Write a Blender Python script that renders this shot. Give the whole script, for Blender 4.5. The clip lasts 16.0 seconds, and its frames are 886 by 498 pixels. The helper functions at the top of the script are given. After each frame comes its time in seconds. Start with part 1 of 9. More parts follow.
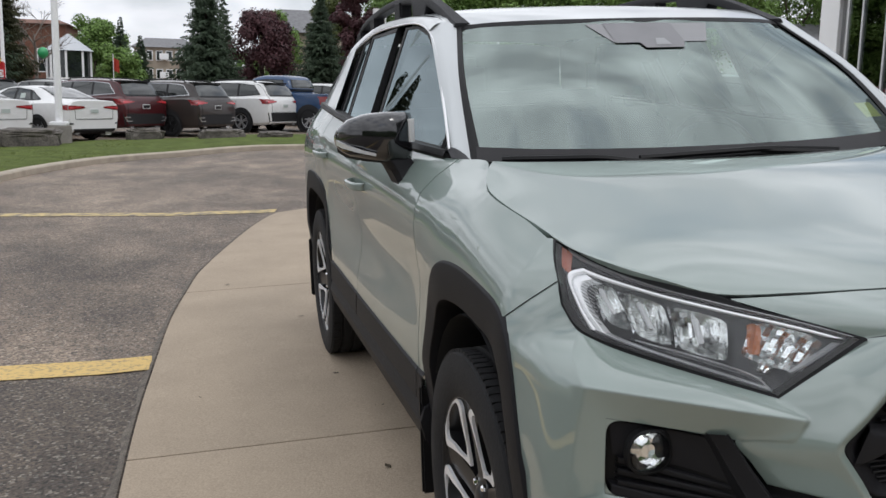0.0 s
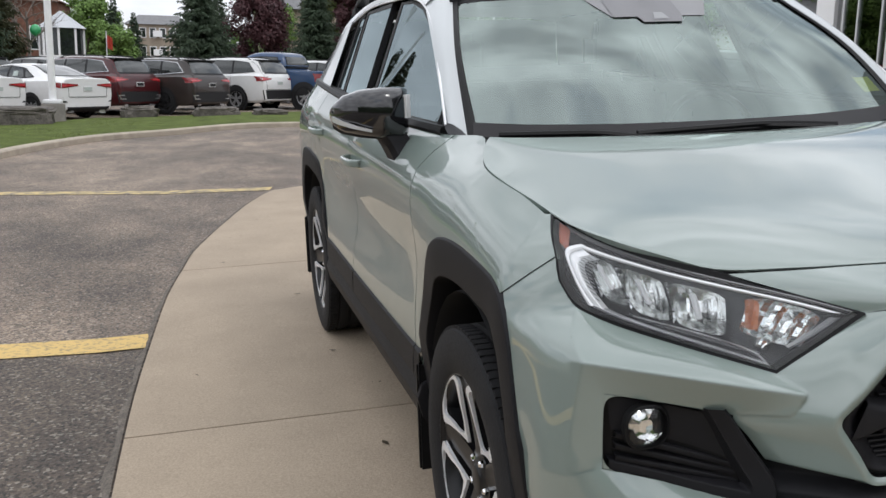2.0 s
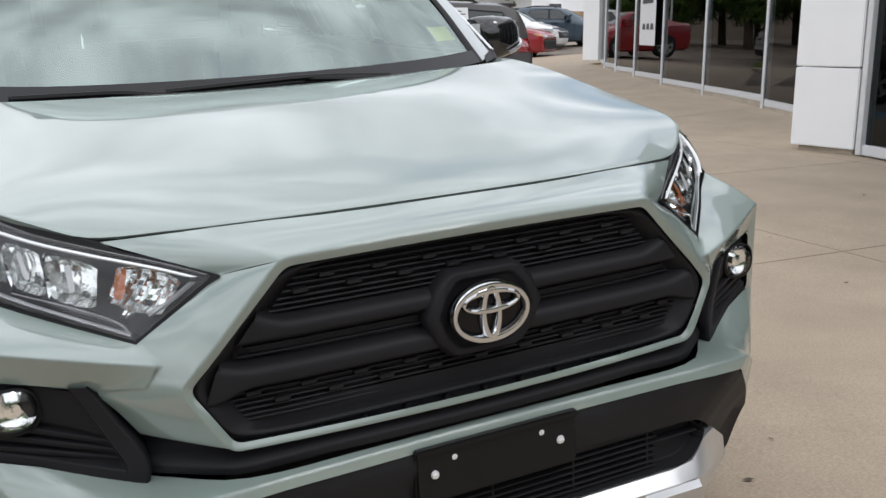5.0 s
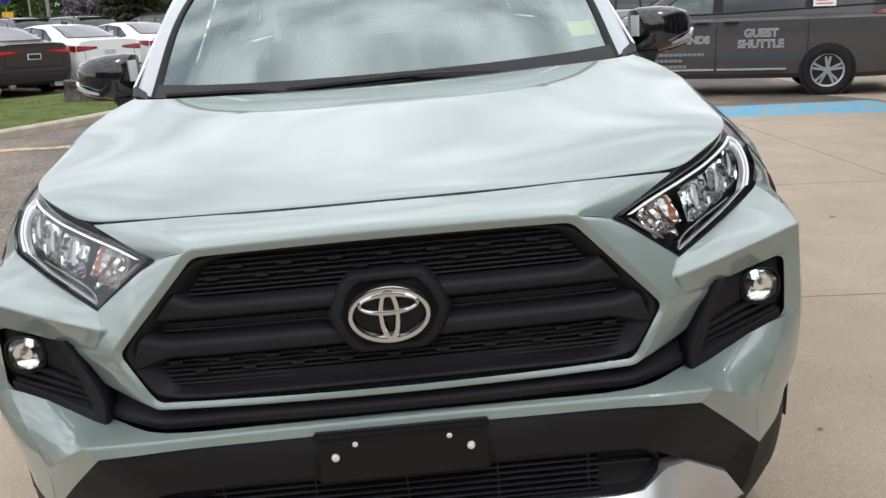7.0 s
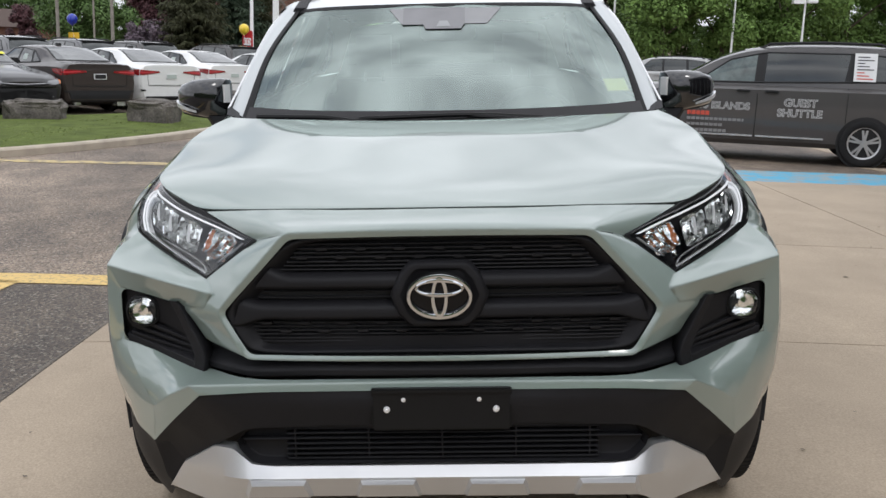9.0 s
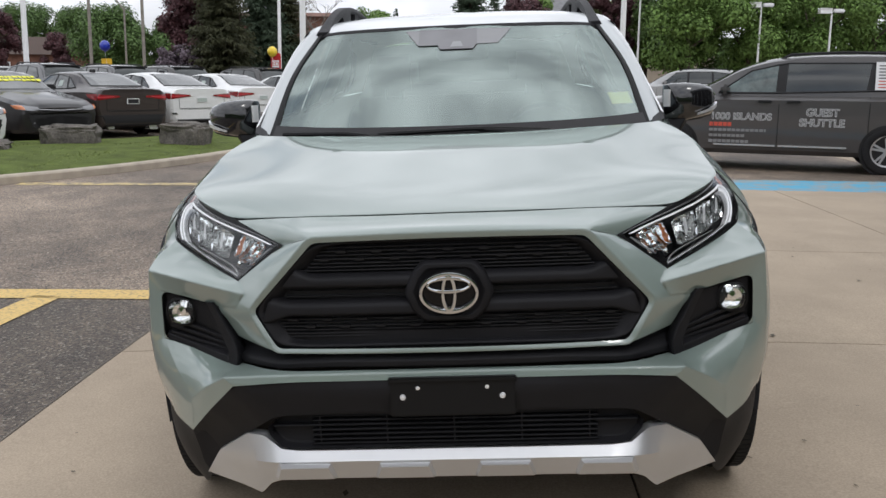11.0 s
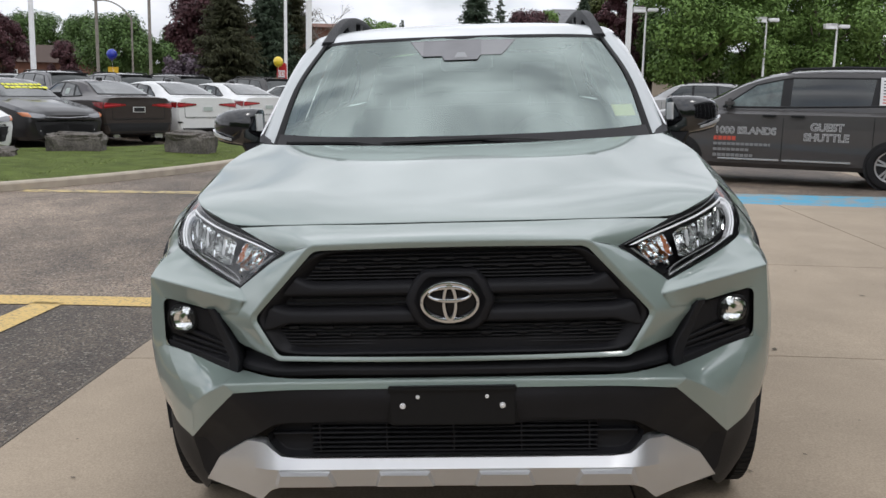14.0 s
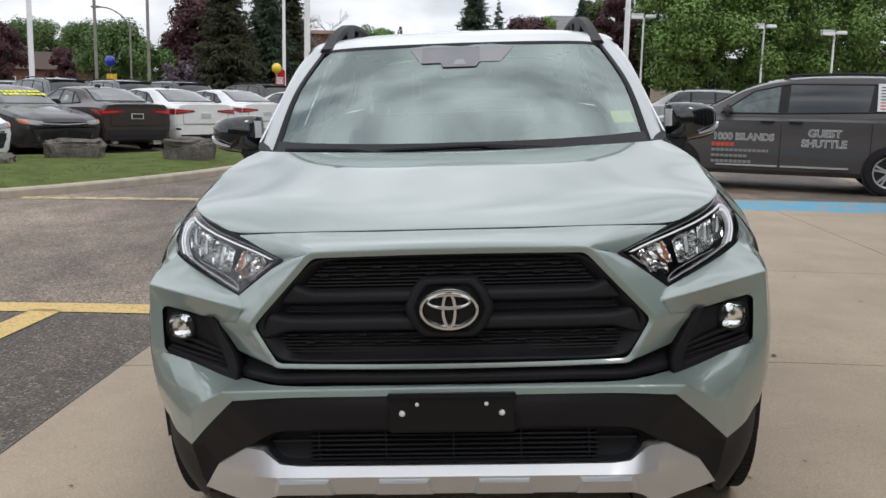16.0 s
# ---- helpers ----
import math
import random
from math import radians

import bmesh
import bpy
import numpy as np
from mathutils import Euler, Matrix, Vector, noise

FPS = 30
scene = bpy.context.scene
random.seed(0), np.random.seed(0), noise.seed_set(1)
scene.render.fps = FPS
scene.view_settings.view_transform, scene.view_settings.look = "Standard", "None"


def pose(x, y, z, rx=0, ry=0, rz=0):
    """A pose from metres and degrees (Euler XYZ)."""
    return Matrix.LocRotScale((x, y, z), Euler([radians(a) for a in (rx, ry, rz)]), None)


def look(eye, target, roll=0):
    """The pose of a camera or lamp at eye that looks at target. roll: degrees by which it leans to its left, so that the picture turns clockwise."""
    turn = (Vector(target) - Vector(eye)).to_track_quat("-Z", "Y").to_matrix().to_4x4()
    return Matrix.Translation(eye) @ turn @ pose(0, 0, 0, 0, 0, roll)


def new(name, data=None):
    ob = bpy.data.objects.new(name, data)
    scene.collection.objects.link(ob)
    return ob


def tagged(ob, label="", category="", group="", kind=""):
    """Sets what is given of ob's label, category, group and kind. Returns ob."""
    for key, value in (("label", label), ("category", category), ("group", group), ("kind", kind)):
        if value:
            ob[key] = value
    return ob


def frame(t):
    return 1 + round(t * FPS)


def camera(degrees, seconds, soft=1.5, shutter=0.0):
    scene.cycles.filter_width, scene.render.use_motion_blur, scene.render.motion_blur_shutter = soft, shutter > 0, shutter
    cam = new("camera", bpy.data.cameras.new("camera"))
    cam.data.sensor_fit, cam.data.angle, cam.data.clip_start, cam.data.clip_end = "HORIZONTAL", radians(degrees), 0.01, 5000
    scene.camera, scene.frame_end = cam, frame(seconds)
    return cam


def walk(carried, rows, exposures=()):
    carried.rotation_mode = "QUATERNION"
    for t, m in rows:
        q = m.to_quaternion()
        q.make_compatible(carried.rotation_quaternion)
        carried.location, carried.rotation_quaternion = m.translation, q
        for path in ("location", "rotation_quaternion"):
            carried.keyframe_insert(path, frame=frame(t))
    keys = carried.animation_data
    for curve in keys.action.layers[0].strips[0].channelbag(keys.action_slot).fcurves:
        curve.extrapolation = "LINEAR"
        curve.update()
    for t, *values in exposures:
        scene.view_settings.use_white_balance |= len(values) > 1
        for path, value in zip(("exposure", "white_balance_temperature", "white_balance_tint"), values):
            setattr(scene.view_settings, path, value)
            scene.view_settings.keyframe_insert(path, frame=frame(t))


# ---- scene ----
cam = camera(50.84, 16.0, soft=1.5)
ROWS = [
    (0.0, -1.5164, -1.0679, 1.2718, 80.761, -1.206, -14.2),
    (0.5, -1.5179, -1.0637, 1.2677, 80.283, -1.038, -14.341),
    (1.0, -1.5163, -1.0609, 1.2677, 80.024, -0.898, -14.235),
    (1.5, -1.5223, -1.0615, 1.2696, 80.0, -0.739, -13.474),
    (2.0, -1.5158, -1.0587, 1.2672, 79.392, -1.062, -14.472),
    (2.5, -1.5022, -1.0787, 1.2651, 78.758, -1.288, -15.839),
    (3.0, -1.4185, -1.1447, 1.2719, 78.962, -0.818, -14.221),
    (3.5, -1.2946, -1.2372, 1.2667, 78.108, -0.069, -13.946),
    (4.0, -1.1731, -1.258, 1.2655, 77.162, 0.942, -19.161),
    (4.5, -0.983, -1.2423, 1.2668, 77.478, -0.402, -25.055),
    (5.0, -0.7728, -1.2309, 1.2658, 76.926, 0.303, -25.721),
    (5.2, -0.6824, -1.2539, 1.2663, 76.573, 1.191, -24.486),
    (7.3, 0.0633, -1.5536, 1.3302, 75.776, 1.113, 0.915),
    (7.5, 0.0718, -1.5998, 1.331, 75.766, 0.676, 1.968),
    (8.0, 0.0417, -1.7068, 1.3305, 76.832, -0.615, 1.454),
    (8.5, -0.0212, -1.8449, 1.3195, 77.793, -1.953, 1.108),
    (9.0, -0.0114, -1.9399, 1.3264, 78.558, -1.999, 1.168),
    (9.5, 0.0264, -2.0317, 1.3306, 79.573, -1.608, 2.16),
    (12.0, 0.0509, -2.1606, 1.3257, 79.56, -0.579, 2.682),
    (12.5, 0.0563, -2.1581, 1.3239, 79.529, -0.504, 2.598),
    (13.0, 0.0574, -2.1605, 1.3247, 79.765, -0.686, 2.611),
    (13.5, 0.0562, -2.1576, 1.3256, 80.084, -0.953, 2.957),
    (14.0, 0.0513, -2.1586, 1.3252, 80.267, -1.311, 3.111),
    (14.5, 0.0467, -2.1588, 1.3262, 80.377, -1.397, 2.976),
    (15.0, 0.0474, -2.157, 1.3264, 80.39, -1.418, 2.787),
    (15.5, 0.046, -2.154, 1.3259, 80.451, -1.387, 2.787),
    (16.0, 0.0492, -2.1559, 1.3271, 80.649, -1.253, 3.003),
]
EXPOSURES = [(0.0, -0.20), (0.5, -0.13), (1.0, -0.04), (2.0, -0.03), (2.6, 0.03), (4.5, 0.11), (7.5, 0.28), (8.0, 0.25), (8.5, 0.12), (9.0, 0.06), (9.5, 0.01), (11.5, -0.12), (16.0, -0.12)]
walk(cam, [(t, pose(x, y, z, rx, ry, rz)) for t, x, y, z, rx, ry, rz in ROWS], EXPOSURES)

from mathutils.bvhtree import BVHTree

# ---- world and light ----
world = bpy.data.worlds.new("sky")
scene.world = world
world.use_nodes = True
wn, wl = world.node_tree.nodes, world.node_tree.links
wn.clear()
w_out, w_bg = wn.new("ShaderNodeOutputWorld"), wn.new("ShaderNodeBackground")
w_sky = wn.new("ShaderNodeTexSky")
w_sky.sky_type, w_sky.sun_disc = "NISHITA", False
w_sky.sun_elevation, w_sky.sun_rotation = radians(52), radians(150)
w_sky.dust_density, w_sky.air_density = 1.5, 1.0
w_co, w_map = wn.new("ShaderNodeTexCoord"), wn.new("ShaderNodeMapping")
w_map.inputs["Scale"].default_value = (1.0, 1.0, 2.6)
w_noise = wn.new("ShaderNodeTexNoise")
w_noise.inputs["Scale"].default_value, w_noise.inputs["Detail"].default_value, w_noise.inputs["Roughness"].default_value = 2.3, 7, 0.55
w_ramp = wn.new("ShaderNodeValToRGB")
w_ramp.color_ramp.elements[0].position, w_ramp.color_ramp.elements[1].position = 0.23, 0.45
w_noise2 = wn.new("ShaderNodeTexNoise")
w_noise2.inputs["Scale"].default_value, w_noise2.inputs["Detail"].default_value = 4.5, 6
w_ramp2 = wn.new("ShaderNodeValToRGB")
w_ramp2.color_ramp.elements[0].position, w_ramp2.color_ramp.elements[1].position = 0.36, 0.66
w_ramp2.color_ramp.elements[0].color, w_ramp2.color_ramp.elements[1].color = (5.09, 5.25, 5.68, 1), (9.70, 9.95, 10.58, 1)
w_mix = wn.new("ShaderNodeMix")
w_mix.data_type = "RGBA"
wl.new(w_co.outputs["Generated"], w_map.inputs["Vector"])
wl.new(w_map.outputs["Vector"], w_noise.inputs["Vector"])
wl.new(w_map.outputs["Vector"], w_noise2.inputs["Vector"])
wl.new(w_noise.outputs["Fac"], w_ramp.inputs["Fac"])
wl.new(w_noise2.outputs["Fac"], w_ramp2.inputs["Fac"])
wl.new(w_ramp.outputs["Color"], w_mix.inputs["Factor"])
wl.new(w_sky.outputs["Color"], w_mix.inputs["A"])
wl.new(w_ramp2.outputs["Color"], w_mix.inputs["B"])
# an overcast sky is brighter overhead than along the horizon
w_sep, w_rise, w_mul = wn.new("ShaderNodeSeparateXYZ"), wn.new("ShaderNodeMapRange"), wn.new("ShaderNodeMix")
w_rise.inputs["To Min"].default_value, w_rise.inputs["To Max"].default_value = 1.06, 1.80
w_mul.data_type, w_mul.blend_type = "RGBA", "MULTIPLY"
w_mul.inputs["Factor"].default_value = 1
wl.new(w_co.outputs["Generated"], w_sep.inputs["Vector"])
wl.new(w_sep.outputs["Z"], w_rise.inputs["Value"])
wl.new(w_mix.outputs["Result"], w_mul.inputs["A"])
wl.new(w_rise.outputs["Result"], w_mul.inputs["B"])
wl.new(w_mul.outputs["Result"], w_bg.inputs["Color"])
w_bg.inputs["Strength"].default_value = 0.119
wl.new(w_bg.outputs["Background"], w_out.inputs["Surface"])

sun_data = bpy.data.lights.new("sun", "SUN")
sun_data.energy, sun_data.angle, sun_data.color = 0.5, radians(14), (1.0, 0.98, 0.96)
sun = new("sun", sun_data)
sun.matrix_world = look((0, 0, 30), (0 - 30 * math.sin(radians(150)) * 0.78, 30 * -math.cos(radians(150)) * 0.78, 0))

# ---- materials ----
def material(name, color, rough=0.5, metal=0.0, coat=0.0, vary=0.0, scale=8.0, bump=0.0, bump_scale=60.0, dark=None, dark_at=(0.45, 0.7), spec=0.5, coat_rough=0.03, random=0.0, fine=0.0, fine_scale=200.0, coat_ior=1.5):
    m = bpy.data.materials.new(name)
    m.use_nodes = True
    n, l = m.node_tree.nodes, m.node_tree.links
    b = n["Principled BSDF"]
    b.inputs["Base Color"].default_value = (*color, 1)
    b.inputs["Roughness"].default_value, b.inputs["Metallic"].default_value = rough, metal
    b.inputs["Specular IOR Level"].default_value = spec
    b.inputs["Coat Weight"].default_value, b.inputs["Coat Roughness"].default_value = coat, coat_rough
    b.inputs["Coat IOR"].default_value = coat_ior
    co = n.new("ShaderNodeTexCoord")
    last = None
    if vary or dark:
        t = n.new("ShaderNodeTexNoise")
        t.inputs["Scale"].default_value, t.inputs["Detail"].default_value, t.inputs["Roughness"].default_value = scale, 8, 0.6
        l.new(co.outputs["Object"], t.inputs["Vector"])
        r = n.new("ShaderNodeValToRGB")
        r.color_ramp.elements[0].position, r.color_ramp.elements[1].position = dark_at if dark else (0.3, 0.7)
        lo = tuple(c * (1 - vary) for c in color)
        hi = dark if dark else tuple(min(1, c * (1 + vary)) for c in color)
        r.color_ramp.elements[0].color, r.color_ramp.elements[1].color = (*(color if dark else lo), 1), (*hi, 1)
        l.new(t.outputs["Fac"], r.inputs["Fac"])
        last = r.outputs["Color"]
    if fine:
        t2 = n.new("ShaderNodeTexNoise")
        t2.inputs["Scale"].default_value, t2.inputs["Detail"].default_value = fine_scale, 3
        l.new(co.outputs["Object"], t2.inputs["Vector"])
        mr = n.new("ShaderNodeMapRange")
        mr.inputs["From Min"].default_value, mr.inputs["From Max"].default_value = 0.3, 0.7
        mr.inputs["To Min"].default_value, mr.inputs["To Max"].default_value = 1 - fine, 1 + fine
        l.new(t2.outputs["Fac"], mr.inputs["Value"])
        mu = n.new("ShaderNodeMix")
        mu.data_type, mu.blend_type = "RGBA", "MULTIPLY"
        mu.inputs["Factor"].default_value = 1
        if last:
            l.new(last, mu.inputs["A"])
        else:
            mu.inputs["A"].default_value = (*color, 1)
        l.new(mr.outputs["Result"], mu.inputs["B"])
        last = mu.outputs["Result"]
    if random:
        oi = n.new("ShaderNodeObjectInfo")
        mr = n.new("ShaderNodeMapRange")
        mr.inputs["To Min"].default_value, mr.inputs["To Max"].default_value = 1 - random, 1 + random
        l.new(oi.outputs["Random"], mr.inputs["Value"])
        mu = n.new("ShaderNodeMix")
        mu.data_type, mu.blend_type = "RGBA", "MULTIPLY"
        mu.inputs["Factor"].default_value = 1
        if last:
            l.new(last, mu.inputs["A"])
        else:
            mu.inputs["A"].default_value = (*color, 1)
        l.new(mr.outputs["Result"], mu.inputs["B"])
        last = mu.outputs["Result"]
    if last:
        l.new(last, b.inputs["Base Color"])
    if bump:
        t = n.new("ShaderNodeTexNoise")
        t.inputs["Scale"].default_value, t.inputs["Detail"].default_value = bump_scale, 5
        l.new(co.outputs["Object"], t.inputs["Vector"])
        bp = n.new("ShaderNodeBump")
        bp.inputs["Strength"].default_value, bp.inputs["Distance"].default_value = bump, 0.01
        l.new(t.outputs["Fac"], bp.inputs["Height"])
        l.new(bp.outputs["Normal"], b.inputs["Normal"])
    return m


def leaf_material(name, color, spread=0.35):
    m = material(name, color, 0.6, spec=0.25)
    n, l = m.node_tree.nodes, m.node_tree.links
    g = n.new("ShaderNodeNewGeometry")
    mr = n.new("ShaderNodeMapRange")
    mr.inputs["To Min"].default_value, mr.inputs["To Max"].default_value = 1 - spread, 1 + spread
    l.new(g.outputs["Random Per Island"], mr.inputs["Value"])
    mu = n.new("ShaderNodeMix")
    mu.data_type, mu.blend_type = "RGBA", "MULTIPLY"
    mu.inputs["Factor"].default_value, mu.inputs["A"].default_value = 1, (*color, 1)
    l.new(mr.outputs["Result"], mu.inputs["B"])
    l.new(mu.outputs["Result"], n["Principled BSDF"].inputs["Base Color"])
    return m


def glass_material(name, tint, rough=0.0, ior=1.6, gloss=(1, 1, 1)):
    m = bpy.data.materials.new(name)
    m.use_nodes = True
    b = m.node_tree.nodes["Principled BSDF"]
    b.inputs["Base Color"].default_value = (*tint, 1)
    b.inputs["Roughness"].default_value, b.inputs["Transmission Weight"].default_value, b.inputs["IOR"].default_value = rough, 1.0, 1.05
    n, l = m.node_tree.nodes, m.node_tree.links
    gl = n.new("ShaderNodeBsdfGlossy")
    gl.inputs["Roughness"].default_value = 0.0
    gl.inputs["Color"].default_value = (*gloss, 1)
    tr = n.new("ShaderNodeBsdfTransparent")
    tr.inputs["Color"].default_value = (*tint, 1)
    fr = n.new("ShaderNodeFresnel")
    fr.inputs["IOR"].default_value = ior
    mx = n.new("ShaderNodeMixShader")
    l.new(fr.outputs["Fac"], mx.inputs["Fac"])
    l.new(tr.outputs["BSDF"], mx.inputs[1])
    l.new(gl.outputs["BSDF"], mx.inputs[2])
    l.new(mx.outputs["Shader"], n["Material Output"].inputs["Surface"])
    return m


PAINT = material("green_grey_paint", (0.207, 0.257, 0.232), 0.45, 0.0, coat=1.0, vary=0.03, scale=1.5, spec=0.3, coat_ior=1.85, coat_rough=0.004)
PANEL_PAINT = PAINT.copy()
PANEL_PAINT.name = "green_grey_panel_paint"
WHITE_PAINT = material("white_paint", (0.45, 0.475, 0.48), 0.3, coat=0.8, vary=0.02, scale=2)
BLACK_GLOSS = material("gloss_black", (0.006, 0.006, 0.007), 0.12, coat=1.0)
TRIM = material("black_plastic", (0.0122, 0.0120, 0.0138), 0.55, spec=0.2, vary=0.12, scale=5, bump=0.12, bump_scale=500)
TRIM_DARK = material("dark_plastic", (0.009, 0.009, 0.0095), 0.45, spec=0.18, bump=0.1, bump_scale=400)
def soften(m, radius):
    """Rounds the shading of a part's edges, as a moulded or pressed edge is rounded."""
    n, l = m.node_tree.nodes, m.node_tree.links
    bv = n.new("ShaderNodeBevel")
    bv.samples = 6
    bv.inputs["Radius"].default_value = radius
    bumps = [x for x in n if x.type == "BUMP"]
    if bumps:
        l.new(bv.outputs["Normal"], bumps[0].inputs["Normal"])
    else:
        l.new(bv.outputs["Normal"], n["Principled BSDF"].inputs["Normal"])
        l.new(bv.outputs["Normal"], n["Principled BSDF"].inputs["Coat Normal"])


soften(PAINT, 0.010)
soften(TRIM, 0.007)
GRILLE_DARK = material("grille_black", (0.017, 0.0165, 0.018), 0.5, spec=0.18, bump=0.1, bump_scale=400)
# black of underbody and liners, also painted where openings are only shaded
VOID = material("engine_bay_and_shade_black", (0.014, 0.0138, 0.0145), 0.8)
SILVER = material("silver_paint", (0.58, 0.583, 0.588), 0.38, metal=0.7, coat=0.3, vary=0.03, scale=6)
CHROME = material("chrome", (0.80, 0.81, 0.82), 0.04, metal=1.0)
MACHINED = material("machined_alloy", (0.82, 0.82, 0.83), 0.32, metal=0.35)
RUBBER = material("tyre_rubber", (0.013, 0.013, 0.014), 0.75, spec=0.3, vary=0.2, scale=12, bump=0.2, bump_scale=150)
REFLECTOR = material("lamp_reflector", (0.86, 0.87, 0.86), 0.05, metal=1.0, bump=0.35, bump_scale=40)
LED_WHITE = material("light_guide", (0.74, 0.75, 0.76), 0.35, coat=0.5)
AMBER = material("amber_lens", (0.50, 0.16, 0.055), 0.2, coat=0.6)
RED_LENS = material("red_lens", (0.22, 0.008, 0.010), 0.15, coat=1.0)
CLEAR = glass_material("clear_lens", (0.97, 0.98, 0.98), ior=1.5)
WINDSCREEN = glass_material("windscreen_glass", (0.62, 0.76, 0.70), ior=2.9, gloss=(0.84, 0.97, 0.92))
SIDE_GLASS = glass_material("tinted_side_glass", (0.22, 0.27, 0.26), ior=2.8, gloss=(0.74, 0.88, 0.92))
STORE_GLASS = glass_material("storefront_glass", (0.28, 0.31, 0.32), ior=1.38)
LAMP_GLASS = material("parked_lamp_glass", (0.22, 0.22, 0.225), 0.12, metal=0.5, coat=1.0)
CAR_GLASS = material("parked_car_glass", (0.020, 0.025, 0.024), 0.04, coat=0.6, spec=0.5, vary=0.4, scale=1.6)


def asphalt_material():
    """Worn asphalt: dark binder, pale stone chips, and broad dusty patches."""
    m = material("asphalt", (0.07, 0.066, 0.062), 0.7, bump=0.8, bump_scale=90)
    n, l = m.node_tree.nodes, m.node_tree.links
    co = n.new("ShaderNodeTexCoord")
    def ramp(src, p0, p1, c0, c1):
        r = n.new("ShaderNodeValToRGB")
        r.color_ramp.elements[0].position, r.color_ramp.elements[1].position = p0, p1
        r.color_ramp.elements[0].color, r.color_ramp.elements[1].color = (*c0, 1), (*c1, 1)
        l.new(src, r.inputs["Fac"])
        return r.outputs["Color"]
    def tex(scale, detail, stretch=(1, 1, 1)):
        mp = n.new("ShaderNodeMapping")
        mp.inputs["Scale"].default_value = stretch
        l.new(co.outputs["Object"], mp.inputs["Vector"])
        t = n.new("ShaderNodeTexNoise")
        t.inputs["Scale"].default_value, t.inputs["Detail"].default_value, t.inputs["Roughness"].default_value = scale, detail, 0.62
        l.new(mp.outputs["Vector"], t.inputs["Vector"])
        return t.outputs["Fac"]
    base = ramp(tex(0.45, 6, (1, 0.5, 1)), 0.34, 0.66, (0.054, 0.042, 0.033), (0.206, 0.168, 0.134))
    vo = n.new("ShaderNodeTexVoronoi")
    vo.inputs["Scale"].default_value = 85
    l.new(co.outputs["Object"], vo.inputs["Vector"])
    se = n.new("ShaderNodeSeparateColor")
    l.new(vo.outputs["Color"], se.inputs["Color"])
    grain = ramp(se.outputs["Green"], 0.0, 1.0, (0.30, 0.30, 0.30), (1.65, 1.58, 1.50))
    chip = ramp(se.outputs["Red"], 0.88, 0.96, (0, 0, 0), (0.15, 0.14, 0.12))
    # an older, darker and coarser paving reaches as far as the painted line
    sep, wob, edge = n.new("ShaderNodeSeparateXYZ"), n.new("ShaderNodeMath"), n.new("ShaderNodeMapRange")
    l.new(co.outputs["Object"], sep.inputs["Vector"])
    wob.operation = "MULTIPLY_ADD"
    wob.inputs[1].default_value = 0.8
    l.new(tex(1.6, 5), wob.inputs[0])
    l.new(sep.outputs["Y"], wob.inputs[2])
    edge.inputs["From Min"].default_value, edge.inputs["From Max"].default_value = 3.75, 4.35
    edge.inputs["To Min"].default_value, edge.inputs["To Max"].default_value = 0.46, 1.18
    l.new(wob.outputs["Value"], edge.inputs["Value"])
    old = n.new("ShaderNodeMix")
    old.data_type, old.blend_type = "RGBA", "MULTIPLY"
    old.inputs["Factor"].default_value = 1
    l.new(base, old.inputs["A"])
    l.new(edge.outputs["Result"], old.inputs["B"])
    base = old.outputs["Result"]
    # dusty and oily patches a step or two across
    dust = ramp(tex(1.9, 7, (1, 0.6, 1)), 0.36, 0.66, (0.72, 0.70, 0.69), (1.34, 1.31, 1.26))
    pt = n.new("ShaderNodeMix")
    pt.data_type, pt.blend_type = "RGBA", "MULTIPLY"
    pt.inputs["Factor"].default_value = 1
    l.new(base, pt.inputs["A"])
    l.new(dust, pt.inputs["B"])
    base = pt.outputs["Result"]
    mu = n.new("ShaderNodeMix")
    mu.data_type, mu.blend_type = "RGBA", "MULTIPLY"
    mu.inputs["Factor"].default_value = 1
    l.new(base, mu.inputs["A"])
    l.new(grain, mu.inputs["B"])
    ad = n.new("ShaderNodeMix")
    ad.data_type, ad.blend_type = "RGBA", "ADD"
    ad.inputs["Factor"].default_value = 1
    l.new(mu.outputs["Result"], ad.inputs["A"])
    l.new(chip, ad.inputs["B"])
    l.new(ad.outputs["Result"], n["Principled BSDF"].inputs["Base Color"])
    return m


ASPHALT = asphalt_material()
GRIT = material("sandy_grit", (0.135, 0.116, 0.096), 0.95, vary=0.35, scale=14, bump=0.9, bump_scale=120, fine=0.4, fine_scale=160)
CONCRETE = material("apron_concrete", (0.350, 0.281, 0.206), 0.85, vary=0.11, scale=1.7, bump=0.25, bump_scale=130, random=0.04, fine=0.16, fine_scale=120)
KERB = material("kerb_concrete", (0.40, 0.345, 0.275), 0.9, vary=0.2, scale=3, bump=0.3, bump_scale=60)
YELLOW = material("worn_yellow_line", (0.62, 0.43, 0.155), 0.8, dark=(0.17, 0.145, 0.11), dark_at=(0.50, 0.74), scale=38, bump=0.3, bump_scale=110)
FADED_YELLOW = material("faded_yellow_line", (0.52, 0.40, 0.19), 0.85, dark=(0.19, 0.165, 0.135), dark_at=(0.44, 0.62), scale=9, bump=0.3, bump_scale=110)
BLUE_LINE = material("worn_blue_paint", (0.08, 0.34, 0.50), 0.8, dark=(0.27, 0.29, 0.28), dark_at=(0.44, 0.60), scale=5, bump=0.2, bump_scale=110)
GRASS = material("grass_ground", (0.086, 0.112, 0.028), 0.9, spec=0.1, vary=0.35, scale=2.5, bump=0.6, bump_scale=60)
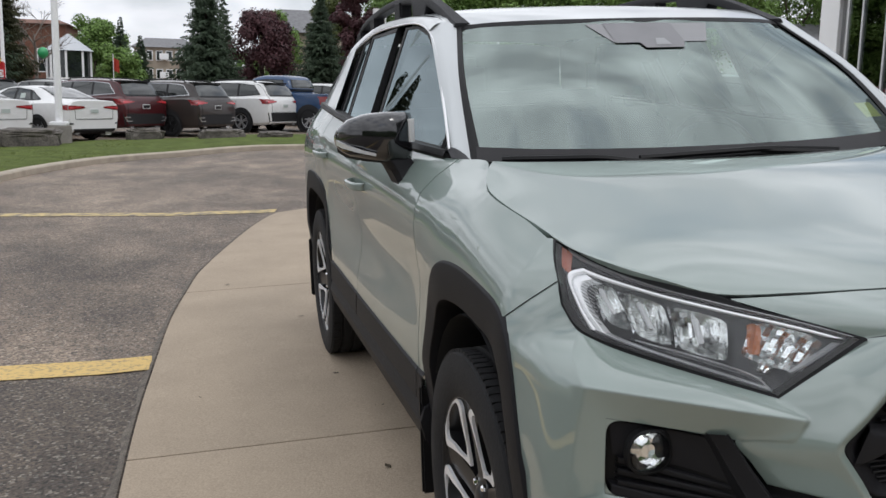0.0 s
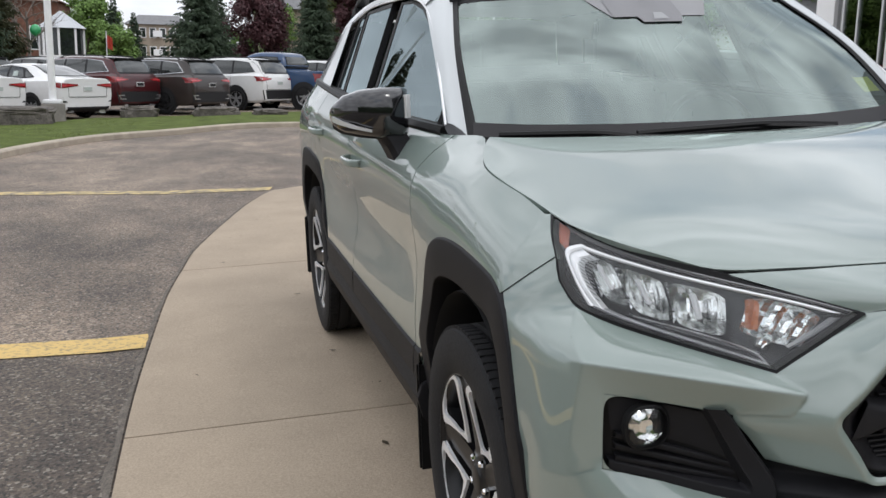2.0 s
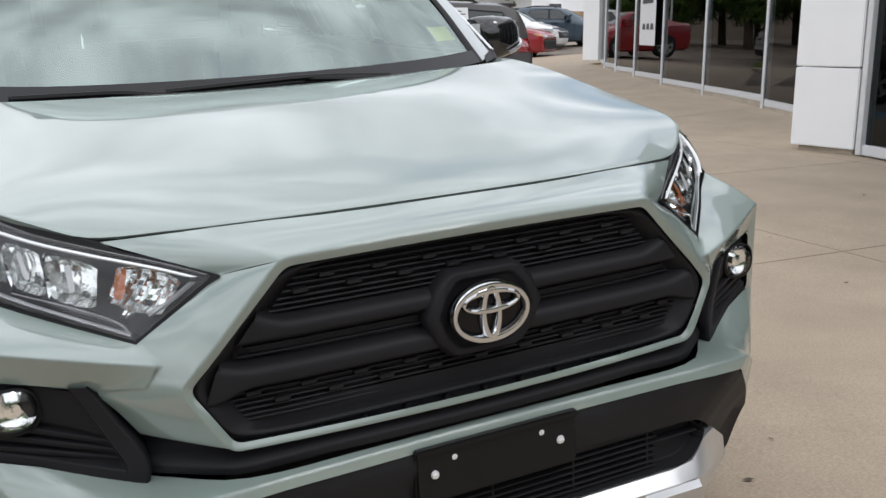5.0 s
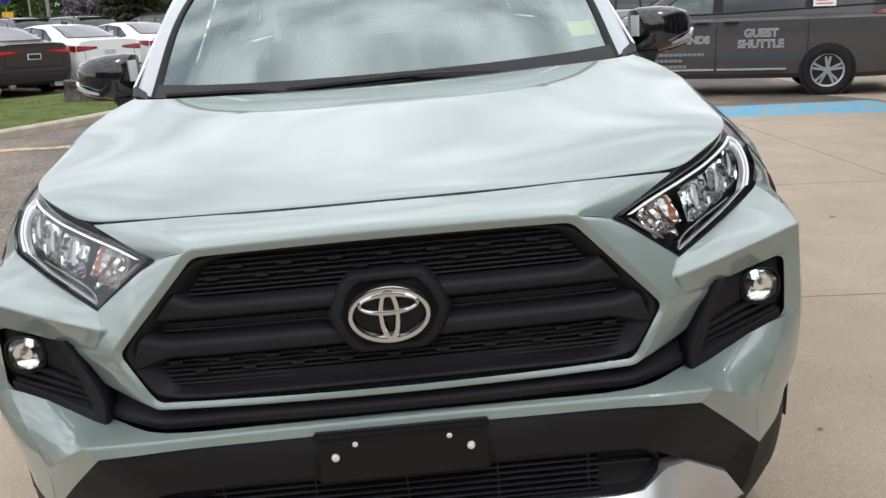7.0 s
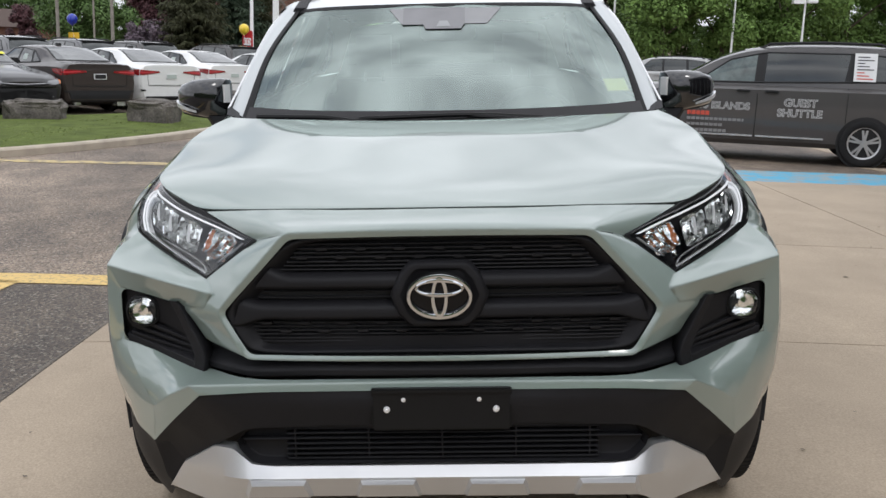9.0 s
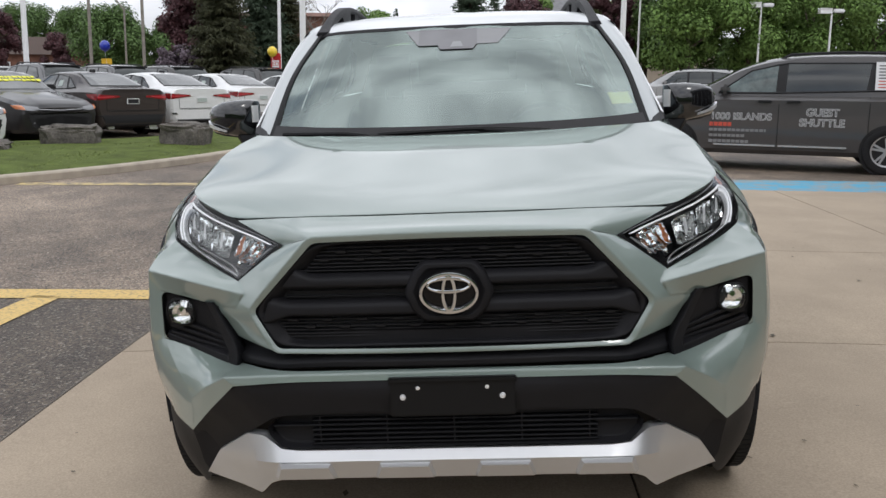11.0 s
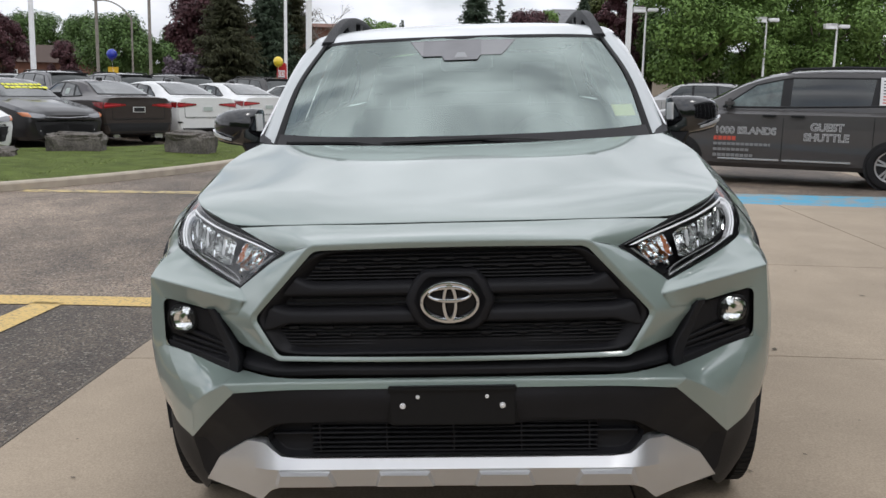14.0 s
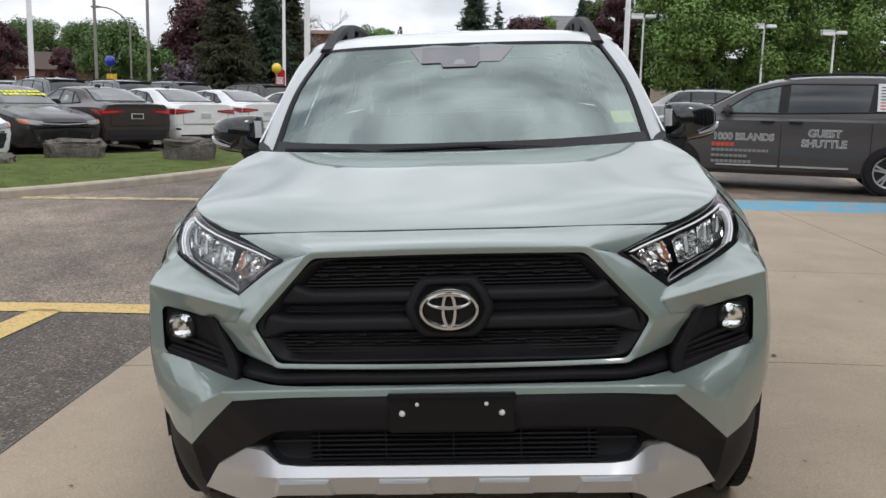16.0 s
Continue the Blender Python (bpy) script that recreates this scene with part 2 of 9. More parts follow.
ROCK = material("grey_boulder", (0.105, 0.094, 0.082), 0.95, vary=0.55, scale=4, bump=1.0, bump_scale=18, fine=0.3, fine_scale=30)
ACM = material("white_cladding_panel", (0.86, 0.865, 0.87), 0.4, vary=0.02, scale=2)
ALU = material("white_mullion", (0.62, 0.63, 0.64), 0.4, vary=0.04)
# near-black colour stands in for the shade of the unlit showroom
DARK_IN = material("showroom_shade", (0.03, 0.03, 0.032), 0.6, vary=0.3, scale=1.0)
BRICK_RED = material("brown_brick", (0.16, 0.075, 0.05), 0.9, vary=0.3, scale=2.5, bump=0.3, bump_scale=30)
STUCCO = material("tan_wall", (0.33, 0.28, 0.22), 0.9, vary=0.1, scale=0.8)
ROOF_GREY = material("grey_shingles", (0.18, 0.18, 0.185), 0.9, vary=0.2, scale=3)
POLE_WHITE = material("white_pole", (0.80, 0.80, 0.80), 0.5, vary=0.06)
POLE_WOOD = material("weathered_pole", (0.24, 0.22, 0.19), 0.9, vary=0.2, scale=4)
BARK = material("bark", (0.08, 0.06, 0.045), 0.9, vary=0.3, scale=6, bump=0.5, bump_scale=20)
LEAF = leaf_material("green_leaves", (0.135, 0.222, 0.055))
LEAF_DARK = leaf_material("dark_green_leaves", (0.085, 0.145, 0.042))
LEAF_PURPLE = leaf_material("purple_leaves", (0.082, 0.036, 0.040))
NEEDLE = leaf_material("spruce_needles", (0.068, 0.098, 0.062))
NEEDLE_BROWN = leaf_material("olive_needles", (0.060, 0.064, 0.033))

# ---- mesh helpers ----
def thing(name, label, category, m=None, group="", kind=""):
    e = new(name)
    e.empty_display_size = 0.2
    if m is not None:
        e.matrix_world = m
    return tagged(e, label, category, group, kind)


def mesh_of(bm, name, angle=38):
    me = bpy.data.meshes.new(name)
    bm.to_mesh(me)
    bm.free()
    if angle:
        me.polygons.foreach_set("use_smooth", [True] * len(me.polygons))
        me.set_sharp_from_angle(angle=radians(angle))
    return me


def part(name, bm, mat, parent=None, label="", angle=38, m=None):
    me = mesh_of(bm, name, angle)
    for one in (mat if isinstance(mat, (list, tuple)) else [mat]):
        me.materials.append(one)
    ob = new(name, me)
    if parent is not None:
        ob.parent = parent
    if m is not None:
        ob.matrix_local = m
    return tagged(ob, label)


def box(bm, x0, x1, y0, y1, z0, z1, bevel=0.0, m=None, mi=0):
    r = bmesh.ops.create_cube(bm, size=1.0)
    vs = r["verts"]
    for v in vs:
        v.co = Vector((x0 + (v.co.x + 0.5) * (x1 - x0), y0 + (v.co.y + 0.5) * (y1 - y0), z0 + (v.co.z + 0.5) * (z1 - z0)))
    fs = set(f for v in vs for f in v.link_faces)
    if bevel:
        es = list(set(e for v in vs for e in v.link_edges))
        q = bmesh.ops.bevel(bm, geom=es, offset=bevel, segments=2, affect="EDGES", clamp_overlap=True)
        vs = list(set(v for f in q["faces"] for v in f.verts) | set(v for v in vs if v.is_valid))
        fs = set(f for v in vs for f in v.link_faces)
    if m is not None:
        bmesh.ops.transform(bm, matrix=m, verts=vs)
    for f in fs:
        f.material_index = mi
    return vs


def spline(pts, n, smooth=True):
    """n points at even steps along a curve through pts."""
    p = [Vector(q) for q in pts]
    d = [0.0]
    for a, b in zip(p, p[1:]):
        d.append(d[-1] + max((b - a).length, 1e-6))
    out = []
    for i in range(n):
        s = d[-1] * i / (n - 1)
        k = 0
        while k < len(p) - 2 and s > d[k + 1]:
            k += 1
        t = (s - d[k]) / (d[k + 1] - d[k])
        if not smooth or len(p) == 2:
            out.append(p[k].lerp(p[k + 1], t))
            continue
        h = d[k + 1] - d[k]
        def slope(j):
            if j == 0:
                return (p[1] - p[0]) / (d[1] - d[0])
            if j == len(p) - 1:
                return (p[-1] - p[-2]) / (d[-1] - d[-2])
            return (p[j + 1] - p[j - 1]) / (d[j + 1] - d[j - 1])
        m0, m1 = slope(k) * h, slope(k + 1) * h
        t2, t3 = t * t, t * t * t
        out.append(p[k] * (2 * t3 - 3 * t2 + 1) + m0 * (t3 - 2 * t2 + t) + p[k + 1] * (3 * t2 - 2 * t3) + m1 * (t3 - t2))
    return out


def half_spline(pts, n):
    """The right half of a curve that is symmetric about x = 0; pts begin on the axis."""
    p = [Vector(q) for q in pts]
    return spline([Vector((-q.x, q.y, q.z)) for q in p[:0:-1]] + p, 2 * n - 1)[n - 1:]


def rounded_path(pts, r, n=8, k=6):
    """A line through pts, n steps to a side, its inner corners rounded with k steps over r metres."""
    p = [Vector(q) for q in pts]
    out = []
    start = p[0]
    for i in range(1, len(p)):
        last = i == len(p) - 1
        d = (p[i] - p[i - 1]).normalized()
        end = p[i] if last else p[i] - d * r
        out += [start.lerp(end, j / n) for j in range(n)]
        if last:
            out.append(end)
        else:
            nxt = p[i] + (p[i + 1] - p[i]).normalized() * r
            out += [end * (1 - j / k) ** 2 + p[i] * (2 * (j / k) * (1 - j / k)) + nxt * (j / k) ** 2 for j in range(k)]
            start = nxt
    return out


def grid_faces(bm, rows, mi=0, flip=False, close=False):
    """Quads between rows of points; returns the rows of verts."""
    vs = [[bm.verts.new(p) for p in r] for r in rows]
    for a, b in zip(vs, vs[1:]):
        k = len(a)
        for i in range(k if close else k - 1):
            j = (i + 1) % k
            q = (a[i], a[j], b[j], b[i])
            f = bm.faces.new(q[::-1] if flip else q)
            f.material_index = mi
    return vs


def coons(bm, bottom, top, left, right, nu=12, nv=8, mi=0, flip=False, bulge=0.0, smooth=True):
    """A patch between four edge curves: bottom and top run with u, left and right with v."""
    b, t = spline(bottom, nu, smooth), spline(top, nu, smooth)
    l, r = spline(left, nv, smooth), spline(right, nv, smooth)
    nrm = (b[-1] - b[0]).cross(l[-1] - l[0]).normalized()
    rows = []
    for j in range(nv):
        v = j / (nv - 1)
        row = []
        for i in range(nu):
            u = i / (nu - 1)
            p = b[i] * (1 - v) + t[i] * v + l[j] * (1 - u) + r[j] * u
            p = p - (b[0] * ((1 - u) * (1 - v)) + b[-1] * (u * (1 - v)) + t[0] * ((1 - u) * v) + t[-1] * (u * v))
            row.append(p + nrm * (bulge * 16 * u * (1 - u) * v * (1 - v)))
        rows.append(row)
    return grid_faces(bm, rows, mi, flip)


def loft(bm, curves, nu=14, nv=10, mi=0, flip=False, smooth_u=True, smooth_v=True):
    """A surface through curves, each resampled to nu points, with nv rows across them."""
    cs = [spline(c, nu, smooth_u) for c in curves]
    cols = [spline([c[i] for c in cs], nv, smooth_v) for i in range(nu)]
    return grid_faces(bm, [[cols[i][j] for i in range(nu)] for j in range(nv)], mi, flip)


def poly(bm, pts, mi=0):
    f = bm.faces.new([bm.verts.new(p) for p in pts])
    f.material_index = mi
    return f


def mirrored(bm):
    """Adds the mirror image across x = 0 and welds the seam."""
    g = bmesh.ops.duplicate(bm, geom=list(bm.verts) + list(bm.edges) + list(bm.faces))["geom"]
    vs = [e for e in g if isinstance(e, bmesh.types.BMVert)]
    fs = [e for e in g if isinstance(e, bmesh.types.BMFace)]
    for v in vs:
        v.co.x = -v.co.x
    bmesh.ops.reverse_faces(bm, faces=fs)
    bmesh.ops.remove_doubles(bm, verts=list(bm.verts), dist=0.0012)
    return bm


def weld(bm, d=0.0012):
    bmesh.ops.remove_doubles(bm, verts=list(bm.verts), dist=d)
    return bm


def flange(bm, depth=0.012):
    """Turns the open edges of a sheet inwards, as a pressed panel's edges are."""
    bm.normal_update()
    es = [e for e in bm.edges if e.is_boundary]
    nrm = {v: v.normal.copy() for e in es for v in e.verts}
    g = bmesh.ops.extrude_edge_only(bm, edges=es)["geom"]
    new_vs = [q for q in g if isinstance(q, bmesh.types.BMVert)]
    for v in new_vs:
        o = min((e.other_vert(v) for e in v.link_edges if e.other_vert(v) in nrm), key=lambda w: (w.co - v.co).length, default=None)
        if o is not None:
            v.co = v.co - nrm[o] * depth
    return bm


def tube(bm, pts, r, seg=8, mi=0, cap=True, r_end=None):
    p = [Vector(q) for q in pts]
    rows = []
    side = None
    for i, q in enumerate(p):
        d = ((p[min(i + 1, len(p) - 1)] - p[max(i - 1, 0)]) or Vector((0, 0, 1))).normalized()
        ref = Vector((0, 0, 1)) if abs(d.z) < 0.9 else Vector((1, 0, 0))
        a = d.cross(ref).normalized()
        if side is not None and a.dot(side) < 0:
            a = -a
        side = a
        b = d.cross(a)
        rr = r + (r_end - r) * i / (len(p) - 1) if r_end is not None else r
        rows.append([q + (a * math.cos(2 * math.pi * k / seg) + b * math.sin(2 * math.pi * k / seg)) * rr for k in range(seg)])
    vs = grid_faces(bm, rows, mi, close=True)
    if cap:
        for f in (vs[0], vs[-1][::-1]):
            bm.faces.new(f).material_index = mi
    return vs


def prism(bm, outline, depth, m=None, bevel=0.0, mi=0):
    """An outline in x and y, made solid from z 0 to depth."""
    a = [bm.verts.new((x, y, 0)) for x, y in outline]
    b = [bm.verts.new((x, y, depth)) for x, y in outline]
    fs = [bm.faces.new(a[::-1]), bm.faces.new(b)]
    n = len(a)
    for i in range(n):
        fs.append(bm.faces.new((a[i], a[(i + 1) % n], b[(i + 1) % n], b[i])))
    vs = a + b
    if bevel:
        es = list(fs[1].edges)
        q = bmesh.ops.bevel(bm, geom=es, offset=bevel, segments=2, affect="EDGES", clamp_overlap=True)
        vs = list(set(v for f in q["faces"] for v in f.verts) | set(v for v in vs if v.is_valid))
        fs = [f for f in set(f for v in vs for f in v.link_faces)]
    for f in fs:
        f.material_index = mi
    if m is not None:
        bmesh.ops.transform(bm, matrix=m, verts=vs)
    bmesh.ops.recalc_face_normals(bm, faces=[f for f in fs if f.is_valid])
    return vs


def lathe(bm, profile, seg=32, axis="x", mi=0, centre=(0, 0, 0)):
    """Turns (radius, offset along the axis) round the axis."""
    rows = []
    for r, o in profile:
        row = []
        for k in range(seg):
            a = 2 * math.pi * k / seg
            c, s = r * math.cos(a), r * math.sin(a)
            p = (o, c, s) if axis == "x" else (c, s, o) if axis == "z" else (c, o, s)
            row.append(Vector(p) + Vector(centre))
        rows.append(row)
    return grid_faces(bm, rows, mi, close=True)


def clamp(v, a, b):
    return min(max(v, a), b)


def height(x, y):
    """The lie of the land: the apron falls gently from the building to the drive."""
    dip = 0.085 * clamp((y - 10.1) / 1.6, 0, 1) * clamp((13 - x) / 5, 0, 1) * clamp((x + 0.5) / 2, 0, 1)
    return 0.0524 * clamp(x, -2, 1.5) + 0.0035 * clamp(y, -4, 6) + 0.05 * clamp(x - 6.5, 0, 16) - dip


def text_mesh(body, size, depth, mat, name, parent=None, m=None, label="", bold=0.0):
    cu = bpy.data.curves.new(name, "FONT")
    cu.body, cu.size, cu.extrude, cu.offset = body, size, depth, bold
    cu.align_x, cu.align_y = "CENTER", "CENTER"
    ob = new(name, cu)
    me = bpy.data.meshes.new_from_object(ob.evaluated_get(bpy.context.evaluated_depsgraph_get()))
    bpy.data.objects.remove(ob)
    me.materials.clear()
    me.materials.append(mat)
    # one part a letter
    group = list(range(len(me.vertices)))
    def root(i):
        while group[i] != i:
            group[i] = group[group[i]]
            i = group[i]
        return i
    seen = {}
    for v in me.vertices:
        key = tuple(round(q, 5) for q in v.co)
        if key in seen:
            group[root(v.index)] = root(seen[key])
        seen[key] = v.index
    for ed in me.edges:
        a, b = root(ed.vertices[0]), root(ed.vertices[1])
        group[a] = b
    pieces = {}
    for p in me.polygons:
        pieces.setdefault(root(p.vertices[0]), []).append(list(p.vertices))
    for fs in pieces.values():
        ids = sorted({i for q in fs for i in q})
        at_ = {i: k for k, i in enumerate(ids)}
        sub = bpy.data.meshes.new(name)
        sub.from_pydata([me.vertices[i].co[:] for i in ids], [], [[at_[i] for i in q] for q in fs])
        sub.materials.append(mat)
        ob = new(name, sub)
        if parent is not None:
            ob.parent = parent
        if m is not None:
            ob.matrix_local = m
        tagged(ob, label)
    return None


def facing(bm, d):
    """Turns every face of an open sheet towards d."""
    bm.normal_update()
    d = Vector(d)
    bad = [f for f in bm.faces if f.normal.dot(d) < 0]
    bmesh.ops.reverse_faces(bm, faces=bad)
    bm.normal_update()
    return bm

# ---- ground ----
def ground_sheet():
    bm = bmesh.new()
    def steps(a, b, c, d, fine, coarse):
        s, v = [], a
        while v < b - 1e-6:
            s.append(v); v += coarse
        v = b
        while v < c - 1e-6:
            s.append(v); v += fine
        v = c
        while v <= d + 1e-6:
            s.append(v); v += coarse
        return s
    xs = [-900, -400, -150] + steps(-60, -10, 24, 60, 1.0, 10) + [150, 400, 900]
    ys = [-900, -400, -100] + steps(-40, -8, 40, 120, 1.0, 10) + [200, 400, 900]
    grid_faces(bm, [[(x, y, height(x, y) - 0.012) for x in xs] for y in ys])
    bmesh.ops.recalc_face_normals(bm, faces=bm.faces)
    return tagged(part("ground", bm, ASPHALT), "dark worn asphalt drive and parking lot", "ground", kind="structure")


ground_sheet()

EDGE = [(-1.84, -9.0), (-1.83, -2.0), (-1.83, 1.5), (-1.82, 2.8), (-1.785, 3.7), (-1.735, 4.65), (-1.655, 5.42), (-1.57, 6.11), (-1.22, 7.75), (-0.96, 8.75), (-0.70, 9.36), (-0.30, 9.5), (0.6, 9.5)]
EDGE = [(p.x, p.y) for p in spline([(x, y, 0) for x, y in EDGE], 160)]


def edge_x(y):
    for (x0, y0), (x1, y1) in zip(EDGE, EDGE[1:]):
        if y0 <= y <= y1:
            return x0 + (x1 - x0) * (y - y0) / max(y1 - y0, 1e-6)
    return EDGE[0][0] if y < EDGE[0][1] else EDGE[-2][0]


def slab(parent, left, right, y0, y1, gap=0.005):
    """One concrete slab between two edge functions of y, with its joint edges rounded off."""
    bm = bmesh.new()
    n = max(2, int((y1 - y0) / 0.2))
    ys = [y0 + gap + (y1 - y0 - 2 * gap) * i / n for i in range(n + 1)]
    top = []
    m = 6
    for y in ys:
        a, b = left(y) + gap, right(y) - gap
        top.append([(a + (b - a) * i / m, y, height(a + (b - a) * i / m, y)) for i in range(m + 1)])
    grid_faces(bm, top)
    es = [e for e in bm.edges if e.is_boundary]
    g = bmesh.ops.extrude_edge_only(bm, edges=es)["geom"]
    for v in g:
        if isinstance(v, bmesh.types.BMVert):
            v.co.z -= 0.03
    bmesh.ops.recalc_face_normals(bm, faces=bm.faces)
    return part("concrete_slab", bm, CONCRETE, parent, angle=25)


apron = thing("pavement_apron", "pale tan concrete apron slabs with sawn joints", "pavement", kind="structure")
for y0, y1 in ((-9, -3.45), (-3.45, -0.52), (-0.52, 2.41), (2.41, 5.34), (5.34, 9.48)):
    slab(apron, edge_x, lambda y: 0.55, y0, y1)
for x0, x1 in ((0.55, 3.35), (3.35, 6.3), (6.3, 9.4), (9.4, 14.5)):
    for y0, y1 in ((-9, -5.0), (-5.0, -2.6), (-2.6, -0.15), (-0.15, 2.3), (2.3, 4.78), (4.78, 8.72)):
        slab(apron, lambda y, x0=x0: x0, lambda y, x1=x1: x1, y0, y1)
for x0, x1, y0, y1 in ((5.75, 9.4, 8.72, 11.6), (6.3, 9.4, 11.6, 15), (9.4, 14.5, 8.72, 13), (9.4, 14.5, 13, 18), (9.4, 17, 18, 24)):
    slab(apron, lambda y, x0=x0: x0, lambda y, x1=x1: x1, y0, y1)


def stripe(name, pts, width, mat, label):
    bm = bmesh.new()
    c = [Vector((x, y, 0)) for x, y in pts]
    c = spline(c, 24, False)
    rows = []
    for i, p in enumerate(c):
        d = (c[min(i + 1, 23)] - c[max(i - 1, 0)]).normalized()
        s = Vector((-d.y, d.x, 0)) * width / 2
        rows.append([(p.x + s.x * k, p.y + s.y * k, height(p.x + s.x * k, p.y + s.y * k) - 0.007) for k in (-1, -0.33, 0.33, 1)])
    grid_faces(bm, rows)
    bmesh.ops.recalc_face_normals(bm, faces=bm.faces)
    for f in bm.faces:
        if f.normal.z < 0:
            f.normal_flip()
    return tagged(part(name, bm, mat), label, "road marking", "painted lines on the drive", "structure")


stripe("road_line", [(-1.80, 3.735), (-2.6, 3.70), (-3.6, 3.61), (-7.5, 3.38)], 0.25, YELLOW, "worn yellow painted line beside the concrete apron")
stripe("road_line", [(-2.79, 3.62), (-2.86, 2.2), (-3.05, -4.0)], 0.2, YELLOW, "worn yellow diagonal line on the asphalt")
stripe("road_line", [(-0.76, 9.50), (-2.2, 9.80), (-3.8, 9.88), (-6.0, 9.56)], 0.27, FADED_YELLOW, "thin faded yellow line across the drive")
stripe("road_line", [(0.9, 9.05), (3.0, 9.13), (4.6, 9.21), (5.7, 9.28)], 1.50, BLUE_LINE, "worn light blue painted strip behind the apron")

KERB_LINE = [(-30, -14), (-14, 0.5), (-8.3, 6.8), (-6.25, 9.3), (-5.35, 11.0), (-4.6, 13.2), (-4.1, 15.6), (-3.1, 18.2), (-1.0, 20.5), (1.2, 21.2), (5, 21.8), (8.0, 22.0), (9.5, 22.1)]
BACK_LINE = [(-33, -8), (-17.5, 5.5), (-12.0, 12.0), (-9.4, 15.3), (-7.4, 17.2), (-6.9, 18.6), (-6.4, 20.4), (-5.2, 23.0), (-2.6, 25.8), (0.6, 27.2), (5, 27.6), (8.0, 27.8), (9.5, 27.9)]


def kerb_and_grass():
    a = spline([(x, y, 0) for x, y in KERB_LINE], 70)
    b = spline([(x, y, 0) for x, y in BACK_LINE], 70)
    bm = bmesh.new()
    rows = []
    for i, p in enumerate(a):
        d = (a[min(i + 1, 69)] - a[max(i - 1, 0)]).normalized()
        s = Vector((-d.y, d.x, 0))
        h = height(p.x, p.y)
        rows.append([p + s * o + Vector((0, 0, h + z)) for o, z in ((0, -0.05), (0.0, 0.075), (0.025, 0.1), (0.17, 0.1), (0.17, 0.0))])
    grid_faces(bm, rows)
    bmesh.ops.recalc_face_normals(bm, faces=bm.faces)
    tagged(part("kerb", bm, KERB), "pale concrete kerb along the grass strip", "kerb", kind="structure")
    bm = bmesh.new()
    rows = []
    for i in range(70):
        row = []
        for k in range(9):
            t = k / 8
            p = a[i].lerp(b[i], t)
            d = (a[min(i + 1, 69)] - a[max(i - 1, 0)]).normalized()
            if k == 0:
                p = p + Vector((-d.y, d.x, 0)) * 0.165
            row.append((p.x, p.y, height(p.x, p.y) + 0.085 + 0.05 * math.sin(t * math.pi) + 0.02 * noise.noise(Vector((p.x, p.y, 0)))))
        rows.append(row)
    grid_faces(bm, rows)
    bmesh.ops.recalc_face_normals(bm, faces=bm.faces)
    tagged(part("grass_verge", bm, GRASS), "mown grass verge between drive and parked cars", "grass", kind="structure")
    bm = bmesh.new()
    rnd = random.Random(4)
    for _ in range(42000):
        i = rnd.uniform(8, 56)
        t = rnd.uniform(0.02, 1.0)
        k = int(i)
        p = a[k].lerp(a[k + 1], i - k).lerp(b[k].lerp(b[k + 1], i - k), t)
        z = height(p.x, p.y) + 0.08 + 0.05 * math.sin(t * math.pi)
        ang, hh, w = rnd.uniform(0, 6.3), rnd.uniform(0.006, 0.017), rnd.uniform(0.005, 0.014)
        dx, dy = math.cos(ang) * w, math.sin(ang) * w
        lx, ly = rnd.uniform(-0.03, 0.03), rnd.uniform(-0.03, 0.03)
        bm.faces.new([bm.verts.new(q) for q in ((p.x - dx, p.y - dy, z), (p.x + dx, p.y + dy, z), (p.x + lx, p.y + ly, z + hh))])
    tagged(part("grass_blades", bm, leaf_material("grass_blades", (0.150, 0.185, 0.048), 0.3), angle=0), "short green grass blades on the verge", "grass", kind="stuff")


kerb_and_grass()


# grit along the apron's edge and small litter on the slabs
bm = bmesh.new()
rows = []
for i in range(150):
    y = -6 + 15.2 * i / 149
    wd = 0.020 + 0.018 * noise.noise(Vector((0, y * 3.1, 1))) + 0.014 * noise.noise(Vector((4, y * 11, 1)))
    x = edge_x(y)
    rows.append([(x - wd - 0.012, y, height(x - wd - 0.012, y) - 0.012), (x - wd * 0.6, y, height(x, y) - 0.002), (x - 0.004, y, height(x, y) - 0.003)])
grid_faces(bm, rows)
tagged(part("edge_grit", facing(bm, (0, 0, 1)), GRIT), "sandy grit gathered along the apron's edge", "grit", kind="stuff")
bm = bmesh.new()
rnd = random.Random(12)
for _ in range(150):
    x, y = rnd.uniform(-1.6, 5.5), rnd.uniform(-1.2, 8)
    if x < edge_x(y) + 0.05:
        continue
    a, l = rnd.uniform(0, 6.28), rnd.uniform(0.006, 0.022)
    u, v = Vector((math.cos(a), math.sin(a), 0.1)) * l, Vector((-math.sin(a), math.cos(a), 0.0)) * l * rnd.uniform(0.3, 0.7)
    o = Vector((x, y, height(x, y) + 0.006))
    bm.faces.new([bm.verts.new(o + q) for q in (u, v + u * 0.2, -u, -v)])
tagged(part("leaf_litter", bm, leaf_material("dry_bits", (0.09, 0.07, 0.045), 0.7), angle=0), "dry leaf bits scattered on the concrete", "litter", kind="stuff")

# ---- the green-grey crossover ----
HERO = pose(0, 0, 0, 0.2, -3.0, 0.4)
hero = thing("crossover_car", "grey-green crossover with white roof and black cladding on the apron", "car", HERO)


def flipped(bm):
    for v in bm.verts:
        v.co.x = -v.co.x
    bmesh.ops.reverse_faces(bm, faces=list(bm.faces))
    return bm


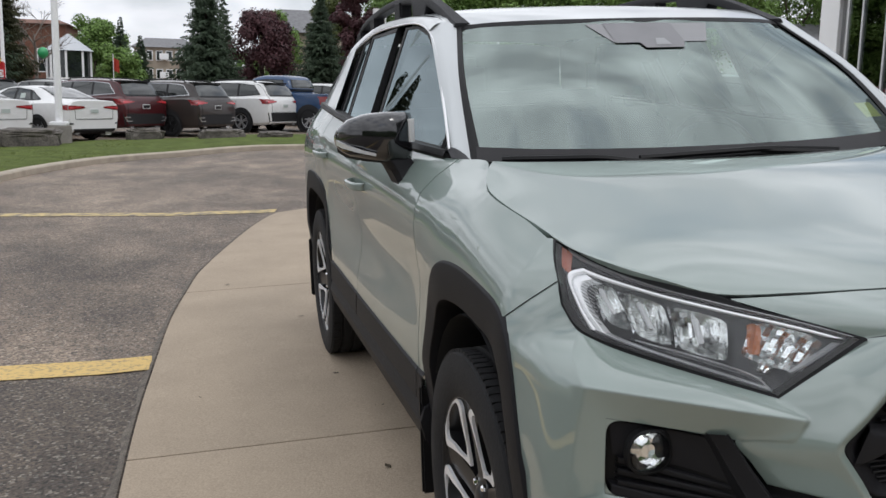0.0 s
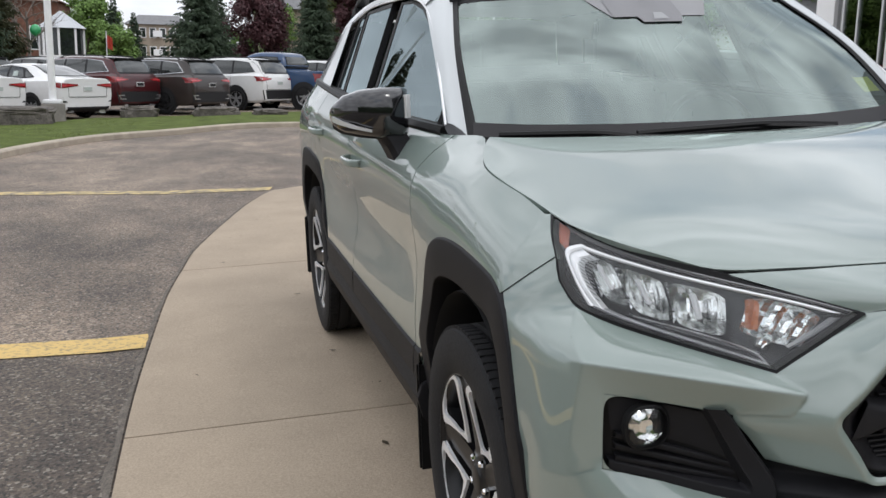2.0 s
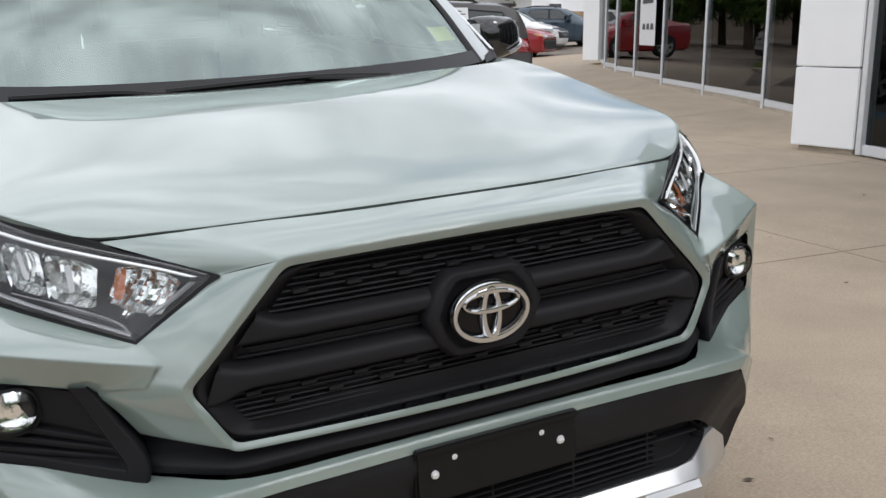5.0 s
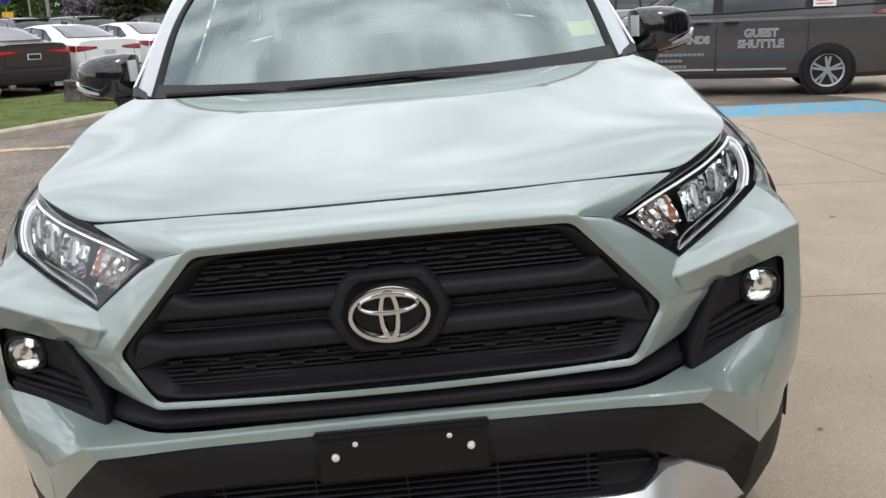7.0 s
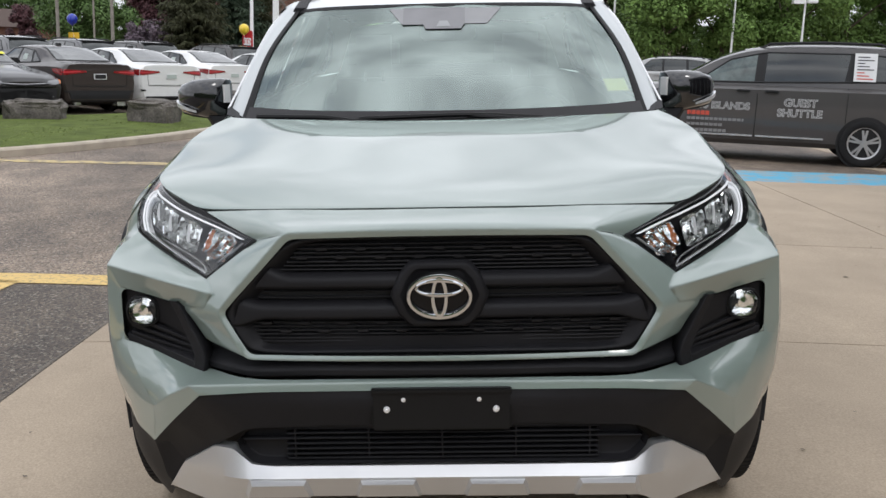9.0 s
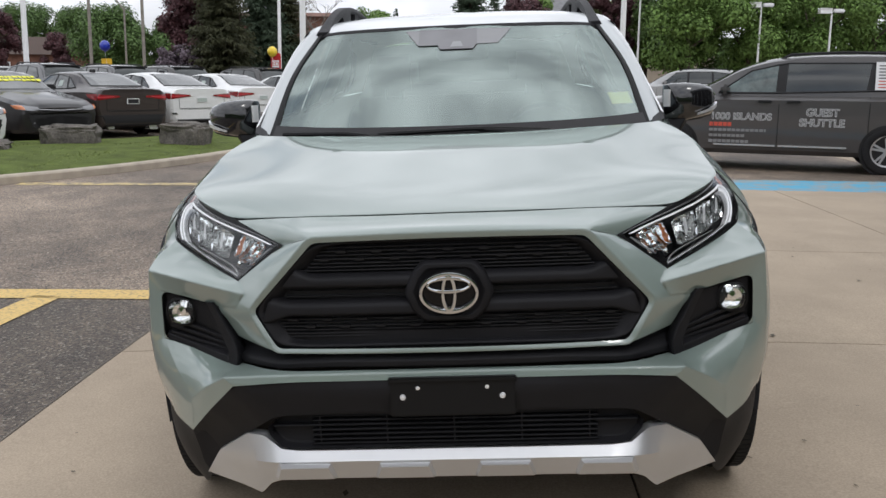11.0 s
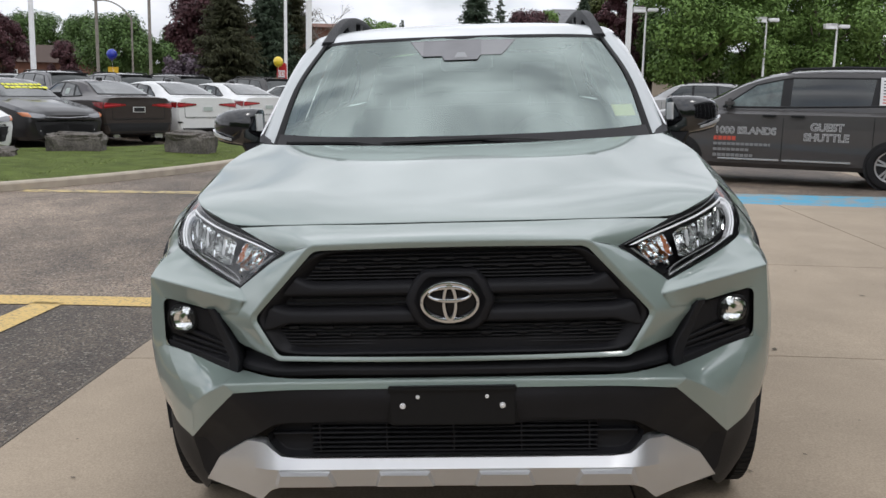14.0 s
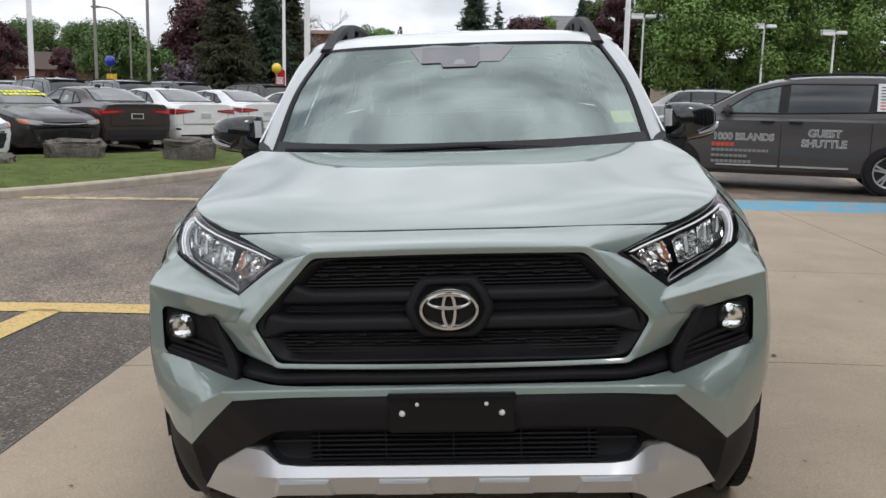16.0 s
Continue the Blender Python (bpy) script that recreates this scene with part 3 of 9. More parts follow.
def pair(name, make, mat, parent, label="", angle=38):
    obs = []
    for s in (1, -1):
        bm = make()
        obs.append(part(name, bm if s > 0 else flipped(bm), mat, parent[0 if s > 0 else 1] if isinstance(parent, (list, tuple)) else parent, label, angle))
    return obs


# bonnet
def ease(t):
    return t * t * (3 - 2 * t)


def bonnet():
    """Pressed bonnet: a rolled front lip, a gentle crown and two raised shoulders that fade forwards."""
    bm = bmesh.new()
    front = [(0, 0.237, 0.990), (0.12, 0.240, 0.9895), (0.24, 0.251, 0.988), (0.36, 0.276, 0.985), (0.48, 0.313, 0.980), (0.600, 0.369, 0.976), (0.665, 0.425, 0.993), (0.735, 0.51, 1.014), (0.772, 0.60, 1.028), (0.780, 0.690, 1.038)]
    rear = [(0, 1.20, 1.131), (0.14, 1.20, 1.131), (0.27, 1.203, 1.132), (0.40, 1.21, 1.134), (0.52, 1.218, 1.137), (0.62, 1.232, 1.141), (0.69, 1.246, 1.145), (0.725, 1.258, 1.146)]
    side = [(0.780, 0.690, 1.038), (0.786, 0.80, 1.054), (0.797, 0.95, 1.077), (0.799, 1.06, 1.095), (0.778, 1.146, 1.118), (0.749, 1.215, 1.136), (0.725, 1.258, 1.146)]
    # one fair surface, even across the car, laid through the edges and two lines inside them
    pts = front + rear + side
    for k in range(1, 10):
        t = k / 10
        swell = 0.006 * (1 - t) + 0.030 * t * (1 - t ** 7)
        pts = pts + [(0, 0.237 + 0.963 * t, 0.990 + 0.141 * t + swell), (0.36, 0.274 + 0.933 * t, 0.9855 + 0.1475 * t + swell - 0.0027 * t)]
    p = np.array(pts)
    powers = [(i, j) for i in range(3) for j in range(5) if i + j <= 4]
    cs = np.linalg.lstsq(np.stack([p[:, 0] ** (2 * i) * (p[:, 1] - 0.7) ** j for i, j in powers], 1), p[:, 2], rcond=1e-6)[0]
    def rise(x, y):
        return float(sum(c * x ** (2 * i) * (y - 0.7) ** j for c, (i, j) in zip(cs, powers)))
    nu, nv = 40, 50
    f, r, sd = half_spline(front, nu), half_spline(rear, nu), spline(side, 201)
    rows = []
    for j in range(nv + 1):
        t = (j / nv) ** 1.5
        k = min(int(t * 200), 199)
        sp = sd[k].lerp(sd[k + 1], t * 200 - k)
        row = []
        for i in range(nu):
            u = i / (nu - 1)
            q = f[i] * (1 - t) + r[i] * t + (sp - f[-1].lerp(r[-1], t)) * u ** 2.2
            row.append((q.x, q.y, rise(q.x, q.y) + (f[i].z - rise(f[i].x, f[i].y)) * math.exp(-t / 0.06) - 0.002 * math.exp(-t / 0.006)))
        rows.append(row)
    grid_faces(bm, rows)
    facing(bm, (0, -0.2, 1))
    mirrored(bm)
    flange(bm, 0.022)
    return bm



# front bumper and nose, one painted skin
T, L = (0.43, 0.193, 0.922), (0.562, 0.236, 0.822)
OC, OB, OT = (0.807, 0.498, 0.894), (0.822, 0.544, 0.934), (0.782, 0.686, 1.036)
OS = (0.815, 0.578, 0.973)
BM_ = (0.678, 0.361, 0.848)
TOP_LAMP = [T, (0.50, 0.262, 0.941), (0.59, 0.348, 0.960), (0.678, 0.441, 0.981), (0.746, 0.546, 1.007), OT]
NOSE = [(0, 0.160, 0.996), (0.2, 0.183, 0.992), (0.36, 0.256, 0.984), (0.48, 0.302, 0.976), (0.585, 0.358, 0.966)]
GT, GS, GB = (0.350, 0.098, 0.956), (0.520, 0.146, 0.762), (0.455, 0.128, 0.653)
IT, IS, IB = (0.341, 0.101, 0.941), (0.504, 0.150, 0.760), (0.445, 0.131, 0.6645)
R0, RL, RC = (0.541, 0.181, 0.800), (0.561, 0.192, 0.763), (0.850, 0.368, 0.832)
PTR, PTL, PBL, PTIP = (0.627, 0.258, 0.750), (0.815, 0.357, 0.776), (0.817, 0.358, 0.638), (0.573, 0.241, 0.597)
PT2 = (0.574, 0.241, 0.671)
FP, BB, LT, VV = (0.586, 0.108, 0.599), (0.560, 0.100, 0.577), (0.727, 0.258, 0.402), (0.716, 0.236, 0.500)
A1, A2, A3, A4 = (0.893, 0.662, 0.892), (0.900, 0.602, 0.80), (0.900, 0.545, 0.61), (0.884, 0.530, 0.43)
C2, C3 = (0.864, 0.388, 0.70), (0.866, 0.392, 0.615)


def front_skin():
    bm = bmesh.new()
    # the frame's edge round the grille, from the axis above to the axis below, and its inner edge
    over = [(0.35 * i / 6, 0.056 + 0.343 * (0.35 * i / 6) ** 2, 0.966 - 0.082 * (0.35 * i / 6) ** 2) for i in range(6)]
    inner_over = [(0.341 * i / 6, 0.061 + 0.343 * (0.341 * i / 6) ** 2, 0.951 - 0.086 * (0.341 * i / 6) ** 2) for i in range(6)]
    under = [(0.455 * i / 8, 0.040 + 0.425 * (0.455 * i / 8) ** 2, 0.671 - 0.087 * (0.455 * i / 8) ** 2) for i in range(7, -1, -1)]
    inner_under = [(0.443 * i / 8, 0.0425 + 0.451 * (0.443 * i / 8) ** 2, 0.6825 - 0.091 * (0.443 * i / 8) ** 2) for i in range(7, -1, -1)]
    outer = over + rounded_path([over[-1], GT, GS, GB, under[0]], 0.020)[1:] + under[1:]
    inner = inner_over + rounded_path([inner_over[-1], IT, IS, IB, inner_under[0]], 0.016)[1:] + inner_under[1:]
    lip = [a.lerp(b, 0.5) + Vector((0, -0.0006, 0)) for a, b in ((Vector(p), Vector(q)) for p, q in zip(outer, inner))]
    grid_faces(bm, [[tuple(p) for p in inner], lip, outer])
    # nose over the grille, rolled over its front edge
    turn = len(over) - 1 + 8 + 3
    low = [Vector(p) for p in outer[:turn + 1]]
    low += [low[-1].lerp(Vector(T), k / 5) + Vector((0, 0, 0.004 * (k / 5) * (1 - k / 5))) for k in range(1, 6)]
    high = half_spline(NOSE, 41)
    def nose_top(u):
        k = min(int(u * 40), 39)
        return high[k].lerp(high[k + 1], u * 40 - k)
    rows = []
    for j in range(11):
        v = (j / 10) ** 1.6
        row = []
        for p in low:
            u = p.x / T[0]
            q = p.lerp(nose_top(u), v)
            row.append(q + Vector((0, 0, 0.0225 * (v / 0.15) * math.exp(-v / 0.15) * (1 - v) * (1 - u * u))))
        rows.append(row)
    grid_faces(bm, rows)
    # strut between the grille and the lamp and its pocket, one smooth band round the corner
    near = [Vector(p) for p in outer[turn:len(over) - 1 + 3 * 14 - 3]]
    far = spline([T, (0.495, 0.213, 0.873), L, (0.592, 0.243, 0.788), PTR, (0.601, 0.250, 0.711), PT2], 81)
    share = [0.0]
    for a, b in zip(near, near[1:]):
        share.append(share[-1] + (b - a).length)
    def far_at(t):
        # the corner of the grille stands opposite the foot of the lamp
        t = t * 0.60 / 0.66 if t < 0.66 else 0.60 + (t - 0.66) * 0.40 / 0.34
        k = min(int(t * 80), 79)
        return far[k].lerp(far[k + 1], t * 80 - k)
    edge = [far_at(d / share[-1]) for d in share]
    strut = [[a.lerp(b, j / 8) + Vector((0, -0.010 * (j / 8) * (1 - j / 8), 0)) for a, b in zip(near, edge)] for j in range(9)]
    grid_faces(bm, strut)
    # chamfered end of the ridge, let into the strut
    end = spline([L, R0, RL, PTR], 25, False)
    drop = [clamp(min((p - Vector(L)).length / 0.05, (p - Vector(PTR)).length / 0.06), 0, 1) for p in end]
    grid_faces(bm, [end, [p + Vector((-0.016, 0.022, -0.004)) * d for p, d in zip(end, drop)], [p + Vector((-0.018, 0.045, -0.004)) * d for p, d in zip(end, drop)]])
    # underside of the frame and of the strut
    foot = [Vector(p) for p in outer[len(over) - 1 + 3 * 14 - 4:]]
    grid_faces(bm, [foot, [p + Vector((0.0, 0.035, -0.010)) for p in foot]])
    tail = [row[-1] for row in strut]
    grid_faces(bm, [tail, [p + Vector((0.012, 0.045, -0.010)) for p in tail]])
    # cheek under the lamp and the ridge that ends it
    coons(bm, [R0, (0.62, 0.216, 0.810), (0.74, 0.292, 0.822), RC], [L, BM_, (0.758, 0.452, 0.869), OC], [R0, L], [RC, (0.842, 0.44, 0.862), OC], 16, 7, bulge=0.006)
    coons(bm, [RL, PTR, (0.72, 0.308, 0.764), PTL], [R0, (0.62, 0.216, 0.810), (0.74, 0.292, 0.822), RC], [RL, R0], [PTL, RC], 16, 4)
    # corner, back to the wheel arch
    coons(bm, [RC, (0.884, 0.470, 0.818), A2], [OS, (0.856, 0.620, 0.9325), A1], [RC, (0.842, 0.44, 0.862), OC, OB, OS], [A2, (0.898, 0.63, 0.845), A1], 12, 12, bulge=0.004)
    coons(bm, [PBL, C3], [PTL, RC], [PBL, (0.817, 0.3575, 0.70), PTL], [C3, C2, RC], 4, 8)
    coons(bm, [C3, (0.893, 0.452, 0.61), A3], [RC, (0.884, 0.470, 0.818), A2], [C3, C2, RC], [A3, (0.904, 0.555, 0.68), A2], 12, 8)
    # lip under the grille and the fangs at its ends
    coons(bm, [(0, 0.036, 0.604), (0.25, 0.050, 0.600), (0.42, 0.074, 0.592), BB], [(0, 0.040, 0.624), (0.25, 0.054, 0.619), (0.42, 0.078, 0.611), FP], [(0, 0.036, 0.604), (0, 0.040, 0.624)], [BB, FP], 14, 3)
    coons(bm, [(0, 0.040, 0.624), (0.25, 0.054, 0.619), (0.42, 0.078, 0.611), FP], [(0, 0.058, 0.626), (0.25, 0.072, 0.621), (0.44, 0.112, 0.612), PTIP], [(0, 0.040, 0.624), (0, 0.058, 0.626)], [FP, PTIP], 14, 3)
    coons(bm, [FP, (0.655, 0.166, 0.553), VV], [PTIP, (0.70, 0.304, 0.616), PBL], [FP, PTIP], [VV, (0.772, 0.296, 0.575), PBL], 10, 6)
    coons(bm, [BB, (0.645, 0.172, 0.492), LT], [FP, (0.655, 0.166, 0.553), VV], [BB, FP], [LT, VV], 8, 4)
    coons(bm, [LT, (0.80, 0.350, 0.412), (0.852, 0.445, 0.424)], [PBL, (0.846, 0.372, 0.628), C3], [LT, VV, (0.772, 0.296, 0.575), PBL], [(0.852, 0.445, 0.424), (0.866, 0.414, 0.52), C3], 8, 10)
    coons(bm, [(0.852, 0.445, 0.424), (0.874, 0.48, 0.428), A4], [C3, (0.893, 0.452, 0.61), A3], [(0.852, 0.445, 0.424), (0.866, 0.414, 0.52), C3], [A4, (0.896, 0.53, 0.52), A3], 6, 8)
    facing(bm, (0.35, -1, 0.15))
    # rounded corners of the lamp pocket
    for c, a, b in ((PTL, (0.72, 0.308, 0.764), PBL), (PBL, (0.70, 0.304, 0.616), PTL)):
        c, a, b = Vector(c), Vector(a), Vector(b)
        p, q = c + (a - c).normalized() * 0.030, c + (b - c).normalized() * 0.030
        arc = [p * (1 - k / 6) ** 2 + c * (2 * (k / 6) * (1 - k / 6)) + q * (k / 6) ** 2 for k in range(7)]
        out = Vector((0.0006, -0.0012, 0))
        for k in range(6):
            poly(bm, [c + out, arc[k] + out, arc[k + 1] + out])
    mirrored(bm)
    return bm


part("front_bumper", front_skin(), PAINT, hero, "grey-green painted nose and front bumper", angle=30)


def frame_y(x):
    x = abs(x)
    return 0.064 + 0.33 * x * x if x < 0.343 else 0.1028 + (x - 0.343) * 0.30


def half_width(z):
    """The grille opening's half width at height z."""
    return 0.341 + 0.163 * (0.941 - z) / 0.181 if z > 0.760 else 0.504 - 0.061 * (0.760 - z) / 0.091


def eased(p, extra=0.0):
    """Sets the middle of the nose back, so that the front stands flatter across the car."""
    x, y, z = p
    k = (0.066 + extra) * (1 - clamp(abs(x) / 0.47, 0, 1) ** 2) * clamp((0.34 - y) / 0.16, 0, 1)
    return (x, y + k, z - k * (1.33 - z) / 2.25)


def face_y(x):
    """Depth of the grille's face across the car."""
    return eased((x, frame_y(x), 0.8))[1]


def inner_width(z):
    """Half width of the grille inside its chamfered rim."""
    return half_width(z + 0.011) * 0.915 - 0.004


def insert():
    """The black insert: a dished plate with a broad chamfered rim that follows the painted frame."""
    bm = bmesh.new()
    corner = [(0, 0.951), (0.341, 0.941), (0.504, 0.760), (0.445, 0.6645), (0, 0.6825)]
    corner = [(x, eased((x, frame_y(x), z))[2]) for x, z in corner]
    right = []
    for a, b in zip(corner, corner[1:]):
        for k in range(12):
            right.append((a[0] + (b[0] - a[0]) * k / 12, a[1] + (b[1] - a[1]) * k / 12))
    loop = right + [corner[-1]] + [(-x, z) for x, z in right[:0:-1]]
    for _ in range(5):
        n = len(loop)
        loop = [((loop[i - 1][0] + 2 * loop[i][0] + loop[(i + 1) % n][0]) / 4, (loop[i - 1][1] + 2 * loop[i][1] + loop[(i + 1) % n][1]) / 4) for i in range(n)]
    rows = []
    for kx, kz, dy in ((1.02, 1.03, 0.012), (0.994, 0.988, 0.004), (0.972, 0.955, 0.008), (0.905, 0.915, 0.034), (0.7, 0.7, 0.038), (0.35, 0.35, 0.038), (0.02, 0.02, 0.038)):
        rows.append([(x * kx, face_y(x * kx) + dy, 0.803 + (z - 0.803) * kz) for x, z in loop])
    grid_faces(bm, rows, close=True)
    facing(bm, (0, -1, 0))
    return bm


part("grille_insert", insert(), TRIM, hero, "black plastic grille insert with a chamfered rim", angle=30)


def bar(z0, z1, up, down):
    """A broad flat crossbar with a bevelled top; its ends flare up or down into the rim."""
    bm = bmesh.new()
    n = 60
    hw = half_width((z0 + z1) / 2 + 0.011) - 0.004
    rows = []
    for i in range(n + 1):
        x = hw * (2 * i / n - 1)
        f = ease(clamp((abs(x) - hw + 0.085) / 0.075, 0, 1))
        a, b = z0 - down * f, z1 + up * f
        row = []
        for dy, z in ((0.034, b + 0.006), (0.010, b), (0.002, b - 0.006), (-0.001, b - 0.012), (0.001, a + 0.006), (0.010, a), (0.034, a - 0.002)):
            xx = clamp(x, -half_width(z + 0.011) * 0.982 + 0.002, half_width(z + 0.011) * 0.982 - 0.002)
            row.append((xx, face_y(xx) + dy, z))
        rows.append(row)
    grid_faces(bm, rows)
    facing(bm, (0, -1, 0.1))
    return bm


for z0, z1, up, down in ((0.817, 0.848, 0.022, 0.0), (0.744, 0.780, 0.014, 0.018)):
    part("grille_bar", bar(z0, z1, up, down), TRIM, hero, "matt black crossbar of the grille", angle=40)


def grille_slat(z, tabs, off):
    bm = bmesh.new()
    hw = inner_width(z)
    n = 24
    xs = [hw * (2 * i / n - 1) for i in range(n + 1)]
    grid_faces(bm, [[(x, face_y(x) + dy, z + dz) for dy, dz in ((0.036, 0.0018), (0.024, 0.0016), (0.0232, 0.0), (0.024, -0.0016), (0.036, -0.0018))] for x in xs])
    facing(bm, (0, -1, 0))
    if tabs:
        k = -6
        while k < 7:
            x = k * 0.09 + off
            if abs(x) < hw - 0.02:
                box(bm, x - 0.0125, x + 0.0125, face_y(x) + 0.0145, face_y(x) + 0.034, z - 0.0034, z + 0.0034, 0.0012)
            k += 1
    return bm


for z, tabs, off in ((0.918, 0, 0), (0.908, 1, 0.0), (0.898, 0, 0), (0.888, 1, 0.045), (0.877, 0, 0), (0.868, 0, 0), (0.859, 0, 0), (0.806, 0, 0), (0.793, 0, 0), (0.733, 1, 0.045), (0.7235, 0, 0), (0.714, 1, 0.0), (0.7045, 0, 0), (0.695, 0, 0), (0.687, 0, 0)):
    part("grille_slat", grille_slat(z, tabs, off), GRILLE_DARK, hero, "thin black grille slat")


# a black sheet over the insert paints the shade of an opening
def grille_shade(x0, x1, z0, z1, s):
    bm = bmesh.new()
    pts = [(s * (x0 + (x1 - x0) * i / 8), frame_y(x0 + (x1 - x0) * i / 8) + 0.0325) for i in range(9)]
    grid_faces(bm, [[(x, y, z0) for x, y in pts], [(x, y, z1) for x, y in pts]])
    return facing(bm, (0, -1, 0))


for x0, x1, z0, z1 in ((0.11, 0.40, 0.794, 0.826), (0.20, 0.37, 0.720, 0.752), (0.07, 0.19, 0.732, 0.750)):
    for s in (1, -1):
        part("grille_opening", grille_shade(x0, x1, z0, z1, s), VOID, hero, "black sheet painted as shade in a grille opening")


def emblem_boss():
    bm = bmesh.new()
    o = [(0.108, 0.0), (0.090, 0.044), (0.068, 0.070), (0.056, 0.075), (-0.056, 0.075), (-0.068, 0.070), (-0.090, 0.044), (-0.108, 0.0), (-0.090, -0.046), (-0.070, -0.068), (-0.056, -0.075), (0.056, -0.075), (0.070, -0.068), (0.090, -0.046)]
    rows = []
    for k, y in ((1.0, 0.088), (1.0, 0.058), (0.93, 0.048), (0.80, 0.047), (0.74, 0.054)):
        rows.append([(a * k * 1.05, y, 0.8205 + b * k) for a, b in o])
    vs = grid_faces(bm, rows, close=True)
    bm.faces.new(vs[-1])
    bmesh.ops.recalc_face_normals(bm, faces=bm.faces)
    return bm


EMBLEM_CHROME = material("emblem_chrome", (0.60, 0.61, 0.625), 0.05, metal=1.0)
EMBLEM_BLACK = material("emblem_black", (0.004, 0.004, 0.005), 0.25, spec=0.25)
boss = part("emblem_boss", emblem_boss(), TRIM, hero, "hexagonal matt black emblem boss", angle=50)


def disc(rx, rz, y, zc):
    bm = bmesh.new()
    n = 40
    c = [(rx * math.cos(6.28319 * k / n), rz * math.sin(6.28319 * k / n)) for k in range(n)]
    vs = grid_faces(bm, [[(a * s, y + o, zc + b * s) for a, b in c] for s, o in ((1, 0.012), (1, 0.0), (0.6, -0.002), (0.2, -0.003))], close=True)
    bm.faces.new(vs[-1])
    bmesh.ops.recalc_face_normals(bm, faces=bm.faces)
    return bm


def oval_ring(rx, rz, w, zc, y, xc=0.0):
    bm = bmesh.new()
    n = 48
    rows = []
    for k in range(n):
        a = 6.28319 * k / n
        c, s = math.cos(a), math.sin(a)
        wk = w * (1 + 0.35 * abs(s))
        rows.append([(xc + (rx + dx) * c, y + dy, zc + (rz + dx) * s) for dx, dy in ((wk, 0.005), (wk * 0.86, 0.0), (wk * 0.55, -0.0040), (0, -0.0052), (-wk * 0.55, -0.0040), (-wk * 0.86, 0.0), (-wk, 0.005))])
    rows.append(rows[0])
    grid_faces(bm, rows)
    weld(bm, 0.0003)
    facing(bm, (0, -1, 0))
    return bm


part("emblem_plate", disc(0.074, 0.049, 0.040, 0.8205), EMBLEM_BLACK, boss, "gloss black oval")
part("emblem_ring", oval_ring(0.0700, 0.0460, 0.0062, 0.8205, 0.032), EMBLEM_CHROME, boss, "chrome oval ring")
part("emblem_oval", oval_ring(0.0150, 0.0415, 0.0062, 0.8205, 0.031), EMBLEM_CHROME, boss, "upright chrome oval")
part("emblem_bow", oval_ring(0.0520, 0.0165, 0.0052, 0.8410, 0.0305), EMBLEM_CHROME, boss, "broad chrome oval")


def low_slot():
    """The dark slot under the grille frame: a hollow band with a rounded lower lip."""
    bm = bmesh.new()
    rows = []
    for i in range(41):
        x = 0.600 * (i / 20 - 1)
        y = 0.106 + 0.10 * x * x + 0.85 * max(abs(x) - 0.44, 0) ** 1.1
        dz = -0.012 * clamp((abs(x) - 0.30) / 0.28, 0, 1)
        rows.append([(x, y + 0.045, 0.700 + dz), (x, y + 0.045, 0.652 + dz), (x, y + 0.030, 0.641 + dz), (x, y + 0.012, 0.637 + dz), (x, y + 0.004, 0.630 + dz), (x, y + 0.006, 0.616 + dz), (x, y + 0.03, 0.606 + dz)])
    grid_faces(bm, rows)
    facing(bm, (0, -1, 0.3))
    return bm


slot_band = part("lower_slot", low_slot(), TRIM, hero, "black hollow band under the grille frame", angle=35)
for i in range(-5, 6):
    bm = bmesh.new()
    x = i * 0.0755
    y = 0.106 + 0.10 * x * x
    box(bm, x - 0.004, x + 0.004, y + 0.028, y + 0.046, 0.638, 0.660, 0.0015)
    part("rib", bm, TRIM_DARK, slot_band, "short black rib")


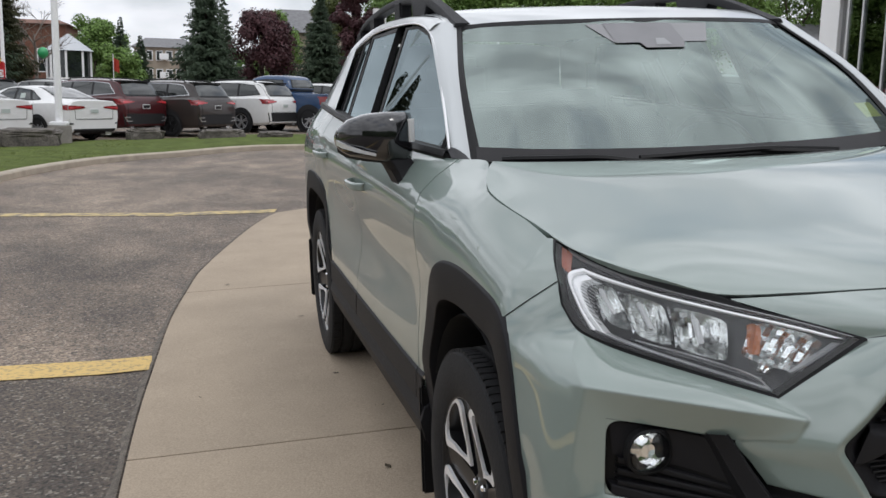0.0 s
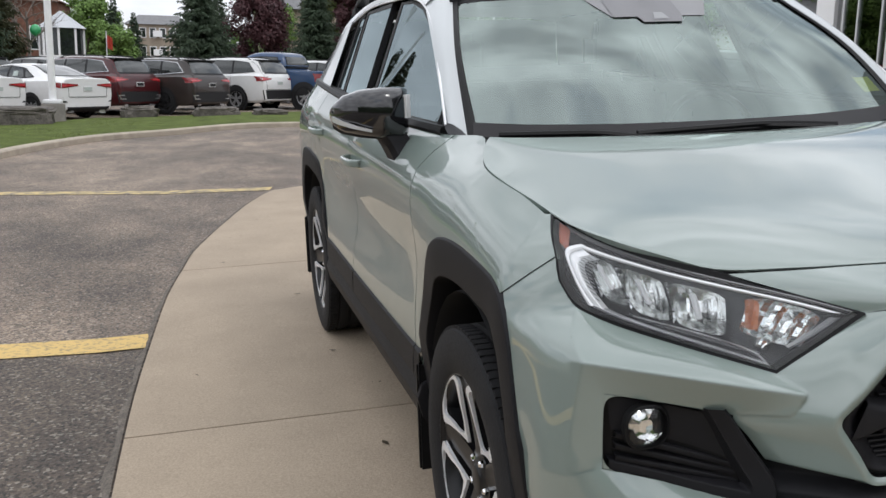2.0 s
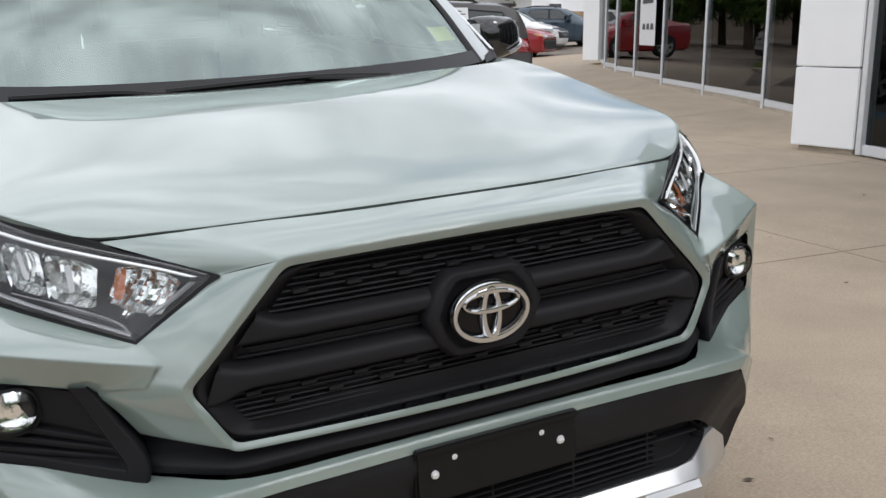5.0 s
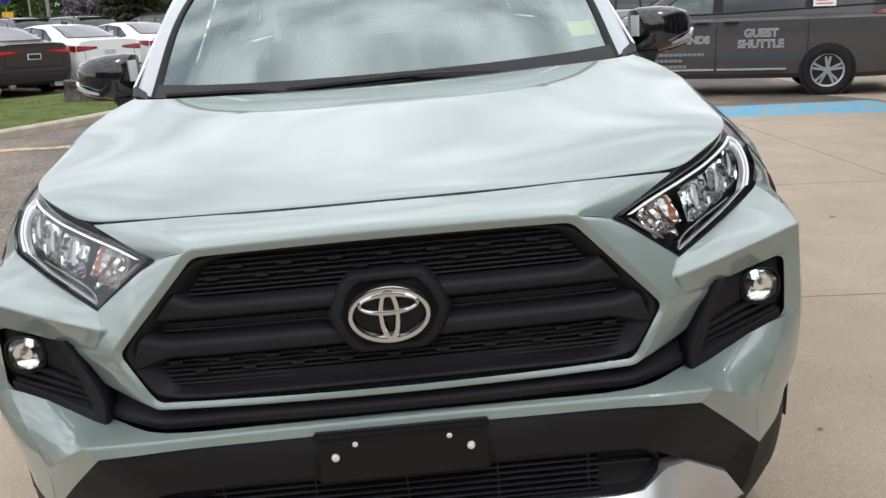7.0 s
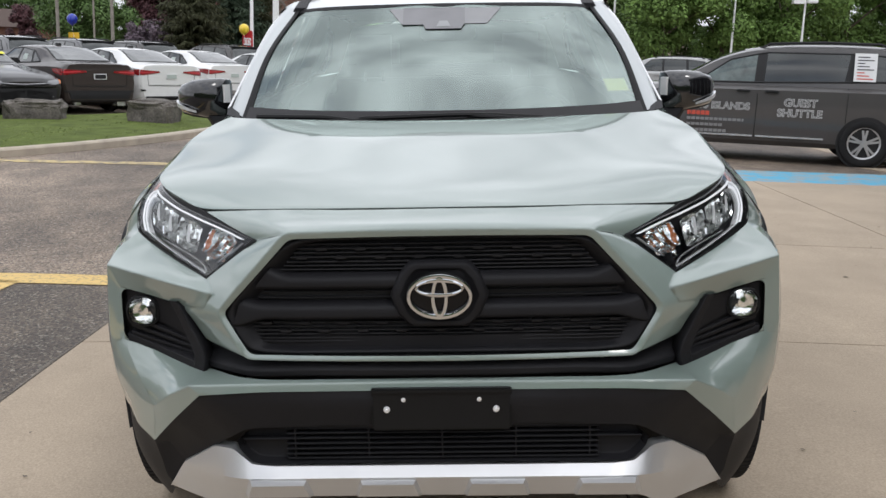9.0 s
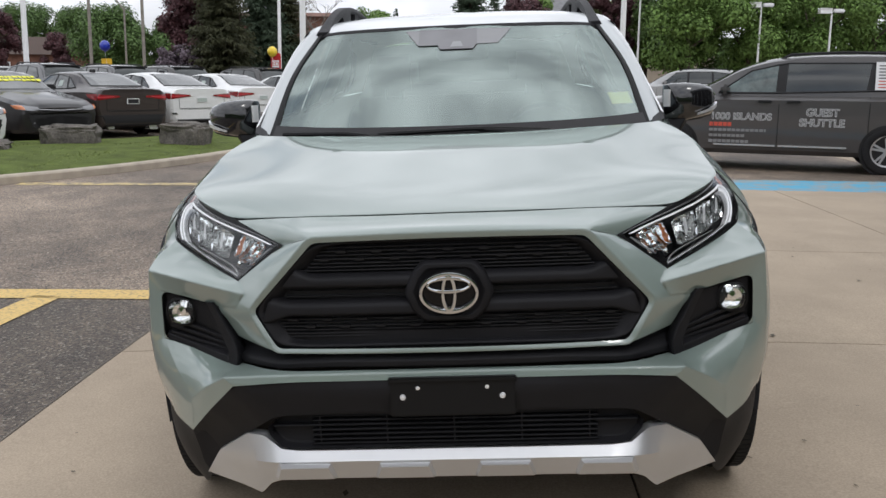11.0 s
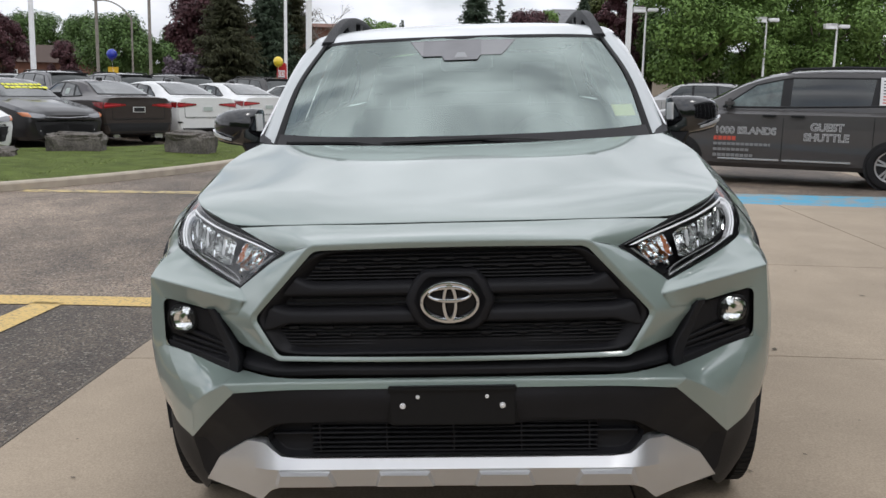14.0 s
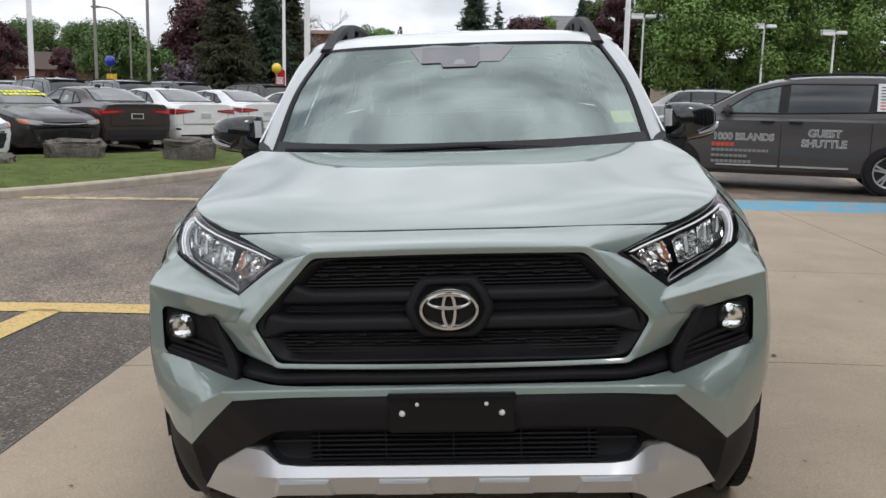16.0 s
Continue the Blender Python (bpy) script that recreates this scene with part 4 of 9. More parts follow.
# black lower bumper
def lower_bumper():
    bm = bmesh.new()
    top = [eased((0, 0.038, 0.602)), eased((0.25, 0.052, 0.598)), eased((0.42, 0.076, 0.590)), (0.545, 0.098, 0.580), (0.576, 0.112, 0.562), (0.645, 0.172, 0.490), LT]
    crease = [(0, 0.098, 0.556), (0.25, 0.095, 0.557), (0.42, 0.090, 0.558), (0.510, 0.096, 0.556), (0.548, 0.112, 0.538), (0.612, 0.172, 0.468), (0.690, 0.258, 0.398)]
    face = [(0, 0.118, 0.488), (0.25, 0.116, 0.489), (0.42, 0.109, 0.493), (0.462, 0.112, 0.487), (0.500, 0.132, 0.462), (0.560, 0.185, 0.415), (0.655, 0.268, 0.338)]
    loft(bm, [top, crease], 60, 3, smooth_u=False)
    loft(bm, [crease, face], 60, 4, smooth_u=False)
    # cheek between the upper face and the corner block
    coons(bm, [(0.655, 0.268, 0.338), (0.680, 0.288, 0.300), (0.700, 0.302, 0.262)], [LT, (0.722, 0.275, 0.36), (0.716, 0.298, 0.29)], [(0.655, 0.268, 0.338), (0.690, 0.258, 0.398), LT], [(0.700, 0.302, 0.262), (0.716, 0.298, 0.29)], 6, 4)
    # corner block under the painted fang
    coons(bm, [(0.700, 0.306, 0.250), (0.735, 0.375, 0.200), (0.785, 0.470, 0.182), (0.815, 0.56, 0.182)], [LT, (0.80, 0.350, 0.412), (0.852, 0.445, 0.424), A4], [(0.700, 0.306, 0.250), (0.718, 0.292, 0.32), LT], [(0.815, 0.56, 0.182), (0.852, 0.55, 0.26), (0.876, 0.54, 0.34), A4], 16, 12, bulge=0.010)
    # rim round the intake
    o = [(0, 0.494), (0.42, 0.494), (0.456, 0.486), (0.484, 0.458), (0.476, 0.436), (0.452, 0.408), (0.43, 0.400), (0, 0.400)]
    a = spline([(x, 0.118 - 0.05 * x * x + 0.10 * max(x - 0.40, 0), z) for x, z in o], 46, False)
    b = [Vector((p.x * 0.985, p.y + 0.030, 0.447 + (p.z - 0.447) * 0.86)) for p in a]
    c = [Vector((p.x * 0.3, p.y + 0.034, 0.447 + (p.z - 0.447) * 0.3)) for p in a]
    grid_faces(bm, [a, b, c])
    facing(bm, (0.3, -1, 0.05))
    mirrored(bm)
    return bm


part("lower_bumper", lower_bumper(), TRIM, hero, "textured black plastic lower bumper", angle=28)
# black sheet paints the shade behind the intake slats
bm = bmesh.new()
grid_faces(bm, [[(x, 0.1455, z) for x in (-0.366, 0, 0.366)] for z in (0.408, 0.487)])
part("intake_back", facing(bm, (0, -1, 0)), VOID, hero, "black sheet painted as shade in the lower air intake")
for k, z in enumerate((0.484, 0.472, 0.459, 0.446, 0.433, 0.420, 0.409)):
    bm = bmesh.new()
    w = 0.470 if k == 2 else 0.368
    box(bm, -w, w, 0.122, 0.144, z - 0.0016, z + 0.0016, 0.001)
    part("intake_slat", bm, TRIM, hero, "black intake slat")
for i in range(-2, 3):
    bm = bmesh.new()
    box(bm, i * 0.1735 - 0.002, i * 0.1735 + 0.002, 0.125, 0.144, 0.406, 0.488)
    part("intake_upright", bm, TRIM, hero)


def skid_plate():
    """Silver plate with broad winged ends and a bright upper bevel."""
    bm = bmesh.new()
    back = [(0, 0.150, 0.398), (0.22, 0.150, 0.398), (0.40, 0.150, 0.399), (0.452, 0.155, 0.404), (0.478, 0.165, 0.422), (0.500, 0.172, 0.432), (0.551, 0.200, 0.426), (0.653, 0.280, 0.348), (0.707, 0.320, 0.264)]
    up = [(0, 0.106, 0.396), (0.22, 0.106, 0.396), (0.40, 0.107, 0.396), (0.450, 0.112, 0.400), (0.474, 0.122, 0.416), (0.498, 0.134, 0.430), (0.551, 0.166, 0.425), (0.653, 0.246, 0.348), (0.707, 0.296, 0.264)]
    crest = [(0, 0.086, 0.374), (0.22, 0.086, 0.374), (0.40, 0.088, 0.373), (0.456, 0.096, 0.370), (0.486, 0.108, 0.367), (0.522, 0.132, 0.362), (0.566, 0.168, 0.356), (0.651, 0.244, 0.344), (0.707, 0.294, 0.2625)]
    low = [(0, 0.106, 0.320), (0.22, 0.106, 0.320), (0.40, 0.108, 0.319), (0.455, 0.116, 0.314), (0.486, 0.130, 0.300), (0.522, 0.165, 0.257), (0.585, 0.215, 0.259), (0.650, 0.258, 0.261), (0.705, 0.298, 0.2615)]
    under = [(x, y + 0.10, z - 0.012) for x, y, z in low]
    loft(bm, [back, up], 64, 2, smooth_u=False)
    loft(bm, [up, crest], 64, 3, smooth_u=False)
    loft(bm, [crest, low], 64, 4, smooth_u=False)
    loft(bm, [low, under], 64, 2, smooth_u=False)
    facing(bm, (0, -1, -0.05))
    mirrored(bm)
    return bm


skid = part("skid_plate", skid_plate(), SILVER, hero, "silver painted skid plate with winged ends", angle=24)
for i in (-1.5, -0.5, 0.5, 1.5):
    bm = bmesh.new()
    x, y = i * 0.2575, 0.088
    ring = []
    for w, dy, z in ((0.066, 0.004, 0.3685), (0.060, -0.012, 0.3605), (0.072, 0.004, 0.324), (0.076, 0.03, 0.318)):
        ring.append([(x - w - 0.012, y + dy + 0.022, z), (x - w, y + dy, z), (x + w, y + dy, z), (x + w + 0.012, y + dy + 0.022, z)])
    grid_faces(bm, ring)
    facing(bm, (0, -1, 0))
    part("skid_pad", flange(bm, 0.01), SILVER, skid, "raised pad on the skid plate", angle=20)

# number plate bracket
bm = bmesh.new()
box(bm, -0.162, 0.162, 0.004, 0.030, 0.519, 0.616, 0.005)
box(bm, -0.162, 0.162, -0.002, 0.014, 0.607, 0.6195, 0.003)
bracket = part("plate_bracket", bm, TRIM_DARK, hero, "black plate bracket without a plate")
for x, z in ((-0.086, 0.5945), (0.086, 0.5945), (-0.126, 0.571), (0.126, 0.571)):
    bm = bmesh.new()
    lathe(bm, [(0.0005, -0.0085), (0.0028, -0.0085), (0.0030, -0.0065), (0.0066, -0.0055), (0.0080, -0.002), (0.0082, 0.006)], 14, "y", centre=(x, 0.002, z))
    bmesh.ops.recalc_face_normals(bm, faces=bm.faces)
    part("bolt", bm, MACHINED, bracket, "bright steel bolt")
# black blocks stand in for the shade inside the bracket's slots
for x0, x1, z0, z1 in ((-0.074, -0.042, 0.592, 0.599), (0.042, 0.074, 0.592, 0.599), (-0.111, -0.101, 0.544, 0.566), (0.101, 0.111, 0.544, 0.566), (-0.008, 0.008, 0.590, 0.5935)):
    bm = bmesh.new()
    box(bm, x0, x1, 0.0015, 0.006, z0, z1, 0.001)
    part("slot", bm, VOID, bracket)


# fog lamp pockets
def pocket():
    bm = bmesh.new()
    def back(p, d=0.022):
        return (p[0] + 0.2 * d, p[1] + d, p[2])
    a, b, c, d = PTL, PTR, PTIP, PBL
    k = [back(a), back(b), back(c, 0.004), back(d)]
    coons(bm, [k[2], (0.70, 0.325, 0.617), k[3]], [k[1], (0.72, 0.330, 0.764), k[0]], [k[2], k[1]], [k[3], k[0]], 12, 8)
    for p, q, r, s in ((a, b, k[1], k[0]), (b, c, k[2], k[1]), (c, d, k[3], k[2]), (d, a, k[0], k[3])):
        poly(bm, [p, q, r, s])
    bmesh.ops.recalc_face_normals(bm, faces=bm.faces)
    return bm


pockets = pair("lamp_pocket", pocket, TRIM_DARK, hero, "black fog lamp pocket", angle=30)


def pocket_border():
    """Broad smooth inner flange of the pocket, with the block that ends it below."""
    bm = bmesh.new()
    a = [(0.640, 0.254, 0.762), (0.628, 0.248, 0.745), (0.606, 0.236, 0.705), (0.578, 0.219, 0.660), (0.566, 0.208, 0.628), (0.572, 0.212, 0.594)]
    b = [(0.668, 0.272, 0.760), (0.656, 0.268, 0.738), (0.637, 0.258, 0.700), (0.615, 0.243, 0.656), (0.602, 0.230, 0.628), (0.606, 0.232, 0.601)]
    a, b = spline(a, 14), spline(b, 14)
    grid_faces(bm, [[p + Vector((-0.004, 0.045, 0)) for p in a], [p + Vector((0.0, 0.006, 0)) for p in a], [p + Vector((0.006, 0, 0)) for p in a], b, [p + Vector((0.006, 0.03, 0)) for p in b]])
    facing(bm, (-0.2, -1, 0))
    # the block's lower edge runs on along the pocket's foot
    c = spline([(0.604, 0.231, 0.612), (0.66, 0.274, 0.618), (0.74, 0.325, 0.633), (0.806, 0.356, 0.648)], 14)
    grid_faces(bm, [[p + Vector((0, 0.03, 0.012)) for p in c], [p + Vector((0, 0, 0.006)) for p in c], [p + Vector((0, -0.001, -0.012)) for p in c]])
    return facing(bm, (-0.2, -1, 0.1))


def pocket_fin(z0, z1):
    def make():
        bm = bmesh.new()
        rows = []
        for i in range(9):
            t = i / 8
            x = 0.795 - 0.20 * t
            y = 0.350 - 0.098 * t
            za = z0 + (z1 - z0) * t
            rows.append([(x, y + 0.028, za + 0.008), (x, y + 0.002 + 0.006 * t, za + 0.006), (x, y + 0.004 + 0.006 * t, za - 0.004), (x, y + 0.028, za - 0.008)])
        grid_faces(bm, rows)
        bmesh.ops.recalc_face_normals(bm, faces=bm.faces)
        return facing(bm, (0, -1, 0))
    return make


for z0, z1 in ((0.698, 0.648), (0.677, 0.634), (0.656, 0.620)):
    pair("fin", pocket_fin(z0, z1), TRIM, pockets, "black moulded fin")


pair("pocket_border", pocket_border, TRIM, pockets, "smooth black edge of the lamp pocket")


def pocket_web():
    bm = bmesh.new()
    coons(bm, [(0.603, 0.262, 0.66), (0.70, 0.318, 0.69), (0.800, 0.364, 0.706)], [(0.632, 0.268, 0.742), (0.72, 0.322, 0.757), (0.806, 0.366, 0.768)], [(0.603, 0.262, 0.66), (0.632, 0.268, 0.742)], [(0.800, 0.364, 0.706), (0.806, 0.366, 0.768)], 10, 6)
    return facing(bm, (0, -1, 0))


pair("lamp_surround", pocket_web, TRIM, pockets, "textured black lamp surround")


def squared(bm, k=2.5):
    """Draws a round lamp out towards a rounded square."""
    for v in bm.verts:
        x, z = v.co.x - 0.752, v.co.z - 0.721
        r = math.hypot(x, z)
        if r > 1e-5:
            c, s = abs(x) / r, abs(z) / r
            f = 1.0 / (c ** k + s ** k) ** (1 / k)
            v.co.x, v.co.z = 0.752 + x * f * 1.04, 0.721 + z * f
    return bm


FOG_BRIGHT = material("fog_reflector", (0.88, 0.88, 0.87), 0.05, metal=1.0, bump=0.25, bump_scale=26)


def fog_ring():
    bm = bmesh.new()
    lathe(bm, [(0.040, 0.012), (0.040, -0.004), (0.036, -0.006), (0.034, 0.004)], 28, "y", centre=(0.752, 0.322, 0.721))
    bmesh.ops.recalc_face_normals(bm, faces=bm.faces)
    return squared(bm)


def fog_bowl():
    bm = bmesh.new()
    lathe(bm, [(0.037, -0.002), (0.035, 0.006), (0.027, 0.012), (0.014, 0.015), (0.012, 0.004), (0.0005, 0.002)], 28, "y", centre=(0.752, 0.320, 0.721))
    return squared(facing(bm, (0, -1, 0)))


def fog_glass():
    bm = bmesh.new()
    lathe(bm, [(0.035, 0.0), (0.028, -0.006), (0.014, -0.010), (0.0005, -0.011)], 28, "y", centre=(0.752, 0.318, 0.721))
    return squared(facing(bm, (0, -1, 0)))


fogs = pair("fog_lamp", fog_bowl, FOG_BRIGHT, hero, "round fog lamp with bright reflector")
pair("fog_ring", fog_ring, TRIM_DARK, fogs)
for ob in pair("fog_glass", fog_glass, CLEAR, fogs, "clear fog lamp glass"):
    ob.visible_shadow = False


# headlamps
LAMP_LOW, LAMP_IN, LAMP_OUT = [L, BM_, (0.758, 0.452, 0.869), OC, OB], [L, (0.495, 0.213, 0.873), T], [OB, (0.815, 0.578, 0.973), (0.804, 0.628, 1.004), OT]


def lamp_point(u, v, d=0.0):
    """A point of the headlamp's face: u from its inner tip outwards, v upwards, d metres inside."""
    b, t = spline(LAMP_LOW, 41), spline(TOP_LAMP, 41)
    l, r = spline(LAMP_IN, 21), spline(LAMP_OUT, 21)
    i, j = clamp(u, 0, 1) * 40, clamp(v, 0, 1) * 20
    def at(c, s):
        k = min(int(s), len(c) - 2)
        return c[k].lerp(c[k + 1], s - k)
    p = at(b, i) * (1 - v) + at(t, i) * v + at(l, j) * (1 - u) + at(r, j) * u
    p = p - (b[0] * ((1 - u) * (1 - v)) + b[-1] * (u * (1 - v)) + t[0] * ((1 - u) * v) + t[-1] * (u * v))
    return p + Vector((-0.35 - 0.3 * u, 0.85, -0.1)).normalized() * d


def lamp_sheet(u0, u1, v0, v1, d, nu=14, nv=8, dish=0.0):
    bm = bmesh.new()
    rows = []
    for j in range(nv):
        rows.append([lamp_point(u0 + (u1 - u0) * i / (nu - 1), v0 + (v1 - v0) * j / (nv - 1), d + dish * 16 * (i / (nu - 1)) * (1 - i / (nu - 1)) * (j / (nv - 1)) * (1 - j / (nv - 1))) for i in range(nu)])
    grid_faces(bm, rows)
    return facing(bm, (0.4, -1, 0.1))


def lamp_bowl():
    bm = lamp_sheet(0.0, 1.0, 0.0, 1.0, 0.055)
    edge = [(u, 0.0) for u in [i / 20 for i in range(21)]] + [(1.0, v) for v in [i / 8 for i in range(1, 9)]] + [(1 - u, 1.0) for u in [i / 20 for i in range(1, 21)]] + [(0.0, 1 - v) for v in [i / 8 for i in range(1, 9)]]
    grid_faces(bm, [[lamp_point(u, v, d) for u, v in edge] for d in (0.004, 0.055)])
    return facing(bm, (0.4, -1, 0.1))


LAMP_RIM = material("lamp_rim_grey", (0.34, 0.34, 0.345), 0.3, metal=0.5)
CHROME_LINE = material("bright_trim", (0.80, 0.81, 0.82), 0.22, metal=0.6)
LAMP_GREY = material("lamp_housing", (0.045, 0.045, 0.048), 0.32, metal=0.4)
lamps = pair("headlamp", lamp_bowl, LAMP_GREY, hero, "headlamp with clear lens and dark housing")
for ob in pair("lens", lambda: lamp_sheet(0.006, 0.994, 0.012, 0.988, 0.002, 26, 12), CLEAR, lamps, "clear headlamp lens", angle=60):
    ob.visible_shadow = False


def lamp_brow():
    """Black seal between the lamp's upper edge and the bonnet."""
    bm = bmesh.new()
    a = spline(TOP_LAMP, 26)
    w = [ease(clamp((i / 25 - 0.26) / 0.16, 0, 1)) * (1 - (i / 25) ** 2) for i in range(26)]
    grid_faces(bm, [[p + Vector((0, 0, -0.004)) for p in a], [p + Vector((0, 0.004 + 0.002 * h, 0.001 + 0.010 * h)) for p, h in zip(a, w)], [p + Vector((-0.012, 0.02, 0.024 * h - 0.006)) for p, h in zip(a, w)]])
    return facing(bm, (0.2, -1, 0.5))


pair("lamp_brow", lamp_brow, TRIM_DARK, lamps, "black seal over the lamp")


def lamp_gasket():
    bm = bmesh.new()
    edge = [(u, 0.0) for u in [i / 24 for i in range(25)]] + [(1.0, v) for v in [i / 8 for i in range(1, 9)]] + [(1 - u, 1.0) for u in [i / 24 for i in range(1, 25)]] + [(0.0, 1 - v) for v in [i / 8 for i in range(1, 8)]]
    inner = [(0.015 + 0.97 * u, 0.04 + 0.945 * v) for u, v in edge]
    grid_faces(bm, [[lamp_point(u, v, -0.0008) for u, v in edge], [lamp_point(u, v, -0.0015) for u, v in inner]], close=True)
    return facing(bm, (0.4, -1, 0.1))


pair("lamp_gasket", lamp_gasket, TRIM_DARK, lamps, "black lamp edge")


def lamp_rod(path, r, d, seg=8):
    def make():
        bm = bmesh.new()
        tube(bm, [lamp_point(u, v, d) for u, v in path], r, seg)
        bmesh.ops.recalc_face_normals(bm, faces=bm.faces)
        return bm
    return make


def strip(path0, path1, d0, d1):
    def make():
        bm = bmesh.new()
        n = 24
        a = spline([(u, v, 0) for u, v in path0], n)
        b = spline([(u, v, 0) for u, v in path1], n)
        grid_faces(bm, [[lamp_point(p.x, p.y, d0) for p in a], [lamp_point((p.x + q.x) / 2, (p.y + q.y) / 2, min(d0, d1) - 0.003) for p, q in zip(a, b)], [lamp_point(q.x, q.y, d1) for q in b]])
        return facing(bm, (0.4, -1, 0.1))
    return make


pair("light_guide", strip([(0.045, 0.925), (0.3, 0.91), (0.6, 0.885), (0.83, 0.83)], [(0.075, 0.885), (0.3, 0.865), (0.6, 0.835), (0.82, 0.77)], 0.001, 0.002), LED_WHITE, lamps, "white daytime light guide")
pair("light_guide", strip([(0.83, 0.83), (0.895, 0.66), (0.91, 0.50), (0.86, 0.28), (0.79, 0.10)], [(0.82, 0.77), (0.872, 0.63), (0.885, 0.50), (0.838, 0.29), (0.765, 0.12)], 0.001, 0.002), LED_WHITE, lamps, "white outer edge of the light guide")
pair("light_block", strip([(0.82, 0.77), (0.872, 0.63), (0.885, 0.50), (0.838, 0.29), (0.765, 0.12)], [(0.745, 0.73), (0.800, 0.61), (0.806, 0.48), (0.770, 0.29), (0.70, 0.13)], 0.003, 0.010), LED_WHITE, lamps, "white ribbed light block")
for k in range(12):
    v = 0.22 + 0.044 * k
    pair("rib", lamp_rod([(0.862 - 0.045 * abs(k - 6) / 5, v), (0.778 - 0.03 * abs(k - 6) / 5, v - 0.02)], 0.0010, 0.0035, 6), LAMP_RIM, lamps)
# grey strip paints the sky's reflection along the lens's upper rim
pair("lamp_rim", strip([(0.02, 0.998), (0.3, 0.998), (0.6, 0.998), (0.93, 0.995)], [(0.045, 0.95), (0.3, 0.94), (0.6, 0.93), (0.88, 0.91)], 0.003, 0.006), LAMP_RIM, lamps, "upper lens rim, its sky reflection painted as a grey strip")
pair("chrome_strip", strip([(0.80, 0.10), (0.55, 0.085), (0.25, 0.07), (0.035, 0.055)], [(0.77, 0.15), (0.55, 0.125), (0.30, 0.11), (0.060, 0.090)], 0.004, 0.007), CHROME_LINE, lamps, "bright chrome strip along the lamp's foot")
pair("chrome_strip", strip([(0.60, 0.175), (0.40, 0.205), (0.25, 0.205), (0.13, 0.175), (0.055, 0.085)], [(0.60, 0.155), (0.40, 0.18), (0.25, 0.178), (0.135, 0.150), (0.065, 0.075)], 0.008, 0.010), CHROME_LINE, lamps, "thin chrome loop over the lamp's foot")
pair("chrome_strip", strip([(0.035, 0.86), (0.035, 0.70), (0.04, 0.50), (0.05, 0.34)], [(0.052, 0.84), (0.055, 0.68), (0.06, 0.48), (0.066, 0.34)], 0.006, 0.010), CHROME_LINE, lamps, "thin chrome strip along the lamp's inner edge")
pair("lamp_shelf", lambda: lamp_sheet(0.10, 0.62, 0.13, 0.17, 0.022, 12, 4), BLACK_GLOSS, lamps, "gloss black shelf under the reflectors")


def dish(u0, u1, v0, v1, slant, depth, nu=9, nv=8, seed=0, jag=0.0):
    """A slanted reflector dish; jag breaks its surface into facets."""
    def make():
        rnd = random.Random(seed)
        bm = bmesh.new()
        rows, flute = [], []
        for j in range(nv):
            v = j / (nv - 1)
            row = []
            for i in range(nu):
                u = i / (nu - 1)
                round_off = 0.10 * (1 - (2 * u - 1) ** 4) - 0.10
                vv = v0 + (v1 - v0) * (v + round_off * (1 if v < 0.5 else -1) * -abs(2 * v - 1))
                if j == 0:
                    flute.append(rnd.uniform(-jag, jag) * 1.6)
                d = 0.012 + flute[i] + depth * 4 * (u * (1 - u)) ** 0.7 * (4 * v * (1 - v)) ** 0.5 * 0.8 + rnd.uniform(-jag, jag)
                row.append(lamp_point(u0 + (u1 - u0) * u + slant * (v - 0.5), vv, d))
            rows.append(row)
        grid_faces(bm, rows)
        return facing(bm, (0.4, -1, 0.1))
    return make


for i, (u0, u1, v0, v1) in enumerate(((0.655, 0.765, 0.24, 0.74), (0.485, 0.640, 0.22, 0.75), (0.290, 0.470, 0.22, 0.77))):
    pair("reflector", dish(u0, u1, v0, v1, 0.07, 0.034, 16, 9, i, 0.0014), REFLECTOR, lamps, "bright fluted lamp reflector bowl", angle=14)
    pair("bulb_shield", dish((u0 * 0.5 + u1 * 0.5), (u0 * 0.5 + u1 * 0.5) + 0.026, v0 + 0.14, v1 - 0.08, 0.05, -0.004, 4, 6, i + 5), LED_WHITE, lamps, "pale bulb shield")
    pair("fin", dish(u1 + 0.001, u1 + 0.011, v0, v1, 0.07, -0.004, 3, 7, i + 9), CHROME, lamps, "chrome fin between the reflectors")
pair("turn_reflector", dish(0.050, 0.250, 0.34, 0.85, 0.04, 0.024, 13, 9, 21, 0.0030), REFLECTOR, lamps, "faceted turn signal reflector", angle=8)
pair("turn_lens", dish(0.208, 0.248, 0.42, 0.80, 0.05, -0.004, 5, 7, 4, 0.003), AMBER, lamps, "amber turn signal lens", angle=8)
pair("turn_bulb", dish(0.105, 0.155, 0.22, 0.36, 0.01, -0.008, 6, 6, 8, 0.002), REFLECTOR, lamps, "bright bulb cap", angle=20)
pair("side_marker", lambda: lamp_sheet(0.895, 0.955, 0.60, 0.93, 0.010, 5, 6, -0.002), material("orange_marker", (0.42, 0.15, 0.10), 0.2, coat=0.8), lamps, "dull orange side marker")


